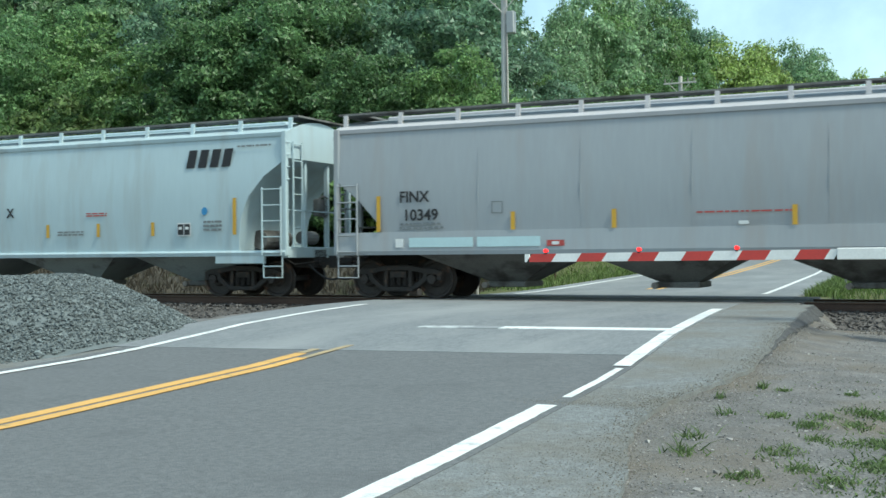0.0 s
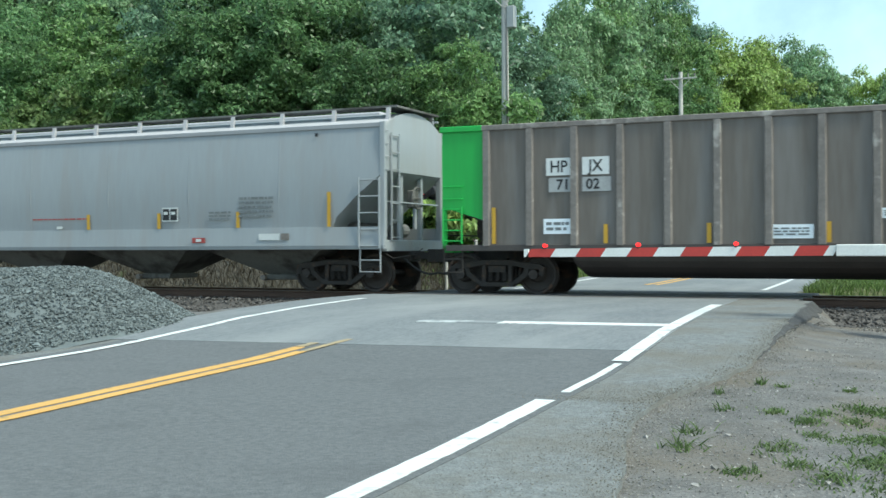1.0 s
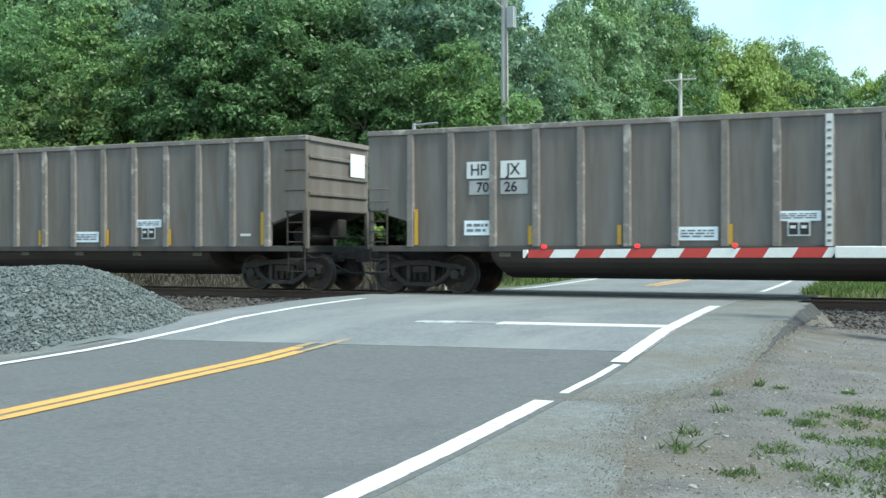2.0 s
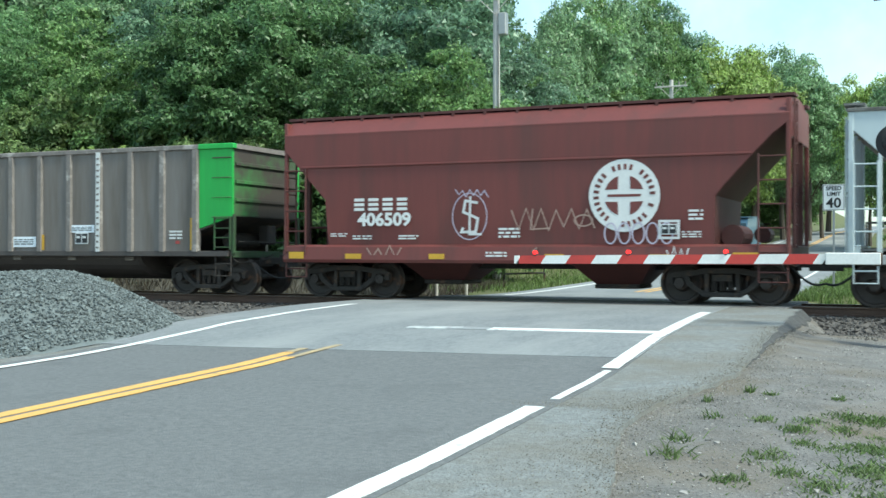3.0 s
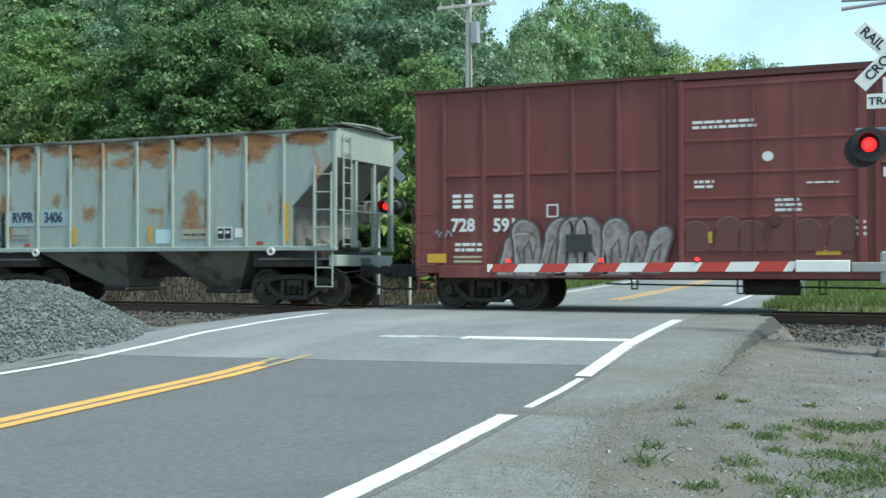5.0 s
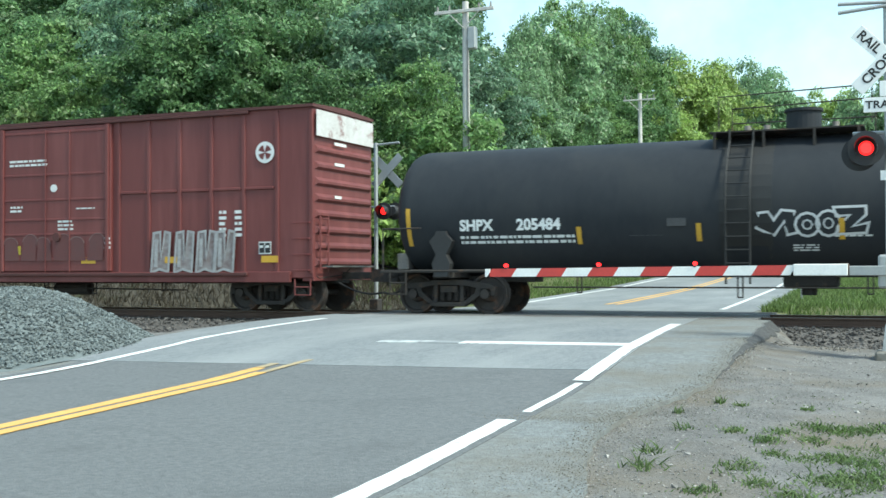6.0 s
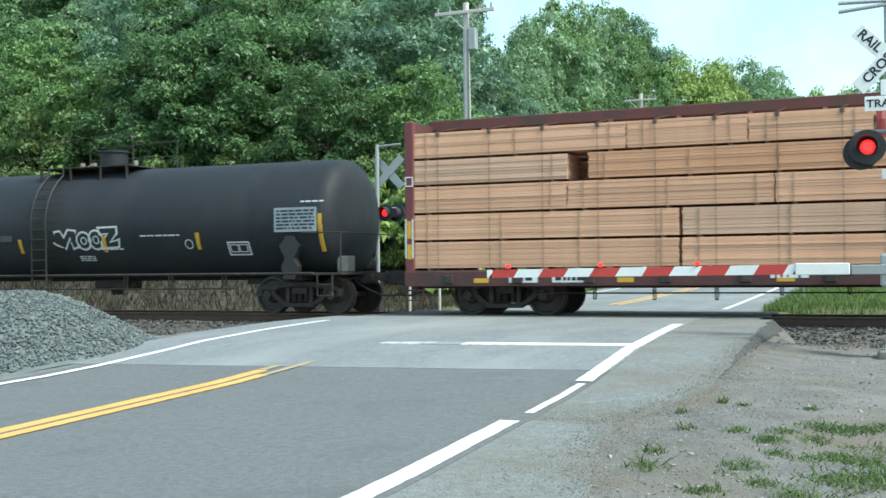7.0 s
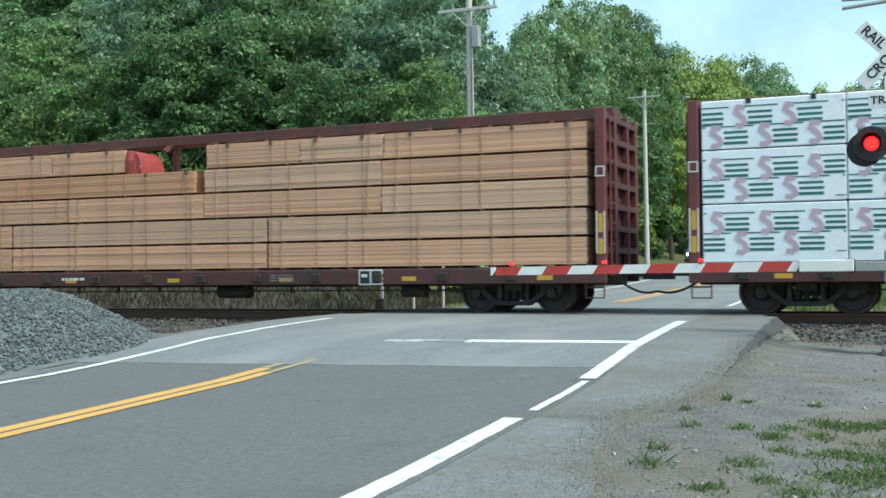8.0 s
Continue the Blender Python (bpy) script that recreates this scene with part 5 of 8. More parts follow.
    add_box(bm, s1 - 0.1, s1 + 0.06, -1.46, 1.46, zt - 0.05, zt + 0.068)
    c.p("top_chord", bm, M_COAL_RIB)
    if green0:
        c.p("top_chord", box(s0 - 0.035, s0 + cut, -1.625, -1.455, zt - 0.055, zt + 0.075, 0.015), M_GREEN)
    if green1:
        c.p("top_chord", box(s1 - cut, s1 + 0.065, -1.625, -1.455, zt - 0.055, zt + 0.075, 0.015), M_GREEN)
    for y in (-1, 1):
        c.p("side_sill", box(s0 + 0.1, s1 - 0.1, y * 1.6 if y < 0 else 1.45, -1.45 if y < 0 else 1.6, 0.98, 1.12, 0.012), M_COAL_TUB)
    n = 12
    for y in (-1, 1):
        for i in range(n + 1):
            s = s0 + cut + 0.1 + (s1 - s0 - 2 * cut - 0.2) * i / n
            k = 0.095
            c.p("rib", loft([[(s - k, y * 1.54, z), (s - k * 0.7, y * 1.63, z), (s + k * 0.7, y * 1.63, z), (s + k, y * 1.54, z)] for z in (1.1, zt - 0.05)]), M_COAL_RIB)
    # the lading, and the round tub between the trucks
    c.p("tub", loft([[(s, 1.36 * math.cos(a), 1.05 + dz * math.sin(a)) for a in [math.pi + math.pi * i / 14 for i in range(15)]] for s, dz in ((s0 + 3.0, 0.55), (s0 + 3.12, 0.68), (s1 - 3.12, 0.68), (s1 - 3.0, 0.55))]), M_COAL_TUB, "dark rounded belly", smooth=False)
    for i in range(5):
        s = s0 + 3.35 + (s1 - s0 - 6.7) * i / 4
        c.plate(s - 0.14, s + 0.14, 0.87, 0.97, -1.36, M_CREAM)
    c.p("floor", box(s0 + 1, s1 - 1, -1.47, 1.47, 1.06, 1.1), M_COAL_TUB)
    for t in trucks:
        add_truck(c, t)
    c.coupler(-1, pull0)
    c.coupler(1, pull1)
    m0 = s0 + 3.17
    y = -1.58
    dusty = mat("dusty_panel", (0.42, 0.43, 0.43), (0.3, 0.3, 0.3), bump=0, scale=4)
    for a, b, w in ((m0 - 0.66, m0 - 0.085, "HP"), (m0 + 0.16, m0 + 0.76, "JX")):
        c.plate(a, b, 2.62, 3.0, y, M_DECAL_W, "number_panel")
        c.text(w, 0.36, (a + b) / 2, y - 0.008, 2.8, M_DECAL_K, 0.004, 0.9)
    for a, b, w in ((m0 - 0.6, m0 - 0.085, number[:2]), (m0 + 0.16, m0 + 0.8, number[2:])):
        c.plate(a, b, 2.26, 2.57, y, dusty, "number_panel")
        c.text(w, 0.31, (a + b) / 2 + (0.07 if a < m0 else -0.08), y - 0.008, 2.41, M_DECAL_K, 0.006)
    c.plate(m0 - 0.72, m0 - 0.09, 1.35, 1.68, y, M_WRAP, "stencil_panel")
    c.stencil(m0 - 0.66, m0 - 0.14, 1.4, 1.63, y - 0.008, M_DECAL_G, 2, 12)
    for s, ty in plates:
        if ty == "c":
            c.consolidated(s, 1.45, y, 0.44, 0.3)
        else:
            c.plate(s - 0.42, s + 0.42, 1.22 if ty == "p" else 1.6, 1.5 if ty == "p" else 1.8, y, M_WRAP, "stencil_panel", "pale blue-white stencil panel")
            c.stencil(s - 0.34, s + 0.34, 1.27 if ty == "p" else 1.64, 1.45 if ty == "p" else 1.76, y - 0.008, M_DECAL_G, 3, 13)
    return c


def car_coal_gondola_first():
    c = gondola("dusty brown coal gondola with a bright green leading end", 7.27, 21.73, True, False, "7102", 6.55, 22.62, (8.4, 20.7), ((14.94, "p"), (17.0, "c"), (17.0, "q")))
    c.reflectors((11.12, 13.31, 15.65, 17.68), 1.14, 1.55, -1.585, 0.09)
    c.reflectors((8.55, 20.5), 1.14, 1.95, -1.59, 0.09)
    c.plate(19.85, 20.15, 1.36, 1.42, -1.58, M_DECAL_W)
    c.p("placard", box(21.79, 21.8, 0.5, 1.25, 2.9, 3.5), M_WRAP, "pale blue-white placard on the end wall")
    return c


def car_coal_gondola_second():
    c = gondola("dusty brown coal gondola with a sooty green trailing end", 23.45, 37.9, False, True, "7026", 22.62, 38.7, (24.55, 36.83), ((31.14, "p"), (33.15, "c"), (33.15, "q")))
    c.reflectors((27.48, 29.49, 31.81), 1.14, 1.55, -1.585, 0.09)
    c.reflectors((24.7, 36.7), 1.14, 1.95, -1.59, 0.09)
    c.plate(33.66, 33.8, 1.1, 3.7, -1.64, M_DECAL_W, "gauge_strip", "white dotted gauge strip")
    for i in range(16):
        c.plate(33.69, 33.77, 1.18 + 0.155 * i, 1.23 + 0.155 * i, -1.648, M_COAL)
    c.plate(36.2, 36.32, 1.3, 1.38, -1.58, M_DECAL_R)
    c.stencil(36.0, 36.4, 1.4, 1.65, -1.58, M_DECAL_W, 3, 15)
    return c


def flat_hopper(label, s0, s1, paint, z0, zt, cut_w, cut_z, ribs, trucks, hoppers, pull0, pull1, drop=0.3):
    """A covered hopper with upright ribbed sides, cut away in triangles over the trucks."""
    c = Car(label, s0, s1)
    st = [(s0, zt - drop), (s0 + cut_w, cut_z), (s0 + cut_w + 0.01, z0), (s1 - cut_w - 0.01, z0), (s1 - cut_w, cut_z), (s1, zt - drop)]
    prof = [(1.55, 1.0), (1.55, zt), (1.3, zt + 0.05), (0.6, zt + 0.12), (0.02, zt + 0.14)]
    c.p("body", section_loft(st, prof), paint)
    c.p("roof_edge", box(s0 - 0.02, s1 + 0.02, -1.59, -1.5, zt - 0.03, zt + 0.04, 0.01), M_DUSTY, "dark roof edge")
    # sheet laid over each cut end; its grey tone stands in for shade
    for e, a in ((1, s0), (-1, s1)):
        edge = [(a - e * 0.01, zt - drop), (a + e * (cut_w - 0.012), cut_z), (a + e * (cut_w - 0.004), z0 + 0.02)]
        c.p("slope_sheet", prism(edge + [(q + e * 0.008, z) for q, z in edge[::-1]], "y", -1.5, 1.5), M_END_SHADE, "sloping end sheet with shade and grime in its grey")
    for y in (-1, 1):
        c.p("side_sill", box(s0, s1, y * 1.6 if y < 0 else 1.46, -1.46 if y < 0 else 1.6, z0 - 0.09, z0 + 0.02, 0.012), paint)
        for s in ribs:
            k = 0.05
            c.p("rib", loft([[(s - k, y * 1.54, z), (s - k * 0.6, y * 1.59, z), (s + k * 0.6, y * 1.59, z), (s + k, y * 1.54, z)] for z in (z0 + 0.02, zt - 0.06)]), paint)
    c.p("centre_sill", box(s0, s1, -0.3, 0.3, 0.7, 1.05, 0.02), M_TRUCK)
    for a, b, lo, hi, zb in hoppers:
        f = c.p("hopper", chute(a, b, lo, hi, z0 - 0.05, zb, 1.42, 0.6), M_DUSTY)
        c.p("outlet_gate", box(lo - 0.04, hi + 0.04, -0.7, 0.7, zb - 0.12, zb, 0.02), M_TRUCK, parent=f)
        c.p("gate_shaft", cyl((hi + 0.1, -0.85, zb - 0.06), (hi + 0.1, 0.7, zb - 0.06), 0.035, seg=8), M_CREAM, parent=f)
    for s, e in ((s0, 1), (s1, -1)):
        for y in (-1.57, 1.5):
            c.p("corner_post", box(min(s, s + e * 0.1), max(s, s + e * 0.1), y, y + 0.07, z0 - 0.05, zt - 0.05, 0.01), paint)
        a, b = sorted((s + e * 0.1, s + e * 0.55))
        c.ladder(a, b, z0 - 0.02, zt - 1.0, -1.62, paint, 5)
        c.p("end_stay", box(min(s + e * 0.55, s + e * 0.62), max(s + e * 0.55, s + e * 0.62), -1.58, -1.5, z0, zt - 0.85, 0.01), paint)
        c.step(a, b, -1.55, 0.5, z0 - 0.05, paint)
        c.ladder(-1.3, -0.9, z0, zt - 0.1, s - e * 0.06, paint, 8, "y")
        for y in (-0.5, 0.5, 1.45):
            c.p("end_post", box(min(s, s + e * 0.1), max(s, s + e * 0.1), y - 0.05, y + 0.05, z0, zt - 0.4, 0.01), paint)
        end_gear(c, e, paint, zt, posts=False)
        c.p("end_platform", box(min(s - e * 0.1, s + e * 0.3), max(s - e * 0.1, s + e * 0.3), -1.4, 1.4, zt + 0.12, zt + 0.16), M_DUSTY)
        c.p("grab_iron", pipe([(s - e * 0.05, -1.5, 2.3), (s - e * 0.05, 1.5, 2.3)], 0.02), paint)
        c.p("walk_rail", pipe([(s + e * 0.1, -1.1, zt + 0.1), (s + e * 0.1, -1.1, zt + 0.2), (s - e * 0.15, -0.3, zt + 0.2), (s - e * 0.15, 0.6, zt + 0.2)], 0.02), paint)
    c.p("running_board", box(s0 - 0.05, s1 + 0.05, 0.55, 0.95, zt + 0.16, zt + 0.2), M_DUSTY)
    for t in trucks:
        c.p("body_bolster", box(t - 0.95, t + 0.95, -1.38, 1.38, 0.96, z0 - 0.1, 0.02), M_TRUCK)
        add_truck(c, t)
    c.coupler(-1, pull0)
    c.coupler(1, pull1)
    return c


def car_white_hopper():
    s0, s1 = 52.3, 64.9
    ribs = [53.53 + 0.99 * i for i in range(11)]
    c = flat_hopper("white ribbed covered hopper car with round roof hatches", s0, s1, M_WHITECAR, 1.03, 3.88, 1.2, 2.47, ribs, (53.65, 63.48),
                    ((55.1, 57.95, 55.95, 56.95, 0.4), (60.3, 62.6, 61.1, 61.8, 0.4)), 51.75, 65.65)
    for i, s in enumerate((53.64, 56.82, 60.0, 63.15)):
        h = c.p("roof_hatch", lathe_hatch(s, -0.55, 3.95), M_WHITECAR, "round white roof hatch")
    c.reflectors((55.3, 57.9, 60.35), 1.06, 1.2, -1.57, 0.42)
    c.reflectors((53.95, 63.2), 1.06, 1.32, -1.57, 0.5)
    block_mark(c, 54.8, 55.25, 1.9, 2.12, 2, -1.56, M_DECAL_K, bars=3)
    block_mark(c, 55.87, 56.3, 1.89, 2.11, 2, -1.56, M_DECAL_K, bars=3)
    c.text("406", 0.3, 55.03, -1.56, 1.65, M_DECAL_K, 0.006)
    c.text("894", 0.3, 56.06, -1.56, 1.64, M_DECAL_K, 0.006)
    c.stencil(54.9, 55.3, 1.25, 1.42, -1.56, M_DECAL_G, 2, 21)
    c.stencil(55.95, 56.35, 1.25, 1.42, -1.56, M_DECAL_G, 2, 22)
    for i, a in enumerate((59.75, 60.75, 61.77, 62.72)):
        block_mark(c, a, a + 0.62, 2.62, 2.84, 1, -1.56, M_DECAL_O, 0.9, 0.0)
    for a, b in ((59.55, 60.3), (60.52, 61.4), (61.6, 62.5), (62.6, 63.2)):
        c.p("company_mark", prism([(a, 2.46), (b, 2.5), (b + 0.1, 2.58), (a + 0.14, 2.56)], "y", -1.566, -1.56), M_DECAL_K)
    c.consolidated(61.92, 1.52, -1.56, 0.42, 0.26)
    c.stencil(58.0, 58.7, 1.3, 1.5, -1.56, M_DECAL_R, 3, 23)
    c.stencil(62.6, 63.5, 1.45, 1.68, -1.56, M_DECAL_G, 3, 24)
    c.plate(61.7, 62.15, 1.1, 1.32, -1.558, M_DECAL_G)
    c.stencil(54.0, 54.4, 1.5, 1.56, -1.56, M_DECAL_G, 1, 25)
    return c


def lathe_hatch(s, y, z):
    bm = bmesh.new()
    add_cyl(bm, (s, y, z - 0.02), (s, y, z + 0.08), 0.36, seg=20)
    add_cyl(bm, (s, y, z + 0.08), (s, y, z + 0.13), 0.41, 0.36, 20)
    return bm


def blot(car, s, z, rs, rz, y, material):
    """A rust stain, a thin scab on the paint that thins out to its rim."""
    bm = prism([(math.cos(2 * math.pi * i / 24), math.sin(2 * math.pi * i / 24)) for i in range(24)], "y", -0.002, 0)
    o = part("rust_stain", bm, material, car.root)
    o.matrix_basis = pose(s - car.mid, y, z) @ Matrix.Diagonal((rs * 1.3, 1, rz * 1.2, 1))


def rust_material(name, c1, c2, most):
    """Rust that thins out to bare faded paint in a ragged grain."""
    m = mat(name, c1, c2, 0.85, scale=3, fine=20, bump=0)
    nt = m.node_tree
    N = nt.nodes.new
    b = nt.nodes["Principled BSDF"]
    co, no, ra, ln, ad, info, inv, mix = N("ShaderNodeTexCoord"), N("ShaderNodeTexNoise"), N("ShaderNodeMapRange"), N("ShaderNodeVectorMath"), N("ShaderNodeVectorMath"), N("ShaderNodeObjectInfo"), N("ShaderNodeMath"), N("ShaderNodeMath")
    ln.operation, inv.operation, mix.operation = "LENGTH", "MULTIPLY_ADD", "ADD"
    off = N("ShaderNodeMath")
    off.operation = "MULTIPLY"
    off.inputs[1].default_value = 37.0
    nt.links.new(info.outputs["Random"], off.inputs[0])
    nt.links.new(co.outputs["Object"], ad.inputs[0])
    nt.links.new(off.outputs[0], ad.inputs[1])
    no.inputs["Scale"].default_value, no.inputs["Detail"].default_value, no.inputs["Roughness"].default_value = 2.0, 4, 0.5
    nt.links.new(ad.outputs[0], no.inputs["Vector"])
    nt.links.new(co.outputs["Object"], ln.inputs[0])
    nt.links.new(ln.outputs["Value"], inv.inputs[0])
    inv.inputs[1].default_value, inv.inputs[2].default_value = -0.6, 0.6
    nt.links.new(inv.outputs[0], mix.inputs[0])
    nt.links.new(no.outputs[0], mix.inputs[1])
    ra.inputs[1].default_value, ra.inputs[2].default_value, ra.inputs[4].default_value = 0.5, 1.2, most
    nt.links.new(mix.outputs[0], ra.inputs[0])
    nt.links.new(ra.outputs[0], b.inputs["Alpha"])
    return m


M_RUST_SOFT = rust_material("rust_scab", (0.46, 0.22, 0.08), (0.38, 0.19, 0.085), 0.6)
M_RUST_DARK = rust_material("dark_rust", (0.21, 0.105, 0.065), (0.18, 0.09, 0.06), 0.55)


def car_teal_hopper():
    s0, s1 = 66.42, 77.68
    ribs = [67.72, 68.76, 69.83, 70.9, 71.97, 73.05, 74.13, 75.2, 76.26]
    c = flat_hopper("faded teal ribbed hopper car streaked with rust", s0, s1, M_TEAL, 1.44, 4.2, 1.2, 2.4, ribs, (67.72, 76.25),
                    ((68.57, 71.51, 70.24, 70.99, 0.45), (72.37, 75.23, 73.49, 74.43, 0.42)), 65.65, 78.75, 0.66)
    for a, b in zip([66.5] + ribs, ribs + [77.6]):
        w = b - a
        blot(c, (a + b) / 2 + 0.15 * math.sin(a * 7), 4.1, w * (0.42 + 0.1 * math.sin(a * 5)), 0.12, -1.556, M_RUST_DARK)
        blot(c, (a + b) / 2 - 0.2 * math.sin(a * 4), 4.0, w * 0.4, 0.17, -1.554, M_RUST_SOFT)
        if 67 < a and b < 77:
            blot(c, b - 0.08, 2.7 + 0.5 * math.sin(a * 11), 0.05, 0.45, -1.554, M_RUST_SOFT)
            blot(c, a + 0.07, 3.75, 0.06, 0.4, -1.5545, M_RUST_SOFT)
    for x, z, rs, rz in ((67.1, 3.8, 0.6, 0.4), (66.95, 3.5, 0.4, 0.5), (68.28, 3.69, 0.22, 0.25), (68.2, 3.95, 0.5, 0.2), (70.42, 3.84, 0.42, 0.34), (70.3, 4.0, 0.5, 0.25), (70.45, 2.35, 0.24, 0.22), (69.39, 2.71, 0.13, 0.2), (72.2, 3.85, 0.6, 0.2), (72.62, 3.66, 0.36, 0.22), (71.5, 3.62, 0.3, 0.15),
                         (73.66, 2.55, 0.26, 0.3), (73.6, 2.2, 0.24, 0.4), (73.62, 1.95, 0.34, 0.16), (75.4, 3.9, 0.4, 0.36), (75.6, 3.68, 0.25, 0.2), (73.59, 4.0, 0.3, 0.14), (72.48, 2.38, 0.28, 0.08), (67.6, 2.62, 0.22, 0.3), (67.8, 2.2, 0.12, 0.6), (74.7, 3.85, 0.3, 0.2), (76.9, 4.0, 0.5, 0.14)):
        blot(c, x, z, rs, rz, -1.559, M_RUST_SOFT)
    for a, b in ((67.75, 68.65), (68.85, 69.8)):
        c.plate(a, b, 2.04, 2.46, -1.556, mat("patched_blue_paint", (0.32, 0.425, 0.445), (0.29, 0.385, 0.4), bump=0), "repainted_patch", "repainted pale blue patch")
    c.text("RVPR", 0.37, 68.24, -1.566, 2.26, M_DECAL_B, 0.014, 0.82)
    c.text("3406", 0.37, 69.28, -1.566, 2.25, M_DECAL_B, 0.014, 0.82)
    c.stencil(67.9, 68.5, 1.62, 1.85, -1.56, M_DECAL_G, 2, 31)
    c.reflectors((69.98, 72.38), 1.56, 2.0, -1.56, 0.12)
    c.reflectors((76.35,), 1.56, 2.5, -1.56, 0.1)
    c.consolidated(74.6, 1.78, -1.56, 0.44, 0.32)
    c.plate(74.9, 75.12, 1.68, 1.9, -1.56, M_DECAL_W)
    c.plate(73.35, 74.1, 1.65, 1.9, -1.56, mat("cream_panel", (0.45, 0.42, 0.33), bump=0), "stencil_panel")
    c.stencil(73.4, 74.05, 1.72, 1.8, -1.568, M_DECAL_K, 1, 32)
    c.plate(72.55, 73.1, 1.55, 1.9, -1.556, M_TEALPATCH)
    for s in (68.4, 75.6):
        c.plate(s - 0.1, s + 0.1, 1.5, 1.58, -1.56, M_DECAL_R)
        c.p("roping_eye", lathe_ring(s + 0.35, -1.62, 1.34), M_DECAL_W)
    return c


def lathe_ring(s, y, z):
    bm = lathe_y([(-0.03, 0.05), (-0.03, 0.1), (0.03, 0.1), (0.03, 0.05), (-0.03, 0.05)], 14)
    bmesh.ops.translate(bm, vec=(s, y, z), verts=bm.verts)
    return bm


def car_red_hopper():
    s0, s1 = 39.42, 51.22
    c = Car("oxide-red covered hopper car with a round white emblem and sprayed tags", s0, s1)
    prof = [(1.5, 1.1), (1.55, 1.6), (1.6, 3.0), (1.6, 3.9), (1.25, 4.25), (0.5, 4.32), (0.02, 4.34)]
    cut = [(0.02, 3.55), (0.4, 3.13), (0.8, 2.7), (1.14, 2.34), (1.17, 1.9), (1.19, 1.6), (1.22, 1.12)]
    cut_r = [(0.02, 3.75), (0.35, 3.5), (0.75, 3.09), (1.3, 2.5), (1.49, 2.26), (1.51, 1.8), (1.53, 1.12)]
    st = [(s0 + a, z) for a, z in cut] + [(s1 - a, z) for a, z in cut_r[::-1]]
    st = sorted(st)
    c.p("body", section_loft(st, prof), M_OXIDE, smooth=True)
    c.p("roof_slope", loft([[(s, -1.605, 3.88), (s, -1.255, 4.245), (s, -1.2, 4.2), (s, -1.55, 3.85)] for s in (s0 + 0.03, s1 - 0.03)]), M_OXIDE_ROOF, "faded upper slope")
    c.p("side_rib", box(s0 + 0.5, s1 - 0.75, -1.635, -1.58, 3.09, 3.14, 0.01), M_OXIDE)
    for i in range(15):
        x = s0 + 0.4 + 0.785 * i
        c.p("walk_bracket", prism([(-1.3, 4.2), (-1.3, 4.28), (-0.85, 4.28), (-0.85, 4.25), (-1.26, 4.14)], "x", x - 0.03, x + 0.03), M_OXIDE_DARK)
    for x in (s0 + 2.0, s0 + 4.7, s0 + 7.3, s0 + 9.9):
        c.p("roof_hatch", box(x - 0.75, x + 0.75, -0.3, 0.3, 4.3, 4.42, 0.03), M_OXIDE_ROOF)
    c.p("running_board", box(s0 - 0.05, s1 + 0.05, -1.28, -0.85, 4.28, 4.34), M_OXIDE_DARK, "dark roof walk")
    c.p("running_board", box(s0 - 0.05, s1 + 0.05, 0.85, 1.28, 4.28, 4.34), M_OXIDE_DARK)
    for y in (-1, 1):
        c.p("side_sill", loft([[(s, y * 1.48, 0.85), (s, y * 1.6, 0.85), (s, y * 1.63, 0.92), (s, y * 1.6, 1.22), (s, y * 1.52, 1.27), (s, y * 1.48, 1.27)] for s in (s0, s1)]), M_OXIDE)
    for s, e in ((s0, 1), (s1, -1)):
        for y in (-1.58, 1.5):
            c.p("corner_post", box(min(s, s + e * 0.09), max(s, s + e * 0.09), y, y + 0.08, 0.9, 4.2, 0.01), M_OXIDE)
        a, b = sorted((s + e * 0.05, s + e * 0.62))
        c.ladder(a, b, 1.05, 3.1, -1.62, M_OXIDE_DARK, 5)
        c.step(a, b, -1.56, 0.5, 0.9, M_OXIDE_DARK)
        c.ladder(-1.35, -0.95, 1.2, 4.2, s - e * 0.05, M_OXIDE_DARK, 8, "y")
        c.p("end_panel", box(min(s, s + e * 0.06), max(s, s + e * 0.06), -1.45, 1.45, 3.45, 4.2), M_OXIDE)
        c.p("end_post", box(min(s, s + e * 0.1), max(s, s + e * 0.1), 0.45, 0.55, 1.2, 3.5), M_OXIDE_DARK)
        c.p("end_post", box(min(s, s + e * 0.1), max(s, s + e * 0.1), -0.55, -0.45, 1.2, 3.5), M_OXIDE_DARK)
        end_gear(c, e, M_OXIDE_DARK, 4.2, posts=False)
        # thin dark sheet added over the body's cut end to stand for shade
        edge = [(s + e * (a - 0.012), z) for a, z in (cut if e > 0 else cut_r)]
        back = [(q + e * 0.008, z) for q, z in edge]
        c.p("slope_sheet", prism(edge + back[::-1], "y", -1.52, 1.52), M_OXIDE_DARK, "sloping end sheet darkened to stand for shade")
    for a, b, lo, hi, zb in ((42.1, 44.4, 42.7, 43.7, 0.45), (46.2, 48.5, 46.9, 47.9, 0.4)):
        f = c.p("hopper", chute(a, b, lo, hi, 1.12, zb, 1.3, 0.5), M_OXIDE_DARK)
        c.p("outlet_gate", box(lo, hi, -0.6, 0.6, zb - 0.1, zb, 0.02), M_TRUCK, parent=f)
    c.p("centre_sill", box(s0, s1, -0.3, 0.3, 0.72, 1.12, 0.02), M_TRUCK)
    for t in (40.87, 49.78):
        add_truck(c, t)
    c.coupler(-1, 38.7)
    c.coupler(1, 51.75)
    y = -1.612
    # emblem: disc, dark quarters round a broad white cross, ring of plain blocks
    cs, cz = 47.84, 2.3
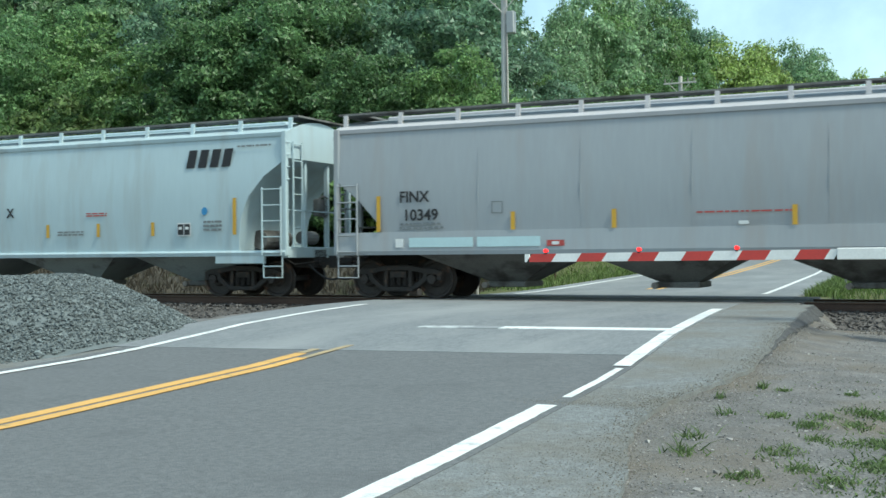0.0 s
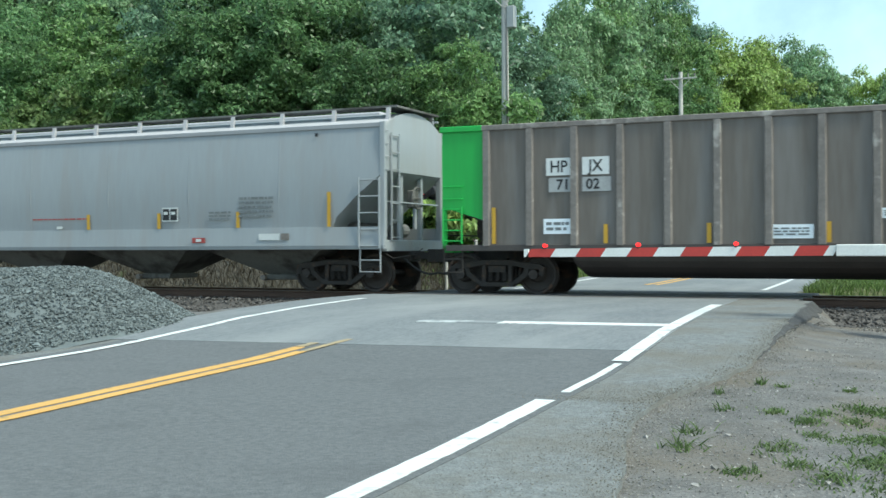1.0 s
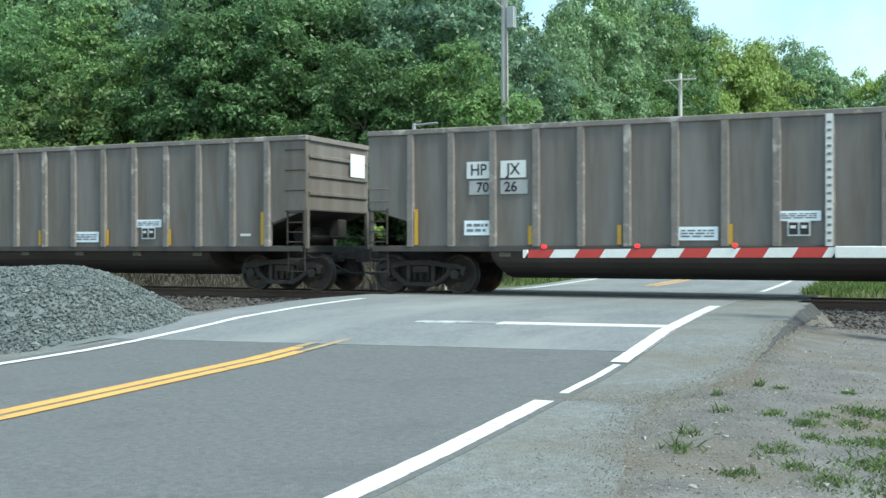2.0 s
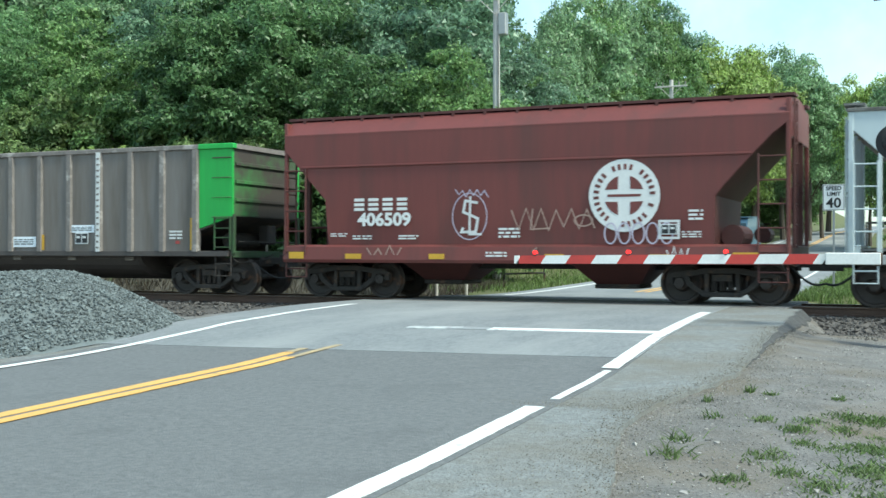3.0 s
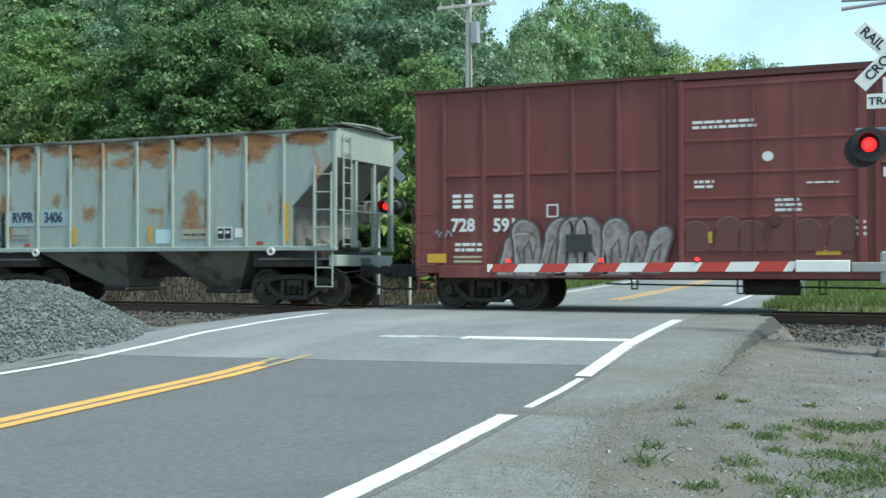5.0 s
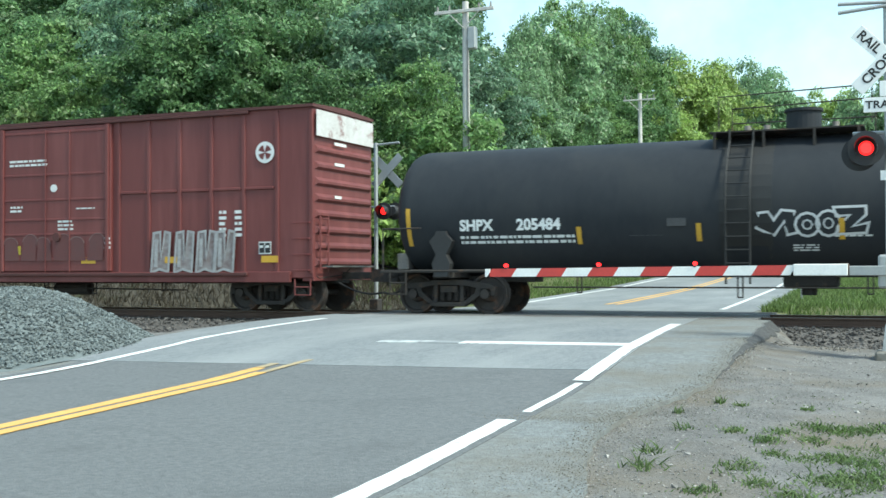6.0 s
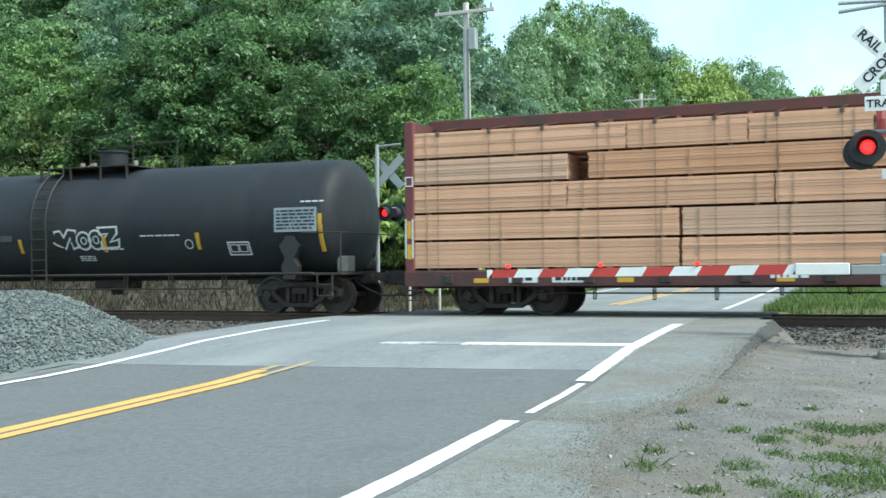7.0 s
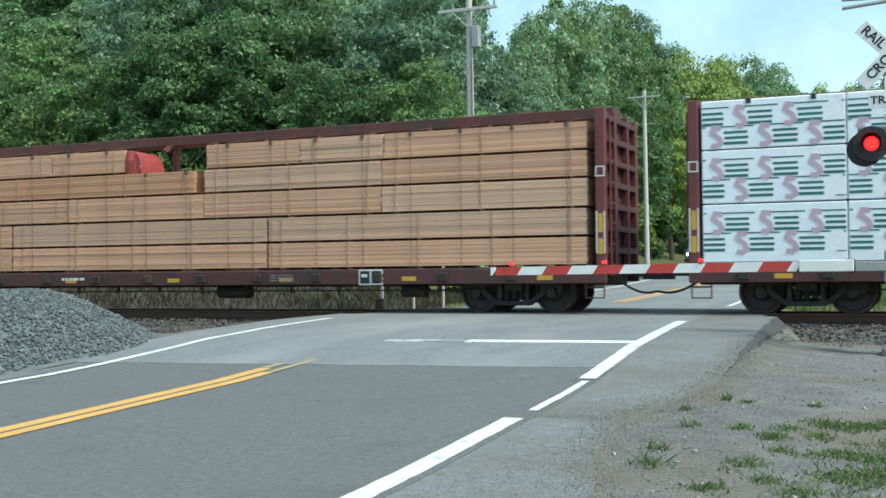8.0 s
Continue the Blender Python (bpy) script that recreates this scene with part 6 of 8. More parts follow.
    c.p("emblem", prism(oval(cs, cz, 0.77, 0.77, 32)[:-1], "y", y - 0.006, y), M_DECAL_W, "round white emblem")
    for k in range(4):
        a0 = 90 * k + 17
        q = oval(cs, cz, 0.43, 0.43, 8, a0, a0 + 56) + [(cs + 0.19 * math.cos(radians(a0 + 28)), cz + 0.19 * math.sin(radians(a0 + 28)))]
        c.p("emblem_quarter", prism(q, "y", y - 0.012, y - 0.006), M_OXIDE)
    bm = bmesh.new()
    for k in range(30):
        if k in (4, 10, 12, 18, 19, 29):
            continue
        a = radians(112 - 12 * k)
        u, v = Vector((math.cos(a), math.sin(a))), Vector((-math.sin(a), math.cos(a)))
        p = Vector((cs, cz)) + u * 0.61
        prism([tuple(p + u * i * 0.075 + v * j * 0.045) for i, j in ((-0.8, -0.7), (0.8, -0.7), (0.8, 0.7), (-0.8, 0.7))], "y", y - 0.012, y - 0.006, bm)
    tagged(c.p("emblem_ring", bm, M_OXIDE), kind="stuff")
    c.p("emblem_bar", box(cs - 0.36, cs + 0.36, y - 0.012, y - 0.006, cz - 0.028, cz + 0.028), M_OXIDE)
    block_mark(c, 41.31, 42.8, 2.06, 2.35, 4, y, M_DECAL_W, bars=3)
    c.text("406509", 0.41, 42.15, y, 1.84, M_DECAL_W, 0.014, 1.12)
    c.stencil(41.3, 41.8, 1.38, 1.5, -1.56, M_DECAL_W, 2, 51)
    c.stencil(42.5, 43.0, 1.38, 1.5, -1.56, M_DECAL_W, 2, 52)
    c.stencil(40.7, 41.15, 1.45, 1.55, -1.56, M_DECAL_W, 2, 53)
    c.stencil(45.0, 45.5, 1.4, 1.65, y, M_DECAL_W, 3, 54)
    c.stencil(49.05, 49.45, 1.4, 1.55, -1.57, M_DECAL_W, 3, 55)
    c.stencil(49.2, 49.5, 1.75, 2.0, y, M_DECAL_W, 3, 56)
    for s, w in ((39.8, 0.4), (41.35, 0.42), (43.5, 0.38), (46.3, 0.42), (48.6, 0.42), (50.35, 0.5)):
        c.p("reflector", box(s - w / 2, s + w / 2, -1.645, -1.632, 0.94, 1.06 if 40 < s < 50 else 1.1), M_REFLECT, "yellow reflective strip")
    # sprayed tags
    zig = lambda a, b, z0, z1, n, w, m, sd: c.p("spray_tag", ribbon([(a + (b - a) * i / n, (z0 if i % 2 else z1) + random.Random(sd + i).uniform(-0.05, 0.05)) for i in range(n + 1)], w, -1.615), m)
    zig(43.95, 44.75, 2.36, 2.5, 9, 0.02, M_SPRAY_L, 5)
    c.p("spray_tag", ribbon(oval(44.3, 1.9, 0.42, 0.52, 26), 0.02, y), M_SPRAY_L)
    c.p("spray_tag", ribbon([(44.5, 2.2), (44.2, 2.25), (44.15, 2.0), (44.5, 1.85), (44.45, 1.55), (44.1, 1.55), (44.15, 1.65)], 0.06, y), M_SPRAY_W)
    c.p("spray_tag", ribbon([(44.32, 2.35), (44.3, 1.5), (44.6, 1.5)], 0.05, y - 0.006), M_SPRAY_W)
    zig(45.3, 47.2, 1.6, 2.05, 11, 0.03, M_SPRAY_T, 8)
    c.p("spray_tag", ribbon([(45.8, 2.05), (45.75, 1.6), (46.2, 1.62)], 0.03, y - 0.006), M_SPRAY_T)
    c.p("spray_tag", ribbon(oval(46.95, 1.78, 0.2, 0.12), 0.03, y - 0.006), M_SPRAY_T)
    for k in range(5):
        c.p("spray_tag", ribbon(oval(47.55 + 0.3 * k, 1.5, 0.13, 0.22, 14), 0.03, y - 0.016), M_SPRAY_L)
    c.p("spray_tag", ribbon([(48.6, 1.4), (48.6, 1.75), (49.0, 1.75), (49.0, 1.4)], 0.05, y - 0.02, closed=True), M_SPRAY_W)
    c.consolidated(48.8, 1.58, y - 0.024, 0.34, 0.22)
    zig(41.7, 42.6, 0.98, 1.2, 6, 0.03, M_SPRAY_T, 11)
    c.p("spray_tag", ribbon([(45.85, 0.98), (45.9, 1.2), (45.8, 1.12)], 0.025, -1.636), M_SPRAY_T)
    zig(48.75, 49.2, 0.93, 1.17, 6, 0.035, M_SPRAY_W, 13)
    c.stencil(44.7, 45.2, 0.98, 1.12, -1.636, M_DECAL_W, 2, 57)
    return c


M_SPRAY_K = mat("dark_spray_paint", (0.07, 0.055, 0.055), (0.1, 0.06, 0.06), 0.65, bump=0)
M_SPRAY_FILL = mat("sprayed_fill", (0.31, 0.29, 0.285), (0.17, 0.12, 0.115), 0.65, scale=2.5, fine=9, bump=0, contrast=1.4)


def car_boxcar():
    s0, s1 = 79.7, 95.16
    c = Car("oxide-red high boxcar with a plug door and sprayed tags", s0, s1)
    z0, z1 = 0.82, 4.92
    c.p("body", box(s0, s1, -1.52, 1.52, z0, z1, 0.02), M_BOXCAR)
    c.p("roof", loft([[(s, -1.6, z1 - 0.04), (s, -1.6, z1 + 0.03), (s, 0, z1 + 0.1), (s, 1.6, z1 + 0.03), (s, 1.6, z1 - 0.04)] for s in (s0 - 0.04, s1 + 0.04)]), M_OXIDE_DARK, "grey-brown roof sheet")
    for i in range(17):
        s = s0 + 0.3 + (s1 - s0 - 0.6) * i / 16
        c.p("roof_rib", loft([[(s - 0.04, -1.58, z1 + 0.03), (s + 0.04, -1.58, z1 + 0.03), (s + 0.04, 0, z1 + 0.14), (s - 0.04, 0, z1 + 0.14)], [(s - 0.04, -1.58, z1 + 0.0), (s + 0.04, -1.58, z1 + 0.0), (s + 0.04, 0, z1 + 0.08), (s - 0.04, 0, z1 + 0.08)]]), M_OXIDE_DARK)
    for y in (-1, 1):
        f = lambda a, b: (y * b, y * a) if y < 0 else (y * a, y * b)
        c.p("side_sill", box(s0 + 0.6, s1 - 0.6, *f(1.5, 1.59), 0.72, 0.98, 0.012), M_BOXCAR)
        for s in [79.75, 80.4, 81.36, 82.38, 83.4, 84.4, 85.36] + [89.5 + (s1 - 0.05 - 89.5) * i / 6 for i in range(7)]:
            c.p("side_post", box(s - 0.05, s + 0.05, *f(1.5, 1.552), z0 + 0.1, z1 - 0.08, 0.012), M_BOXCAR)
        if y < 0:
            ss = [80.4, 81.36, 82.38, 83.4, 84.4, 85.36] + [89.5 + (s1 - 0.05 - 89.5) * i / 6 for i in range(0, 6)]
            for k, s in enumerate(ss[:-1]):
                if k in (5,):
                    continue
                c.p("side_rib", box(s + 0.08, ss[k + 1] - 0.08, -1.56, -1.51, 2.96, 3.03, 0.012), M_BOXCAR)
        # plug door with its rails, bars and crank
        d = c.p("door", box(85.66, 89.3, *f(1.5, 1.6), 1.0, 4.78, 0.02), M_BOXCAR, "ribbed plug door")
        for z in (1.3, 1.94, 2.33, 2.85, 3.51, 4.62):
            c.p("door_rib", box(85.8, 89.2, *f(1.59, 1.615), z, z + 0.06, 0.01), M_BOXCAR, parent=d)
        for s in (85.73, 89.2):
            c.p("door_stile", box(s - 0.05, s + 0.05, *f(1.59, 1.645), 1.0, 4.78, 0.012), M_BOXCAR, parent=d)
        c.p("door_rod", cyl((87.2, y * 1.63, 0.95), (87.2, y * 1.63, 4.7), 0.012, seg=6), M_BOXCAR, parent=d)
        c.p("door_rod", cyl((88.0, y * 1.63, 0.95), (88.0, y * 1.63, 4.7), 0.012, seg=6), M_BOXCAR, parent=d)
        c.p("door_crank", cyl((87.6, y * 1.6, 1.9), (87.6, y * 1.68, 1.9), 0.12, seg=12), M_OXIDE_DARK, parent=d)
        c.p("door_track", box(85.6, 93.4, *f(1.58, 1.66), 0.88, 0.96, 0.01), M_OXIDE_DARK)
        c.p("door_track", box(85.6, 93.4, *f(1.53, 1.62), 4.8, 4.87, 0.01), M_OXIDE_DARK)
    for s, e in ((s0, 1), (s1, -1)):
        for k in range(9):
            z = 1.1 + k * 0.385
            c.p("end_rib", loft([[(s, -1.45, z), (s - e * 0.07, -1.4, z + 0.06), (s - e * 0.07, -1.4, z + 0.12), (s, -1.45, z + 0.2)], [(s, 1.45, z), (s - e * 0.07, 1.4, z + 0.06), (s - e * 0.07, 1.4, z + 0.12), (s, 1.45, z + 0.2)]]), M_BOXCAR)
        c.p("end_sill", box(min(s, s + e * 0.3), max(s, s + e * 0.3), -1.5, 1.5, 0.75, 1.0, 0.012), M_BOXCAR)
        a, b = sorted((s + e * 0.08, s + e * 0.5))
        c.ladder(a, b, 0.95, 2.2, -1.6, M_BOXCAR, 4, uprights=(0, 0))
        c.step(a, b, -1.52, 0.42, 0.8, M_BOXCAR)
        c.ladder(-1.4, -1.0, 1.0, 2.3, s - e * 0.12, M_BOXCAR, 4, "y")
        c.p("end_walk", box(min(s - e * 0.3, s), max(s - e * 0.3, s), -1.1, 1.1, 1.08, 1.12), M_DUSTY)
    c.p("end_panel", box(s1 + 0.075, s1 + 0.085, -1.5, 1.5, 4.2, 4.82), mat("peeling_white", (0.62, 0.62, 0.61), (0.4, 0.38, 0.37), bump=0.05, scale=3, third=(0.16, 0.05, 0.045), third_scale=2.5, third_at=0.62), "white painted top of the end wall")
    for z, w in ((3.55, 0.5), (2.75, 0.35), (4.05, 0.6)):
        c.p("stencil", box(s1 + 0.075, s1 + 0.083, -0.6, -0.6 + w, z, z + 0.07), M_DECAL_W)
    c.p("centre_sill", box(s0, s1, -0.35, 0.35, 0.68, 0.84, 0.02), M_TRUCK)
    for s, dz in ((84.6, 0.5), (86.8, 0.42), (88.4, 0.42), (90.6, 0.5)):
        c.p("brake_rigging", pipe([(s, -1.2, 0.8), (s, -1.2, dz), (s + 0.12, -1.2, dz), (s + 0.12, -1.2, 0.8)], 0.025), M_TRUCK)
    c.p("brake_rod", pipe([(84.0, -1.0, 0.6), (91.2, -1.0, 0.52)], 0.02), M_TRUCK)
    c.p("air_reservoir", cyl((86.9, -0.8, 0.55), (88.0, -0.8, 0.55), 0.17, seg=12), M_TRUCK)
    for t in (81.22, 93.72):
        add_truck(c, t)
    c.coupler(-1, 78.75)
    c.coupler(1, 96.35)
    y = -1.545
    block_mark(c, 80.58, 81.15, 2.27, 2.58, 2, y, M_DECAL_W, bars=3)
    block_mark(c, 81.56, 82.1, 2.25, 2.56, 2, y, M_DECAL_W, bars=3)
    c.text("728", 0.4, 80.87, y, 1.88, M_DECAL_W, 0.012, 0.95)
    c.text("591", 0.4, 81.87, y, 1.87, M_DECAL_W, 0.012, 0.95)
    c.stencil(80.68, 81.4, 1.28, 1.52, y, M_DECAL_W, 2, 61)
    for z in (1.06, 1.16):
        c.plate(80.65, 81.4, z, z + 0.05, y, mat("cream_bar", (0.55, 0.5, 0.33), bump=0))
    for s in (80.25, 82.35, 84.95, 88.6, 91.2, 94.0):
        c.plate(s - 0.23, s + 0.23, 1.06 if s < 81 else 1.2, 1.26 if s < 81 else 1.36, -1.58 if not 85.7 < s < 89.5 else -1.605, M_REFLECT, "reflector", "yellow reflective strip")
    c.stencil(85.97, 87.24, 3.76, 3.97, -1.605, M_DECAL_W, 2, 62)
    c.p("marking", prism(oval(87.46, 3.18, 0.11, 0.1), "y", -1.612, -1.602), M_DECAL_W)
    c.plate(86.0, 86.35, 1.45, 1.68, -1.602, mat("yellow_placard", (0.6, 0.5, 0.06), bump=0), "placard", "yellow door placard")
    c.stencil(87.6, 88.1, 2.05, 2.35, -1.605, M_DECAL_W, 3, 63)
    c.stencil(88.9, 89.3, 1.55, 1.9, -1.605, M_DECAL_W, 3, 64)
    c.stencil(88.2, 88.8, 2.6, 2.66, -1.605, M_DECAL_W, 1, 65)
    c.stencil(86.0, 86.4, 2.55, 2.75, -1.605, M_DECAL_W, 2, 66)
    c.stencil(92.55, 92.75, 1.8, 2.5, y, M_DECAL_W, 5, 67)
    c.stencil(93.0, 93.2, 1.8, 2.5, y, M_DECAL_W, 5, 68)
    c.p("emblem", prism(oval(93.85, 3.85, 0.26, 0.26, 24)[:-1], "y", y - 0.006, y), M_DECAL_W, "small round white emblem")
    for k in range(4):
        a0 = 90 * k + 15
        c.p("emblem_quarter", prism(oval(93.85, 3.85, 0.18, 0.18, 6, a0, a0 + 60) + [(93.85, 3.85)], "y", y - 0.012, y - 0.006), M_BOXCAR)
    c.consolidated(93.85, 1.55, y, 0.34, 0.3)
    # sprayed lettering as outlined blobs
    yy = -1.585
    arch = lambda a, w, z0, h, n=8: [(a, z0), (a + 0.04, z0 + h * 0.6)] + [(a + w * (0.5 - 0.48 * math.cos(math.pi * q / n)), z0 + h * (0.72 + 0.28 * math.sin(math.pi * q / n))) for q in range(n + 1)] + [(a + w - 0.02, z0 + h * 0.5), (a + w, z0)]
    lean = lambda o, z0, k: [(p + k * (q - z0), q) for p, q in o]
    for k, (a, w, z0, h, sh) in enumerate(((81.66, 0.8, 0.76, 0.98, 0.25), (82.12, 0.7, 0.74, 1.28, -0.12), (82.62, 0.62, 0.8, 1.24, 0.2), (83.0, 0.66, 0.76, 1.3, 0.1), (83.55, 0.62, 0.84, 1.22, -0.1), (84.02, 0.66, 0.78, 1.24, 0.02), (84.55, 0.42, 0.92, 0.82, 0.15), (84.85, 0.5, 0.82, 1.0, 0.3))):
        o = lean(arch(a, w, z0, h), z0, sh)
        yk = yy - 0.032 - 0.004 * k
        c.p("spray_fill", prism(o, "y", yk, yk + 0.002), M_SPRAY_FILL, "dull silver sprayed fill")
        c.p("spray_tag", ribbon(o, 0.05, yk, closed=True), M_SPRAY_K, "dark sprayed outline lettering")
        c.p("spray_tag", ribbon(lean([(p * 0.86 + (a + w / 2) * 0.14, q * 0.9 + (z0 + h / 2) * 0.1) for p, q in arch(a, w, z0, h)[:8]], z0, sh), 0.03, yk - 0.0012), M_SPRAY, "pale sprayed highlight")
        c.p("spray_tag", ribbon(lean([(a + w * 0.35, z0 + 0.12), (a + w * 0.38, z0 + h * 0.45), (a + w * (0.6 if k % 2 else 0.45), z0 + h * 0.62), (a + w * 0.66, z0 + h * 0.3)], z0, sh), 0.045, yk - 0.0006), M_SPRAY_K)
    c.p("spray_tag", box(83.28, 83.86, yy - 0.078, yy - 0.07, 1.28, 1.66), mat("dark_grey_patch", (0.05, 0.048, 0.048), bump=0))
    c.p("spray_tag", ribbon([(82.85, 2.05), (82.85, 2.3), (83.08, 2.3), (83.08, 2.05)], 0.035, yy, closed=True), M_SPRAY_W)
    c.p("spray_tag", ribbon([(80.2 + 0.05 * i, 1.72 + 0.08 * math.sin(i * 2.2)) for i in range(9)], 0.025, y), mat("light_blue_spray", (0.35, 0.5, 0.62), bump=0))
    for k, a in enumerate((90.55, 91.25, 91.9, 92.45)):
        o = [(a, 0.95), (a + 0.08, 1.95), (a + 0.28, 1.98), (a + 0.3, 1.3), (a + 0.42, 1.98), (a + 0.58, 1.95), (a + 0.52, 0.98), (a + 0.25, 1.05)]
        c.p("spray_fill", prism(o, "y", yy + 0.004, yy + 0.02), M_SPRAY_FILL, "dull grey sprayed fill")
        c.p("spray_tag", ribbon(o, 0.06, yy - 0.004 * k, closed=True), M_SPRAY, "grey sprayed outline lettering")
        c.p("spray_tag", ribbon([(a + 0.14, 1.1), (a + 0.16, 1.8)], 0.1, yy - 0.004 * k), M_SPRAY)
    # a faded dark tag across the door
    faded, rim = mat("faded_tag", (0.105, 0.05, 0.048), (0.13, 0.04, 0.038), bump=0), mat("faded_tag_rim", (0.2, 0.13, 0.125), (0.15, 0.07, 0.066), bump=0)
    for k in range(6):
        a, w = 85.82 + 0.55 * k, 0.5
        o = lean(arch(a, w, 1.28, 0.62 + 0.08 * (k % 2)), 1.28, 0.12 if k % 2 else -0.08)
        c.p("spray_fill", prism(o, "y", -1.622, -1.617), faded, "faded dark sprayed fill")
        c.p("spray_tag", ribbon(o[2:11], 0.025, -1.6225), rim)
    return c


def car_tank():
    s0, s1 = 97.05, 113.75
    c = Car("black tank car with white stencils and a sprayed tag", s0, s1)
    R, zc = 1.49, 2.32
    secs = []
    prof = [(0.0, 0.02), (0.02, 0.45), (0.07, 0.85), (0.14, 1.12), (0.22, 1.28), (0.32, 1.4), (0.43, R - 0.025), (0.52, R - 0.004), (0.6, R)]
    full = [(s0 + a, r) for a, r in prof] + [(105.85, R + 0.01)] + [(s1 - a, r) for a, r in prof[::-1]]
    for s, r in full:
        secs.append([(s, r * math.cos(a), zc + r * math.sin(a)) for a in [2 * math.pi * i / 44 for i in range(44)]])
    c.p("tank", loft(secs), M_TANK, smooth=True)
    for s in (104.6, 105.55):
        c.p("tank_seam", lathe_ring2(s, zc, R + 0.012, 0.05), M_TANK_DIRTY)
    # dirty manway band, platform, dome, safety rails
    c.p("spill_band", loft([[(s, (R + 0.016) * math.cos(a), zc + (R + 0.016) * math.sin(a)) for a in [math.pi + 0.6 - (math.pi + 1.2) * i / 26 for i in range(27)]] + [(s, (R + 0.002) * math.cos(a), zc + (R + 0.002) * math.sin(a)) for a in [-0.6 + (math.pi + 1.2) * i / 26 for i in range(27)]] for s in (104.58, 105.62)]), M_TANK_DIRTY, "dark spill streak")
    c.p("platform", box(104.3, 107.35, -0.92, 0.92, zc + R + 0.04, zc + R + 0.07), M_TRUCK)
    for s in (104.4, 105.4, 106.4, 107.25):
        c.p("platform_bracket", box(s - 0.025, s + 0.025, -0.92, -0.87, zc + R - 0.3, zc + R + 0.05), M_TRUCK)
    c.p("dome", cyl((106.12, 0, zc + R - 0.05), (106.12, 0, zc + R + 0.5), 0.36, seg=22), M_TANK)
    c.p("dome_lid", cyl((106.12, 0, zc + R + 0.5), (106.12, 0, zc + R + 0.56), 0.4, seg=22), M_TANK)
    for s in (104.95, 105.35, 106.75):
        c.p("valve", cyl((s, 0.1, zc + R), (s, 0.1, zc + R + 0.28), 0.07, seg=10), M_CREAM)
    for y in (-0.95, 0.95):
        bm = pipe([(104.5, y, zc + R + 0.1), (104.5, y, zc + R + 0.78), (107.5, y, zc + R + 0.86)], 0.016)
        pipe([(104.5, y, zc + R + 0.45), (107.5, y, zc + R + 0.45)], 0.014, bm=bm) if y > 0 else None
        add_cyl(bm, (107.5, y, zc + R + 0.1), (107.5, y, zc + R + 0.86), 0.016, seg=6)
        c.p("safety_rail", bm, M_TRUCK)
    bm = bmesh.new()
    for s in (104.72, 105.2):
        pts = [(s, -(R + 0.16) * math.cos(a), zc + (R + 0.16) * math.sin(a)) for a in [-0.2 + 1.15 * i / 6 for i in range(7)]]
        pipe([(s, -1.6, 0.7)] + pts + [(s, -0.95, zc + R + 0.1)], 0.024, 6, bm)
    for k in range(12):
        z = 0.85 + 0.27 * k
        yv = -(R + 0.16) * math.cos(math.asin(max(-1, min(1, (z - zc) / (R + 0.16))))) if z > zc else -1.64
        add_cyl(bm, (104.72, yv, z), (105.2, yv, z), 0.016, seg=6)
    c.p("ladder", bm, M_TANK_DIRTY)
    c.p("stub_sill", box(s0 - 0.2, s0 + 3.2, -0.32, 0.32, 0.72, 1.02, 0.02), M_TRUCK)
    c.p("stub_sill", box(s1 - 3.2, s1 + 0.2, -0.32, 0.32, 0.72, 1.02, 0.02), M_TRUCK)
    c.p("running_rail", pipe([(s0 + 0.6, -1.5, 0.98), (s1 - 0.6, -1.5, 0.98)], 0.035, 6), M_TRUCK)
    for t in (98.42, 112.5):
        for y in (-1, 1):
            c.p("saddle", prism([(t - 0.16, 0.85), (t - 0.22, 1.15), (t - 0.12, 1.35), (t - 0.28, 1.65), (t - 0.14, 1.8), (t - 0.12, 1.88), (t + 0.12, 1.88), (t + 0.14, 1.8), (t + 0.28, 1.65), (t + 0.12, 1.35), (t + 0.22, 1.15), (t + 0.16, 0.85)], "y", min(y * 1.3, y * 1.52), max(y * 1.3, y * 1.52)), mat("saddle_grey", (0.028, 0.029, 0.031), (0.018, 0.018, 0.019), bump=0.1))
        c.p("bolster", box(t - 0.25, t + 0.25, -1.4, 1.4, 0.82, 1.0, 0.02), M_TRUCK)
        add_truck(c, t)
    for s, e in ((s0, 1), (s1, -1)):
        a, b = sorted((s - e * 0.15, s + e * 1.2))
        c.p("end_platform", box(a, b, -1.5, 1.5, 0.94, 1.0, 0.01), M_TRUCK)
        rail = pipe([(s - e * 0.1, -1.45, 1.0), (s - e * 0.1, -1.45, 1.95), (s - e * 0.1, 1.45, 1.95), (s - e * 0.1, 1.45, 1.0)], 0.02)
        pipe([(s - e * 0.1, -1.45, 1.95), (s + e * 0.9, -1.55, 1.95)], 0.018, bm=rail)
        c.p("end_rail", rail, M_TRUCK)
        p, q = sorted((s + e * 0.1, s + e * 0.5))
        c.step(p, q, -1.5, 0.45, 0.98, M_TRUCK)
        c.p("brake_valve", box(min(s, s + e * 0.3), max(s, s + e * 0.3), -0.9, -0.5, 1.0, 1.4, 0.03), M_CREAM)
        c.p("air_reservoir", cyl((s + e * 0.4, 0.3, 1.2), (s + e * 0.4, 1.1, 1.2), 0.18, seg=12), M_TRUCK)
    c.p("bottom_outlet", cyl((106.2, 0, 0.45), (106.2, 0, 0.95), 0.16, seg=12), M_TRUCK)
    c.p("outlet_skid", box(105.7, 106.8, -0.35, 0.35, 0.6, 0.9, 0.05), M_TRUCK)
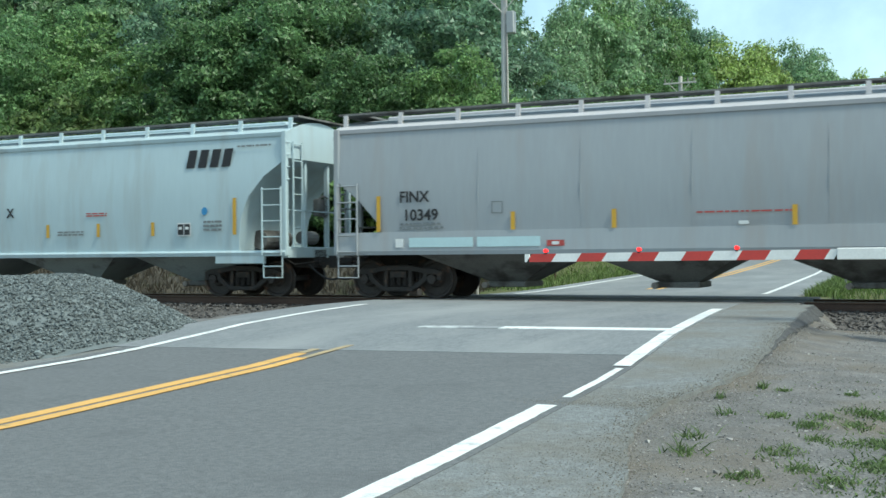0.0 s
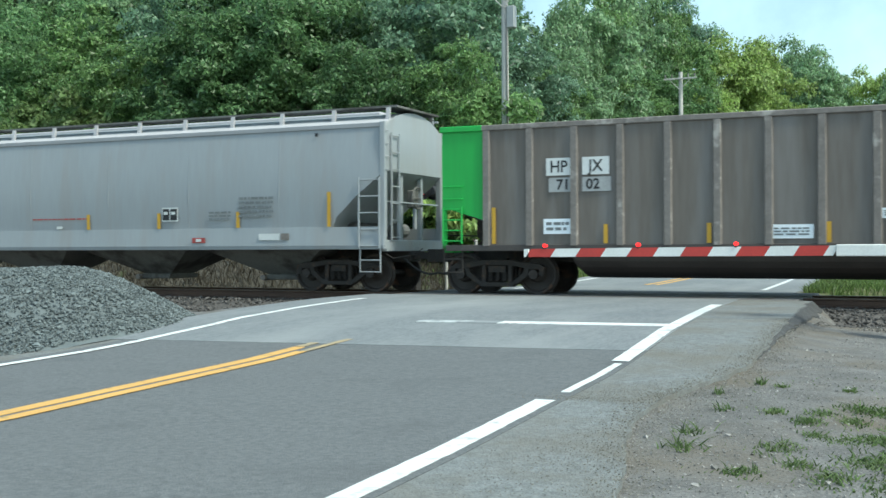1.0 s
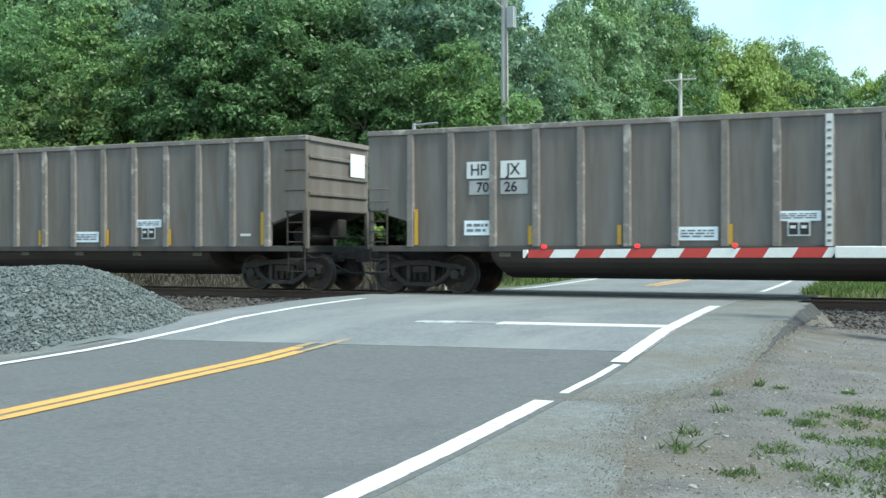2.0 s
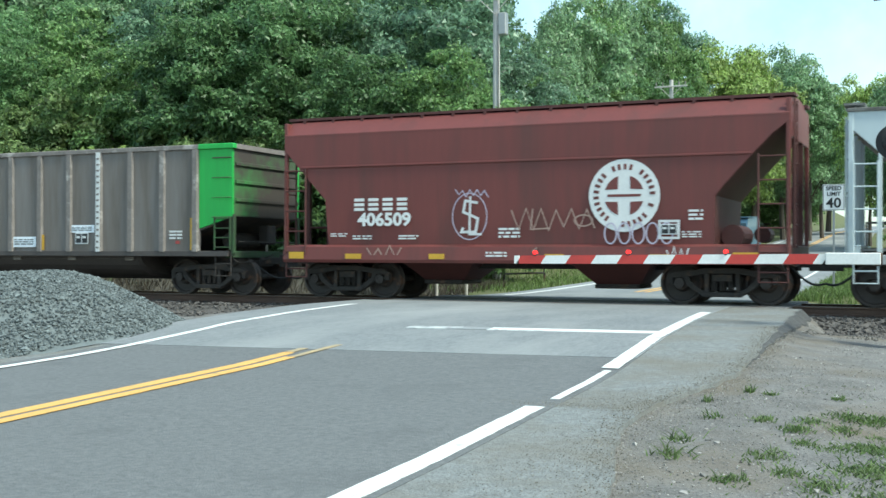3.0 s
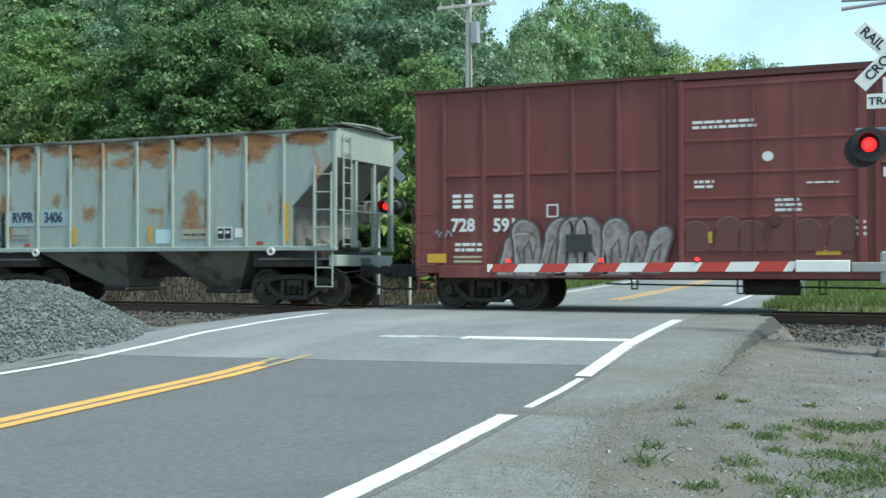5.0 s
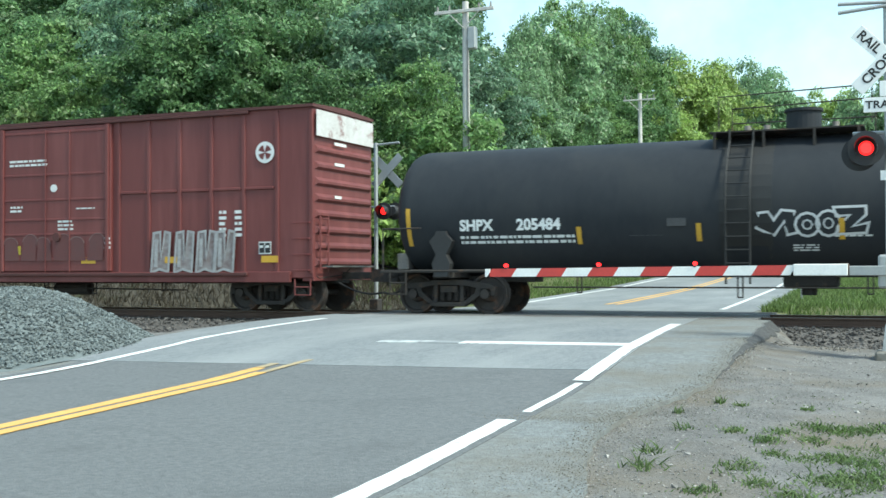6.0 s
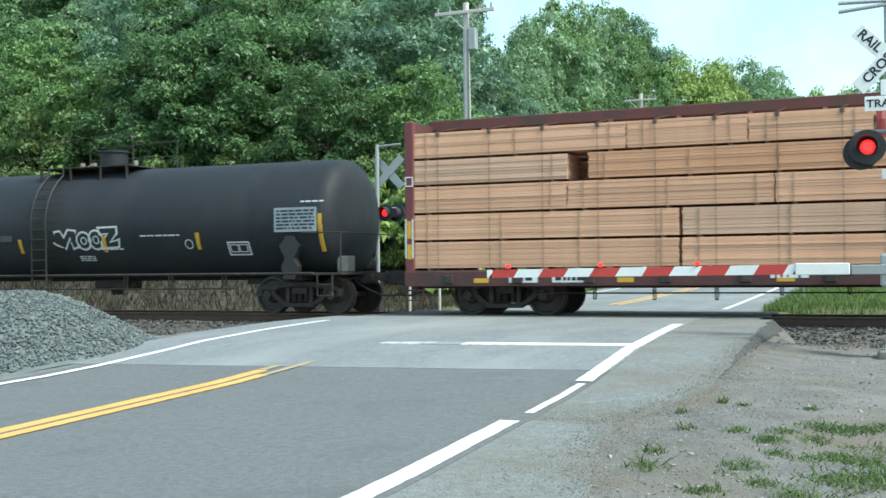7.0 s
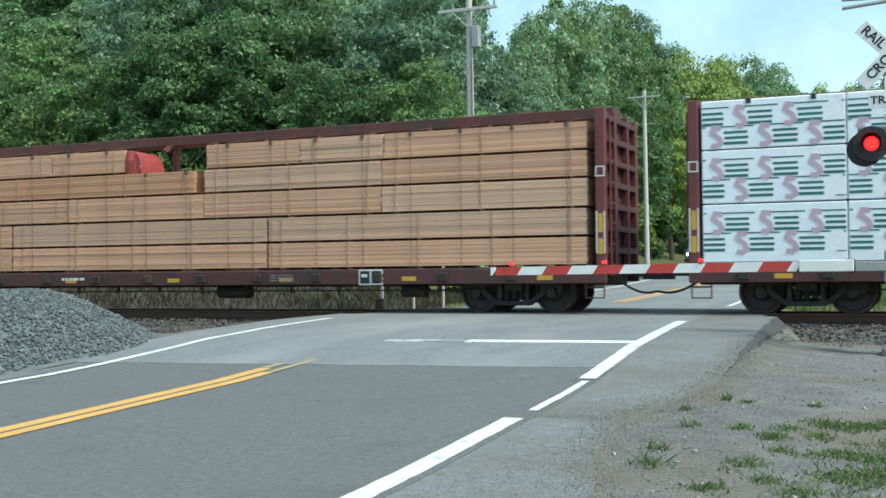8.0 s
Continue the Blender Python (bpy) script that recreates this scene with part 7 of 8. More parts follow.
    for s, dz in ((104.9, 0.42), (107.4, 0.5), (108.8, 0.5), (110.4, 0.55), (101.5, 0.5)):
        c.p("brake_rigging", pipe([(s, -1.2, 0.98), (s, -1.2, dz), (s + 0.1, -1.2, dz), (s + 0.1, -1.2, 0.98)], 0.022), M_TRUCK)
    c.p("brake_rod", pipe([(100.5, -1.2, 0.62), (110.8, -1.2, 0.62)], 0.018), M_TRUCK)
    c.coupler(-1, 96.35)
    c.coupler(1, 114.8)
    # markings follow the curved shell
    sk = lambda z: -math.sqrt(max(0.01, R * R - (z - zc) ** 2)) - 0.012
    c.text("SHPX", 0.34, 99.25, sk(1.98), 1.98, M_DECAL_W, 0.012, 0.95, 6)
    c.text("205484", 0.34, 100.7, sk(1.98), 1.98, M_DECAL_W, 0.012, 0.98, 6)

    def hug(ob, y):
        """Bends a flat marking onto the shell."""
        for v in ob.data.vertices:
            v.co.y += sk(v.co.z) - y
    hug(c.stencil(98.85, 101.5, 1.56, 1.78, -1.0, M_DECAL_W, 2, 71), -1.0)
    for s, z0, z1 in ((97.6, 1.55, 2.4), (101.6, 1.55, 1.92), (104.15, 1.58, 1.95), (109.83, 1.6, 2.02), (113.31, 1.5, 2.4), (106.94, 1.58, 2.0)):
        off = 0 if 98 < s < 113 else 0.02
        bm = loft([[(s - 0.05 + off * 0, sk(z) + off - 0.012, z), (s + 0.05, sk(z) + off - 0.012, z), (s + 0.05, sk(z) + off + 0.01, z), (s - 0.05, sk(z) + off + 0.01, z)] for z in [z0 + (z1 - z0) * i / 5 for i in range(6)]])
        c.p("reflector", bm, M_REFLECT, "yellow reflective strip")
    c.plate(112.08, 113.24, 1.98, 2.56, sk(2.32), mat("grey_spec_panel", (0.36, 0.42, 0.46), bump=0), "stencil_panel", "large grey-blue specification panel")
    c.stencil(112.14, 113.18, 2.02, 2.52, sk(2.32) - 0.007, M_DECAL_K, 6, 72)
    c.stencil(112.8, 113.42, 2.66, 2.73, sk(2.6), M_DECAL_W, 1, 73)
    hug(c.p("stencil_panel", ribbon([(110.68, 1.46), (110.68, 1.76), (111.28, 1.76), (111.28, 1.46)], 0.035, -1.0, closed=True), M_DECAL_W), -1.0)
    for a in (110.74, 111.0):
        hug(c.p("stencil_panel", ribbon([(a, 1.53), (a, 1.7), (a + 0.22, 1.7), (a + 0.22, 1.53)], 0.02, -1.0, closed=True), M_DECAL_W), -1.0)
    hug(c.p("marking", ribbon(oval(109.55, 1.74, 0.11, 0.11), 0.02, -1.0), M_DECAL_W), -1.0)
    hug(c.stencil(108.1, 109.3, 1.94, 2.0, -1.0, M_DECAL_W, 1, 74), -1.0)
    hug(c.stencil(106.0, 106.5, 1.35, 1.5, -1.0, M_DECAL_W, 3, 75), -1.0)
    hug(c.stencil(106.8, 107.5, 1.62, 1.68, -1.0, M_DECAL_W, 1, 76), -1.0)
    c.plate(103.5, 103.9, 1.9, 2.1, sk(2.0), mat("ghost_patch", (0.06, 0.062, 0.066), bump=0))
    c.stencil(102.7, 103.4, 1.65, 1.9, sk(1.7), mat("faint_stencil", (0.06, 0.06, 0.065), bump=0), 1, 77)
    # sprayed tag: four outlined blobs
    for k, (a, w, h, z) in enumerate(((105.4, 0.85, 0.5, 1.93), (106.06, 0.46, 0.46, 1.88), (106.46, 0.46, 0.5, 1.9), (106.84, 0.55, 0.55, 1.95))):
        if k == 0:
            o = [(a - 0.1, z - 0.1), (a - 0.05, z + 0.2), (a + 0.15, z + 0.22), (a + 0.25, z + 0.05), (a + 0.4, z + 0.25), (a + 0.65, z + 0.22), (a + 0.72, z - 0.2), (a + 0.5, z - 0.25), (a + 0.45, z + 0.02), (a + 0.25, z - 0.25), (a + 0.15, z - 0.22)]
        elif k == 3:
            o = [(a - 0.05, z + 0.26), (a + 0.55, z + 0.27), (a + 0.55, z + 0.1), (a + 0.3, z - 0.12), (a + 0.6, z - 0.05), (a + 0.55, z - 0.25), (a, z - 0.27), (a + 0.02, z - 0.12), (a + 0.25, z + 0.1), (a, z + 0.08)]
        else:
            o = oval(a + w / 2, z, w / 2, h / 2, 12)[:-1]
        hug(c.p("spray_tag", ribbon(o, 0.05, -1.0 - 0.003 * k, closed=True), M_SPRAY_W, "white sprayed outline lettering"), -1.0)
        if k in (1, 2):
            hug(c.p("spray_tag", ribbon(oval(a + w / 2, z, w / 5, h / 5, 8)[:-1], 0.03, -1.0, closed=True), M_SPRAY_W), -1.0)
    return c


def lathe_ring2(s, z, r, w):
    bm = bmesh.new()
    n = 40
    rings = [[bm.verts.new((s + dx, q * math.cos(a), z + q * math.sin(a))) for dx, q in ((-w / 2, r - 0.02), (-w / 2, r), (w / 2, r), (w / 2, r - 0.02))] for a in [2 * math.pi * i / n for i in range(n)]]
    for i in range(n):
        a, b = rings[i], rings[(i + 1) % n]
        for j in range(3):
            bm.faces.new((a[j], a[j + 1], b[j + 1], b[j]))
    return bm


# ---- centre-beam cars and their lumber ----


def centrebeam(label, s0, s1, trucks, pull0, pull1):
    c = Car(label, s0, s1)
    zt = 4.42
    c.p("deck", box(s0, s1, -1.5, 1.5, 0.92, 1.02, 0.01), M_DECK)
    for y in (-1, 1):
        a, b = sorted((y * 1.42, y * 1.56))
        c.p("side_sill", box(s0, s1, a, b, 0.66, 1.0, 0.015), M_DECK)
    c.p("centre_sill", box(s0, s1, -0.35, 0.35, 0.6, 0.92, 0.02), M_TRUCK)
    c.p("top_chord", box(s0 + 0.1, s1 - 0.1, -0.34, 0.34, zt - 0.1, zt + 0.15, 0.02), M_DECK, "dark maroon top beam")
    n = int((s1 - s0) / 1.5)
    for i in range(1, n):
        s = s0 + (s1 - s0) * i / n
        c.p("beam_post", box(s - 0.07, s + 0.07, -0.09, 0.09, 1.02, zt - 0.16, 0.01), M_BULK)
        c.p("top_bracket", loft([[(s - 0.05, -0.55, zt - 0.22), (s + 0.05, -0.55, zt - 0.22), (s + 0.05, -0.3, zt - 0.06), (s - 0.05, -0.3, zt - 0.06)], [(s - 0.05, -0.5, zt - 0.28), (s + 0.05, -0.5, zt - 0.28), (s + 0.05, -0.3, zt - 0.2), (s - 0.05, -0.3, zt - 0.2)]]), M_BULK)
        if i % 2:
            s2 = s0 + (s1 - s0) * (i + 1) / n
            c.p("beam_brace", pipe([(s, 0, 1.1), (s2, 0, zt - 0.2)], 0.05, 6), M_BULK)
    for s, e in ((s0, 1), (s1, -1)):
        a, b = sorted((s, s + e * 0.22))
        for y in (-1, 1):
            p, q = sorted((y * 1.5, y * 1.32))
            c.p("bulkhead_post", box(a, b + 0.0, p, q, 0.9, zt, 0.02), M_BULK)
        c.p("bulkhead", box(min(s + e * 0.14, s + e * 0.22), max(s + e * 0.14, s + e * 0.22), -1.32, 1.32, 1.0, zt, 0.01), M_DECK)
        for k in range(7):
            z = 1.3 + k * 0.48
            c.p("bulkhead_rib", box(min(s, s + e * 0.15), max(s, s + e * 0.15), -1.34, 1.34, z, z + 0.13, 0.01), M_DECK)
        for y in (-0.55, 0.55):
            c.p("bulkhead_rib", box(min(s - e * 0.01, s + e * 0.13), max(s - e * 0.01, s + e * 0.13), y - 0.06, y + 0.06, 1.0, zt, 0.01), M_BULK)
        c.ladder(-1.25, -0.85, 1.0, zt - 0.2, s - e * 0.05, M_BULK, 8, "y")
        p, q = sorted((s + e * 0.05, s + e * 0.45))
        c.step(p, q, -1.5, 0.35, 0.8, M_DECK)
        for z0, z1 in ((1.28, 1.62), (1.75, 2.15)):
            c.p("reflector", box(s + e * 0.11 - 0.05, s + e * 0.11 + 0.05, -1.508, -1.5, z0, z1), M_REFLECT, "yellow reflective strip")
        for k in (-0.085, 0.085):
            c.p("marking", box(s + e * 0.11 + k - 0.014, s + e * 0.11 + k + 0.014, -1.508, -1.5, 1.3, 2.2), M_DECAL_W)
        c.p("number_plate", ribbon([(s + e * 0.11 - 0.09, 2.95), (s + e * 0.11 - 0.09, 3.15), (s + e * 0.11 + 0.09, 3.15), (s + e * 0.11 + 0.09, 2.95)], 0.025, -1.502, closed=True), M_DECAL_W)
    for i in range(int((s1 - s0) / 1.62)):
        s = s0 + 1.1 + 1.62 * i
        c.p("winch", box(s - 0.12, s + 0.12, -1.62, -1.55, 0.72, 0.92, 0.02), M_TRUCK)
        if i % 2 == 0:
            c.p("reflector", box(s + 0.6, s + 0.95, -1.566, -1.56, 0.74, 0.84), M_REFLECT, "yellow reflective strip")
    rn = random.Random(int(s0))
    for i in range(int((s1 - s0) / 1.3)):
        s = s0 + 3 + 1.3 * i
        if s > s1 - 3:
            break
        d = rn.uniform(0.35, 0.5)
        c.p("brake_rigging", pipe([(s, -1.1, 0.66), (s, -1.1, d), (s + 0.05, -1.1, d), (s + 0.05, -1.1, 0.66)], 0.02), M_TRUCK)
    m = (s0 + s1) / 2
    c.p("brake_rod", pipe([(s0 + 3, -1.1, 0.5), (s1 - 3, -1.1, 0.52)], 0.018), M_TRUCK)
    c.p("air_reservoir", cyl((m + 1.2, -0.9, 0.5), (m + 2.1, -0.9, 0.5), 0.17, seg=12), M_TRUCK)
    c.p("brake_cylinder", cyl((m + 6.3, -0.9, 0.5), (m + 6.9, -0.9, 0.5), 0.15, seg=12), M_TRUCK)
    for t in trucks:
        add_truck(c, t)
    c.coupler(-1, pull0)
    c.coupler(1, pull1)
    return c


def lumber_bundle(s0, s1, z0, z1, far, m, label, notch=True):
    """A banded stack of sawn boards, layer on layer."""
    y0, y1 = (0.36, 1.46) if far else (-1.46, -0.36)
    t = thing("lumber_bundle", label, "lumber", pose((s0 + s1) / 2, TRACK_Y, z0), "lumber bundles on the car")
    CARS.append((t, (s0 + s1) / 2))
    h = (s1 - s0) / 2 - (0.035 if z0 < 2.2 else 0.014)
    n = max(6, round((z1 - z0 - 0.055) / 0.06))
    dz = (z1 - z0 - 0.055) / n
    first = None
    for i in range(n):
        if first is None:
            o = first = part("board_layer", box(-h, h, y0 + 0.01, y1 - 0.01, 0.001, dz - 0.0015, 0.003), m, t)
        else:
            o = new("board_layer", first.data)
            o.parent = t
        o.matrix_basis = pose(random.uniform(-0.012, 0.012), random.uniform(-0.009, 0.007), 0.055 + i * dz)
    k = max(2, round((s1 - s0) / 1.6))
    for i in range(k):
        x = -h + 0.35 + (2 * h - 0.7) * i / (k - 1)
        part("spacer", box(x - 0.05, x + 0.05, y0 + 0.14, y1 - 0.14, 0.0, 0.054), M_STRAP, t)
        part("strap", box(x - 0.006, x + 0.006, y0 - 0.01, y1 + 0.01, 0.03, z1 - z0 + 0.003), M_STRAP, t)
    return t


def car_lumber():
    s0, s1 = 115.54, 138.2
    c = centrebeam("maroon centre-beam flatcar loaded with banded lumber", s0, s1, (117.78, 135.95), 114.8, 139.0)
    rows = [1.02, 1.66, 2.28, 2.92, 3.52, 4.14]
    plan = [[115.7, 121.79, 129.81, 137.8], [115.7, 121.8, 129.82, 137.8], [115.7, 119.37, 123.7, 127.97, 132.88, 137.8], [115.7, 119.4, None, 119.84, 127.73, None, 127.99, 132.9, 137.8], [115.7, 120.68, 123.19, 125.59, None, 128.06, 130.73, 132.95, 137.8]]
    tones = [M_WOOD, M_WOOD, M_WOOD_PALE, M_WOOD, M_WOOD_RED]
    for r, cuts in enumerate(plan):
        for a, b in zip(cuts, cuts[1:]):
            if a is None or b is None:
                continue
            m = M_WOOD_RED if r == 3 and 119.8 < a < 127 else tones[(r + int(a)) % 4]
            lab = "banded stack of reddish sawn lumber boards" if m is M_WOOD_RED else "banded stack of pale sawn lumber boards"
            lumber_bundle(a, b, rows[r], rows[r + 1], False, m, lab)
    for r in range(5):
        for a, b in ((115.8, 123.1), (123.1, 130.4), (130.4, 137.8)):
            if r == 4 and a != 115.8:
                continue
            lumber_bundle(a, b, rows[r], rows[r + 1], True, M_WOOD, "banded stack of pale sawn lumber boards")
    t = thing("red_cover", "crumpled red plastic cover hanging over the end of a bundle", "plastic cover", pose(125.83, TRACK_Y, 3.52))
    CARS.append((t, 125.83))
    part("sheet", loft([[(x, -1.45, 0.0), (x, -1.46 + 0.04 * math.sin(x * 14), h * 0.6), (x, -1.42 + 0.03 * math.cos(x * 20), h), (x, -0.5, h - 0.02), (x, -0.45, 0.0)] for x, h in ((-0.215, 0.6), (-0.1, 0.61), (0.02, 0.57), (0.1, 0.52), (0.2, 0.36), (0.26, 0.2))]), mat("red_plastic", (0.35, 0.05, 0.04), (0.25, 0.04, 0.035), 0.5, bump=0.3, bump_scale=10), t)
    # tie-down cables from the top beam over the load to the winches, with dark corner guards
    for i in range(18):
        x = 116.35 + 1.235 * i
        top = rows[5] if not 126.2 < x < 127.9 else rows[4]
        if 125.6 < x < 126.2:
            continue
        c.p("tie_down", pipe([(x + 0.06, -0.36, 4.36), (x, -1.475, top + 0.012), (x, -1.482, 1.1), (x, -1.58, 0.9)], 0.006, 5), M_CABLE)
        c.p("corner_guard", box(x - 0.04, x + 0.04, -1.474, -1.38, top + 0.001, top + 0.012), M_CABLE)
        c.p("corner_guard", box(x - 0.04, x + 0.04, -1.474, -1.462, top - 0.09, top + 0.0), M_CABLE)
    c.consolidated(132.65, 0.83, -1.565, 0.62, 0.36)
    c.plate(118.06, 118.72, 0.74, 0.9, -1.565, M_DECAL_W, "number_panel")
    c.plate(119.05, 119.92, 0.74, 0.9, -1.565, M_DECAL_W, "number_panel")
    c.stencil(118.15, 118.6, 0.75, 0.89, -1.573, M_DECAL_K, 1, 82)
    c.stencil(119.12, 119.85, 0.75, 0.89, -1.573, M_DECAL_K, 1, 83)
    c.stencil(129.95, 130.6, 0.74, 0.92, -1.565, M_DECAL_G, 3, 84)
    c.stencil(123.6, 124.4, 0.78, 0.9, -1.565, M_DECAL_W, 1, 85)
    return c


def swirl(cs, cz, k, y, bm):
    ribbon([(cs + 0.07 * k, cz + 0.13 * k), (cs - 0.04 * k, cz + 0.14 * k), (cs - 0.07 * k, cz + 0.06 * k), (cs + 0.04 * k, cz - 0.03 * k), (cs + 0.07 * k, cz - 0.1 * k), (cs + 0.0 * k, cz - 0.16 * k), (cs - 0.08 * k, cz - 0.14 * k)], 0.078 * k, y, bm)


def car_wrapped_lumber():
    s0, s1 = 139.95, 162.6
    c = centrebeam("maroon centre-beam flatcar loaded with wrapped lumber", s0, s1, (142.2, 160.35), 139.0, 163.3)
    rows = [1.05, 2.26, 3.37, 4.39]
    rn = random.Random(5)
    cuts = [140.22, 143.05, 148.0, 152.9, 157.8, 162.3]
    for r in range(3):
        for a, b in zip(cuts, cuts[1:]):
            for far in (False, True):
                y0, y1 = (0.36, 1.46) if far else (-1.46, -0.36)
                t = thing("wrapped_lumber", "lumber bundle in white wrap printed with green bars and pink swirls", "lumber", pose((a + b) / 2, TRACK_Y, rows[r]), "wrapped bundles on the car")
                CARS.append((t, (a + b) / 2))
                h = (b - a) / 2 - 0.01
                z = rows[r + 1] - rows[r]
                part("skid", box(-h + 0.3, h - 0.3, y0 + 0.15, y1 - 0.15, 0, 0.02), M_STRAP, t)
                w = part("wrap", box(-h, h, y0, y1, 0.018, z - 0.008, 0.02), M_WRAP, t)
                if far:
                    continue
                y = y0 - 0.001
                green, pink = bmesh.new(), bmesh.new()
                for line in range(2):
                    cz = (0.835, 0.425)[line] if r == 0 else (0.72, 0.31)[line] if r == 1 else (0.675, 0.28)[line]
                    x = -h - 1.62 + (0.0 if (line + (r == 2)) % 2 == 0 else 0.48)
                    while x < h:
                        if -h + 0.15 < x < h - 0.15:
                            swirl(x, cz, 1.3, y - 0.004, pink)
                        for z0, tall, a, b in ((0.19, 0.028, 0.02, 0.74), (0.07, 0.05, 0.14, 0.62), (-0.04, 0.055, 0.16, 0.63), (-0.15, 0.06, 0.14, 0.62), (-0.2, 0.02, -0.12, 0.1)):
                            x0, x1 = max(x + a, -h + 0.02), min(x + b, h - 0.02)
                            if x1 > x0 + 0.04:
                                add_box(green, x0, x1, y - 0.003, y, cz + z0 - tall / 2, cz + z0 + tall / 2)
                        x += 0.965
                tagged(part("print", green, M_WRAP_GREEN, w, "green printed bars"), kind="stuff")
                tagged(part("print", pink, M_WRAP_PINK, w, "faded pink printed swirls"), kind="stuff")
                for x in (-h + 0.95, h - 0.6):
                    if r == 2:
                        part("corner_guard", box(x - 0.05, x + 0.05, y0 - 0.012, y0 + 0.1, z - 0.1, z + 0.0), M_DECAL_K, w)
    return c


def make_train():
    car_pale_hopper()
    car_grey_hopper()
    car_coal_gondola_first()
    car_coal_gondola_second()
    car_red_hopper()
    car_white_hopper()
    car_teal_hopper()
    car_boxcar()
    car_tank()
    car_lumber()
    car_wrapped_lumber()

# ---- crossing signals, poles, signs and the waiting van ----


def crossbuck(t, z, y, lettered=True):
    for a, words in ((-45, ("RAIL", "ROAD")), (45, ("CROSSING",))):
        m = Matrix.Translation((0, y, z)) @ Matrix.Rotation(radians(-a), 4, "Y")
        bm = box(-0.61, 0.61, -0.012 - (0.012 if a > 0 else 0), -(0.012 if a > 0 else 0), -0.115, 0.115, 0.004)
        bmesh.ops.transform(bm, matrix=m, verts=bm.verts)
        b = part("crossbuck_blade", bm, M_SIGN, t, "white reflective blade")
        if lettered:
            yy = -0.014 - (0.012 if a > 0 else 0)
            if len(words) == 2:
                for w, x in zip(words, (-0.36, 0.36)):
                    text_ob("lettering", w, 0.195, m @ Matrix.Translation((x, yy, 0)), M_INK, b, 0.004)
            else:
                text_ob("lettering", words[0], 0.195, m @ Matrix.Translation((0, yy, 0)), M_INK, b, 0.004)


def flasher(t, x, z, y, face, lit):
    """A red crossing light: round black backboard, hood and lens; face is -1 toward the road user on this side."""
    d = lambda a: y + face * a
    b = part("backboard", cyl((x, d(0.0), z), (x, d(0.012), z), 0.255, seg=28), M_BLACK, t, "round black backboard")
    part("lamp_housing", cyl((x, d(-0.18), z), (x, d(0.0), z), 0.13, 0.17, 16), M_BLACK, b)
    bm = bmesh.new()
    n = 14
    rings = []
    for k in range(n + 1):
        a = radians(-40 + 260 * k / n)
        cx, cz = math.cos(a), math.sin(a)
        rings.append([bm.verts.new(p) for p in ((x + cx * 0.165, d(0.01), z + cz * 0.165), (x + cx * 0.16, d(0.3 if cz > -0.1 else 0.15), z + cz * 0.16), (x + cx * 0.15, d(0.3 if cz > -0.1 else 0.15), z + cz * 0.15), (x + cx * 0.155, d(0.01), z + cz * 0.155))])
    for p, q in zip(rings, rings[1:]):
        for j in range(4):
            bm.faces.new((p[j], p[(j + 1) % 4], q[(j + 1) % 4], q[j]))
    part("hood", bm, M_BLACK, b)
    part("lens", cyl((x, d(0.012), z), (x, d(0.045), z), 0.105, 0.08, 20), M_LAMP_ON if lit else M_LAMP_DIM, b, "lit red lens" if lit else "dark red lens")


GATE = (-0.42, 17.6)


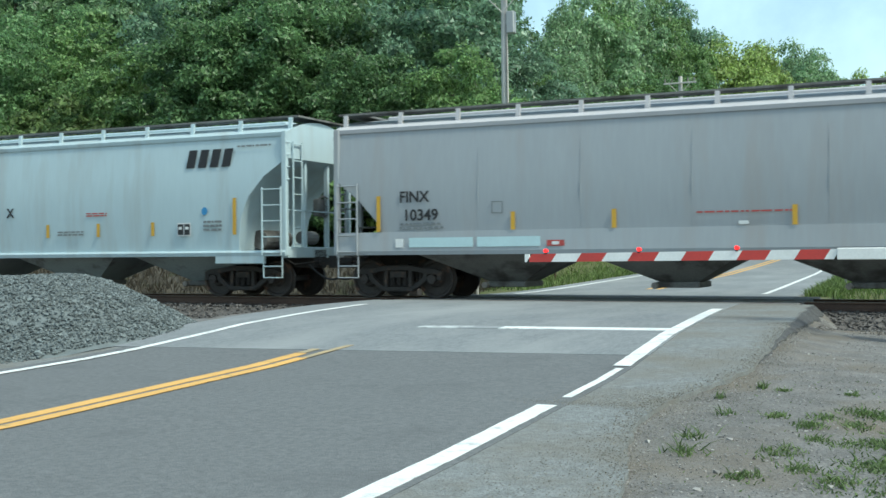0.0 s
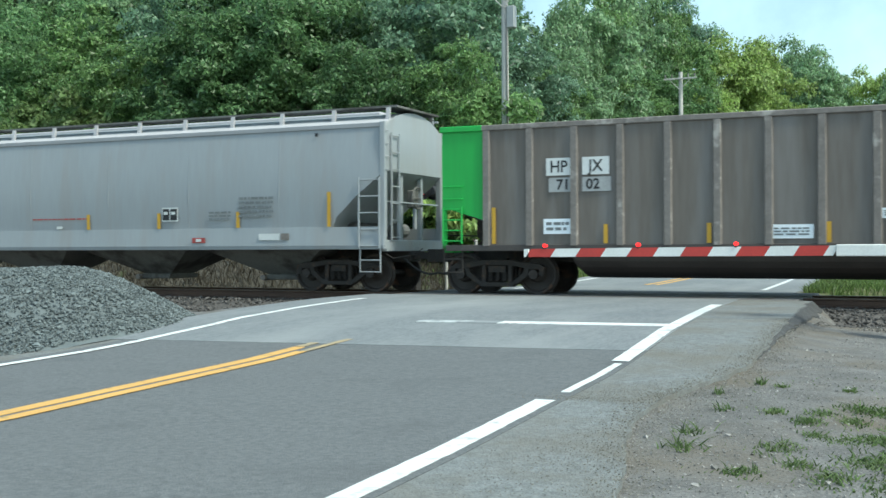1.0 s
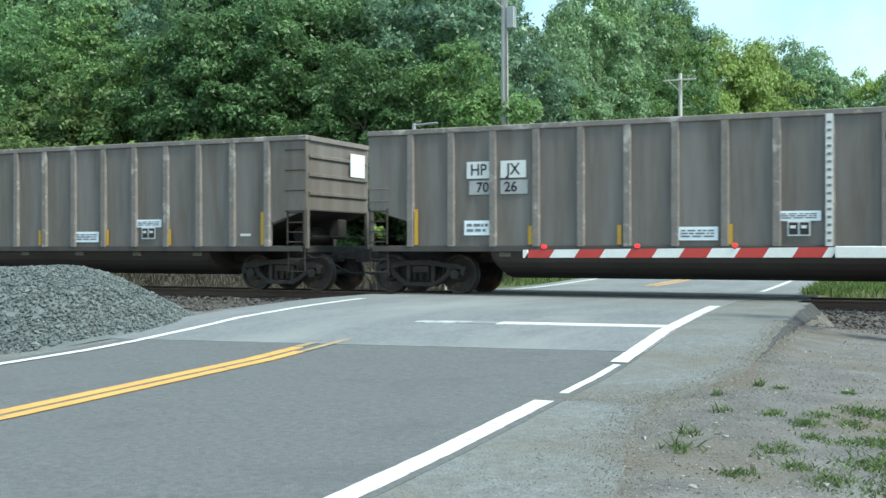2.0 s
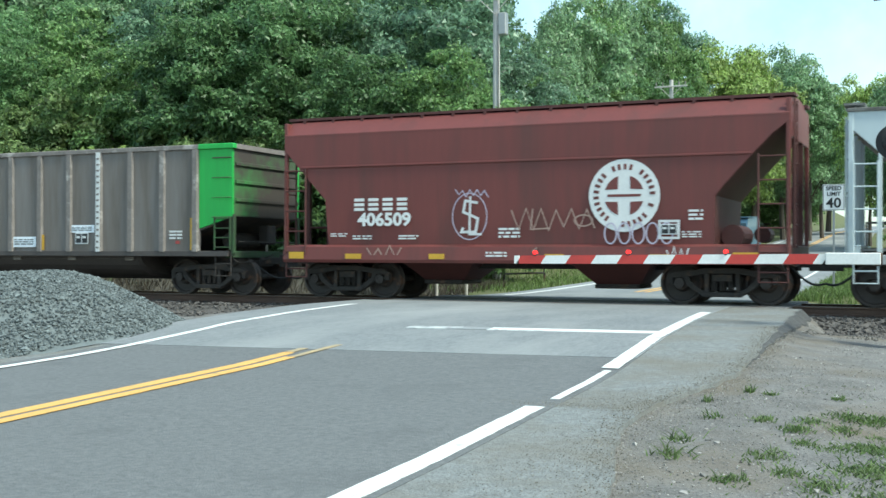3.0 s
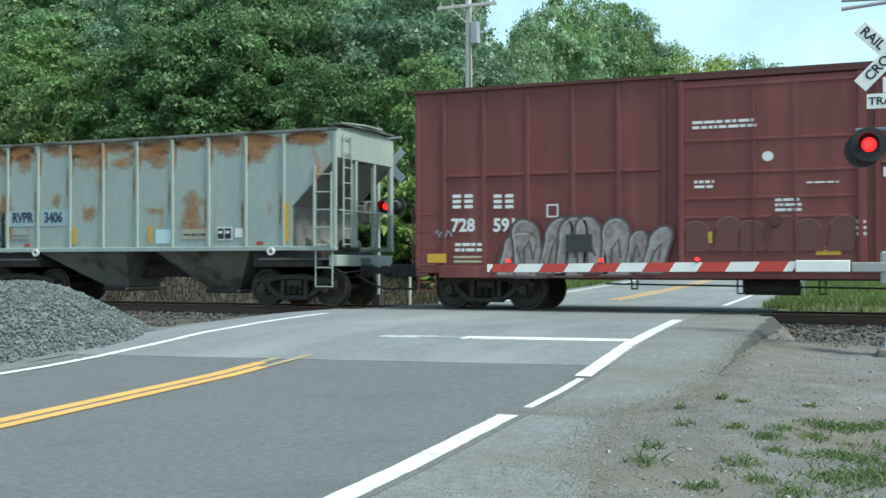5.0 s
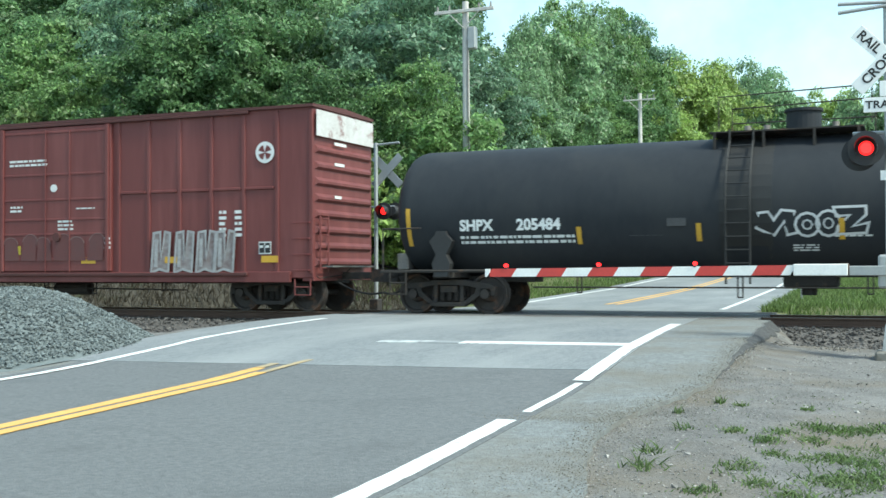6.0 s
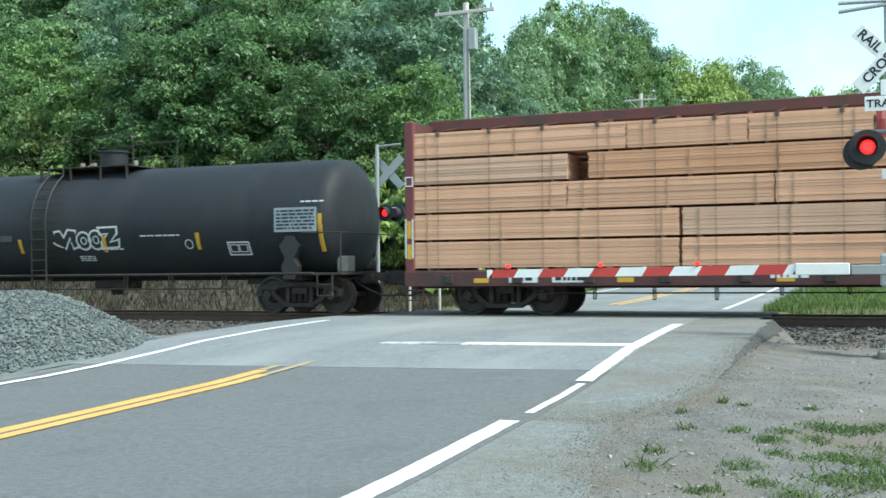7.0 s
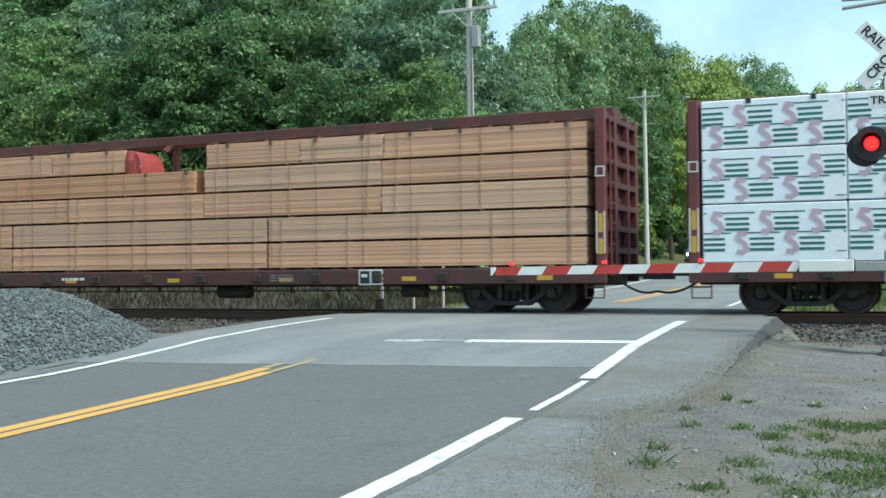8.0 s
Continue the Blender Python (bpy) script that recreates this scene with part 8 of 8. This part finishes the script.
def make_signals():
    gx, gy = GATE
    gz = ground_z(gx, gy)
    t = thing("crossing_signal", "aluminium crossing signal mast with crossbuck and flashing lights", "crossing signal", pose(gx + 0.06, gy, 0), "crossing signals")
    part("foundation", box(-0.22, 0.3, -0.25, 0.3, gz - 0.2, gz + 0.12, 0.03), M_CONCRETE, t, "concrete base")
    part("base_casting", loft([[(x * s, y * s, z) for x, y in ((-0.17, -0.17), (0.17, -0.17), (0.17, 0.17), (-0.17, 0.17))] for s, z in ((0.7, gz + 0.12), (0.45, gz + 0.5))]), M_ALU, t)
    part("mast", cyl((0, 0, gz + 0.5), (0, 0, 5.6), 0.065, seg=14), M_ALU, t)
    crossbuck(t, 4.04, -0.09)
    b = part("tracks_sign", box(-0.34, 0.34, -0.1, -0.088, 3.27, 3.485, 0.004), M_SIGN, t, "white plate")
    text_ob("lettering", "TRACKS", 0.155, Matrix.Translation((0.0, -0.103, 3.375)), M_INK, b, 0.003, 1.1)
    part("tracks_sign", box(-0.12, 0.12, -0.1, -0.088, 3.495, 3.72, 0.004), M_SIGN, t)
    part("light_arm", pipe([(-0.5, 0.02, 2.98), (0.5, 0.02, 2.98)], 0.03), M_ALU, t)
    flasher(t, -0.31, 2.75, -0.1, -1, True)
    flasher(t, -0.41, 2.69, 0.1, 1, False)
    flasher(t, 0.4, 2.76, -0.1, -1, False)
    flasher(t, 0.4, 2.76, 0.1, 1, True)
    part("warning_plate", box(-0.12, 0.12, -0.085, -0.075, 2.28, 2.42), M_SIGN, t)
    for za, zb in ((4.88, 4.86), (4.75, 4.82)):
        part("bell_bracket", cyl((-0.68, -0.12, za), (0.1, -0.08, zb), 0.028, 0.028, 8), M_ALU, t)

    g = thing("crossing_gate", "lowered crossing gate arm striped red and white", "crossing gate", pose(gx, gy - 0.32, 0), "crossing gates")
    part("gate_mechanism", box(-0.1, 0.42, -0.02, 0.24, 0.72, 1.2, 0.03), M_ALU, g, "grey mechanism housing")
    part("counterweight_arm", box(-0.55, 0.5, -0.1, -0.06, 0.9, 1.04, 0.01), M_ALU, g)
    part("gate_bracket", box(-0.62, -0.48, -0.14, -0.02, 0.88, 1.08, 0.02), M_TRUCK, g)
    x0, x1 = -0.62, -6.046
    L = x0 - x1
    za, zb = 0.985, 0.952
    z_at = lambda x: za + (zb - za) * (x0 - x) / L
    hh = lambda x: 0.075 - 0.01 * (x0 - x) / L

    def slab(a, b, sk, m, name):
        ring = lambda x: [(x + k, -0.13, z_at(x) + q * hh(x)) for q, k in ((-1, -sk), (1, sk))] + [(x + k, -0.09, z_at(x) + q * hh(x)) for q, k in ((1, sk), (-1, -sk))]
        part(name, loft([ring(a), ring(b)]), m, g)
    part("arm_adapter", box(-1.25, -0.5, -0.15, -0.07, 0.9, 1.07, 0.01), M_ARM_W, g)
    seq = []
    a = x1
    red = False
    first = 0.078
    while a < -1.25:
        b = min(-1.25, a + (first if a == x1 else 0.4168))
        seq.append((a, b, red))
        a, red = b, not red
    for i, (a, b, r) in enumerate(seq):
        last = b >= -1.3
        slab(a, b, 0.045 if 0 < i else 0.0, M_ARM_R if r and not last else M_ARM_W, "stripe")
    for x in (-5.69, -4.16, -2.67):
        k = part("gate_lamp", cyl((x, -0.11, z_at(x) + 0.06), (x, -0.11, z_at(x) + 0.1), 0.03, seg=8), M_BLACK, g)
        part("lamp_lens", cyl((x, -0.15, z_at(x) + 0.115), (x, -0.07, z_at(x) + 0.11), 0.031, seg=14), M_LAMP_ON, k, "lit red lens")

    # the signal across the track, seen from behind
    fx, fy = -14.55, 29.6
    fz = ground_z(fx, fy)
    t = thing("crossing_signal", "crossing signal mast across the track, seen from behind", "crossing signal", pose(fx, fy, 0), "crossing signals")
    part("mast", cyl((0, 0, fz), (0, 0, 4.72), 0.06, seg=12), M_ALU, t)
    part("foundation", box(-0.22, 0.22, -0.22, 0.22, fz - 0.2, fz + 0.1, 0.03), M_OLDSTONE, t)
    for a in (-45, 45):
        k = box(-0.61, 0.61, 0.07, 0.09, -0.115, 0.115)
        bmesh.ops.rotate(k, matrix=Matrix.Rotation(radians(a), 3, "Y"), verts=k.verts)
        bmesh.ops.translate(k, vec=(0.32, 0.02 if a > 0 else 0, 3.9), verts=k.verts)
        part("crossbuck_blade", k, M_ALU, t, "bare aluminium back of the blade")
    part("light_arm", pipe([(-0.5, 0.0, 2.85), (0.6, 0.0, 2.85)], 0.03), M_ALU, t)
    part("top_arm", pipe([(0, 0, 4.66), (0.75, 0.0, 4.7)], 0.035), M_ALU, t)
    flasher(t, 0.3, 2.72, -0.1, -1, True)
    flasher(t, 0.55, 2.72, 0.1, 1, False)
    part("relay_box", box(-0.15, 0.12, -0.15, 0.15, fz + 0.2, fz + 0.6, 0.02), M_TRUCK, t)

    for k, (x, y, h) in enumerate(((-12.9, 28.2, 1.35), (-12.1, 28.4, 1.3))):
        z = ground_z(x, y)
        p = thing("marker_post", "pale marker post beside the track", "post", pose(x, y, z), "marker posts")
        part("post", cyl((0, 0, -0.1), (0, 0, h), 0.045, seg=8), M_POLE, p)
        part("cap", cyl((0, 0, h), (0, 0, h + 0.04), 0.055, 0.03, 8), M_POLE, p)


def make_poles():
    for x, y, h, r, lab in ((-15.0, 38.0, 11.2, 0.16, "tall weathered wooden utility pole with a crossarm"), (-14.1, 62.0, 10.4, 0.15, "distant wooden utility pole with a crossarm")):
        z = ground_z(x, y)
        t = thing("utility_pole", lab, "utility pole", pose(x, y, z, 0, -0.25, 0), "utility poles")
        H = (10.75 if y < 50 else 10.8) - z
        part("pole", cyl((0, 0, -0.5), (0, 0, H), r, r * 0.72, 14), M_POLE, t, smooth=False)
        A = 1.15 if y < 50 else 0.9
        part("crossarm", box(-A, A, -0.2, -0.1, H - 0.42, H - (0.3 if y < 50 else 0.34), 0.01), M_POLE, t)
        for k in (-0.9 * A, -0.5 * A, 0.5 * A, 0.9 * A):
            part("insulator", cyl((k, -0.15, H - 0.3), (k, -0.15, H - 0.12), 0.045, 0.03, 8), M_CONCRETE, t)
        for s in (-1, 1):
            part("arm_brace", pipe([(s * 0.6, -0.18, H - 0.4), (0, -0.16, H - 1.0)], 0.018), M_POLE, t)
        if y < 50:
            part("junction_box", box(0.12, 0.42, -0.16, 0.12, H - 1.75, H - 0.95, 0.03), M_ALU, t, "grey metal box")
            part("conduit", cyl((0.13, -0.12, 0), (0.13, -0.12, H - 1.4), 0.03, seg=6), M_CONCRETE, t)
    x, y = -3.13, 34.5
    z = ground_z(x, y)
    s = thing("speed_limit_sign", "white speed limit sign on a steel post", "road sign", pose(x, y, z))
    part("post", box(-0.03, 0.03, 0.0, 0.05, -0.2, 3.0 - z), M_ALU, s)
    zc = 2.75 - z
    b = part("sign_plate", box(-0.305, 0.305, -0.012, 0.0, zc - 0.38, zc + 0.38, 0.004), M_SIGN, s)
    text_ob("lettering", "40", 0.4, Matrix.Translation((0, -0.016, zc - 0.17)), M_INK, b, 0.008, 1.05)
    text_ob("lettering", "SPEED", 0.16, Matrix.Translation((0, -0.016, zc + 0.26)), M_INK, b, 0.003)
    text_ob("lettering", "LIMIT", 0.16, Matrix.Translation((0, -0.016, zc + 0.1)), M_INK, b, 0.003)
    part("border", ribbon([(-0.285, zc - 0.36), (-0.285, zc + 0.36), (0.285, zc + 0.36), (0.285, zc - 0.36)], 0.014, -0.012, closed=True), M_INK, b)

    # low pipe railing on the far verge
    r = thing("pipe_railing", "low dark pipe railing along the far verge", "railing")
    pts = [(-16.8, 33.6), (-15.6, 35.4), (-14.4, 37.2), (-13.6, 39.2)]
    for (x, y) in pts:
        z = ground_z(x, y)
        part("post", cyl((x, y, z - 0.1), (x, y, z + 0.62), 0.04, seg=8), M_TRUCK, r)
    for h in (0.58, 0.3):
        part("rail", pipe([(x, y, ground_z(x, y) + h) for x, y in pts], 0.035), M_TRUCK, r)


def make_van():
    M_BLUE = mat("blue_van_paint", (0.06, 0.13, 0.2), (0.04, 0.09, 0.14), 0.4, bump=0, coat=0.4)
    M_GLASS = mat("dark_glass", (0.025, 0.05, 0.065), rough=0.08, bump=0)
    x, y = -11.6, 68.0
    t = thing("delivery_van", "dark blue delivery van waiting with its headlamps on", "van", pose(x, y, road_z(y), 1.8, 0, -2))
    part("cab", loft([[(-0.98, yy, z0), (0.98, yy, z0), (0.98 - k, yy + s, z1), (-0.98 + k, yy + s, z1)] for yy, z0, z1, k, s in ((-2.6, 0.35, 1.05, 0.05, 0.0), (-1.75, 0.35, 1.2, 0.06, 0.0), (-1.2, 0.35, 2.3, 0.14, 0.25), (2.4, 0.35, 2.4, 0.12, 0.0))]), M_BLUE, t)
    part("windscreen", loft([[(-0.86, -1.79, 1.24), (0.86, -1.79, 1.24), (0.86, -1.75, 1.24), (-0.86, -1.75, 1.24)], [(-0.76, -1.06, 2.14), (0.76, -1.06, 2.14), (0.76, -1.0, 2.14), (-0.76, -1.0, 2.14)]]), M_GLASS, t)
    part("roof_trim", box(-0.86, 0.86, -1.05, 2.3, 2.36, 2.44, 0.02), M_BLUE, t)
    part("grille", box(-0.55, 0.55, -2.64, -2.6, 0.62, 0.95), M_BLACK, t)
    part("bumper", box(-1.0, 1.0, -2.72, -2.6, 0.38, 0.58, 0.03), M_BLACK, t)
    for k in (-0.76, 0.76):
        part("headlamp", cyl((k, -2.66, 0.82), (k, -2.6, 0.82), 0.12, seg=16), M_HEAD, t, "lit white headlamp")
        part("mirror", box(k * 1.42 - 0.1, k * 1.42 + 0.1, -1.5, -1.4, 1.3, 1.65, 0.02), M_BLACK, t)
        for yy in (-1.6, 1.5):
            w = part("wheel", cyl((k * 1.05 - 0.12, yy, 0.36), (k * 1.05 + 0.12, yy, 0.36), 0.36, seg=18), M_HOSE, t)
            part("hub", cyl((k * 1.05 - 0.125, yy, 0.36), (k * 1.05 + 0.125, yy, 0.36), 0.18, seg=12), M_ALU, w)


def motions():
    """The train rolls past at a steady speed, and its wheels turn with it."""
    for car, s in CARS:
        y, z = car.location.y, car.location.z
        walk(car, [(0.5 * i, pose(s - SPEED * 0.5 * i, y, z)) for i in range(17)])
    for wheel, dx in WHEELS:
        walk(wheel, [(i / 30, pose(dx, 0, 0.457, 0, -math.degrees(SPEED / 0.457) * i / 30, 0)) for i in range(241)])


make_ground()
make_signals()
make_poles()
make_van()
make_train()
make_grass()
make_woods()
make_road()
make_patches()
make_gravel()
make_track()
motions()
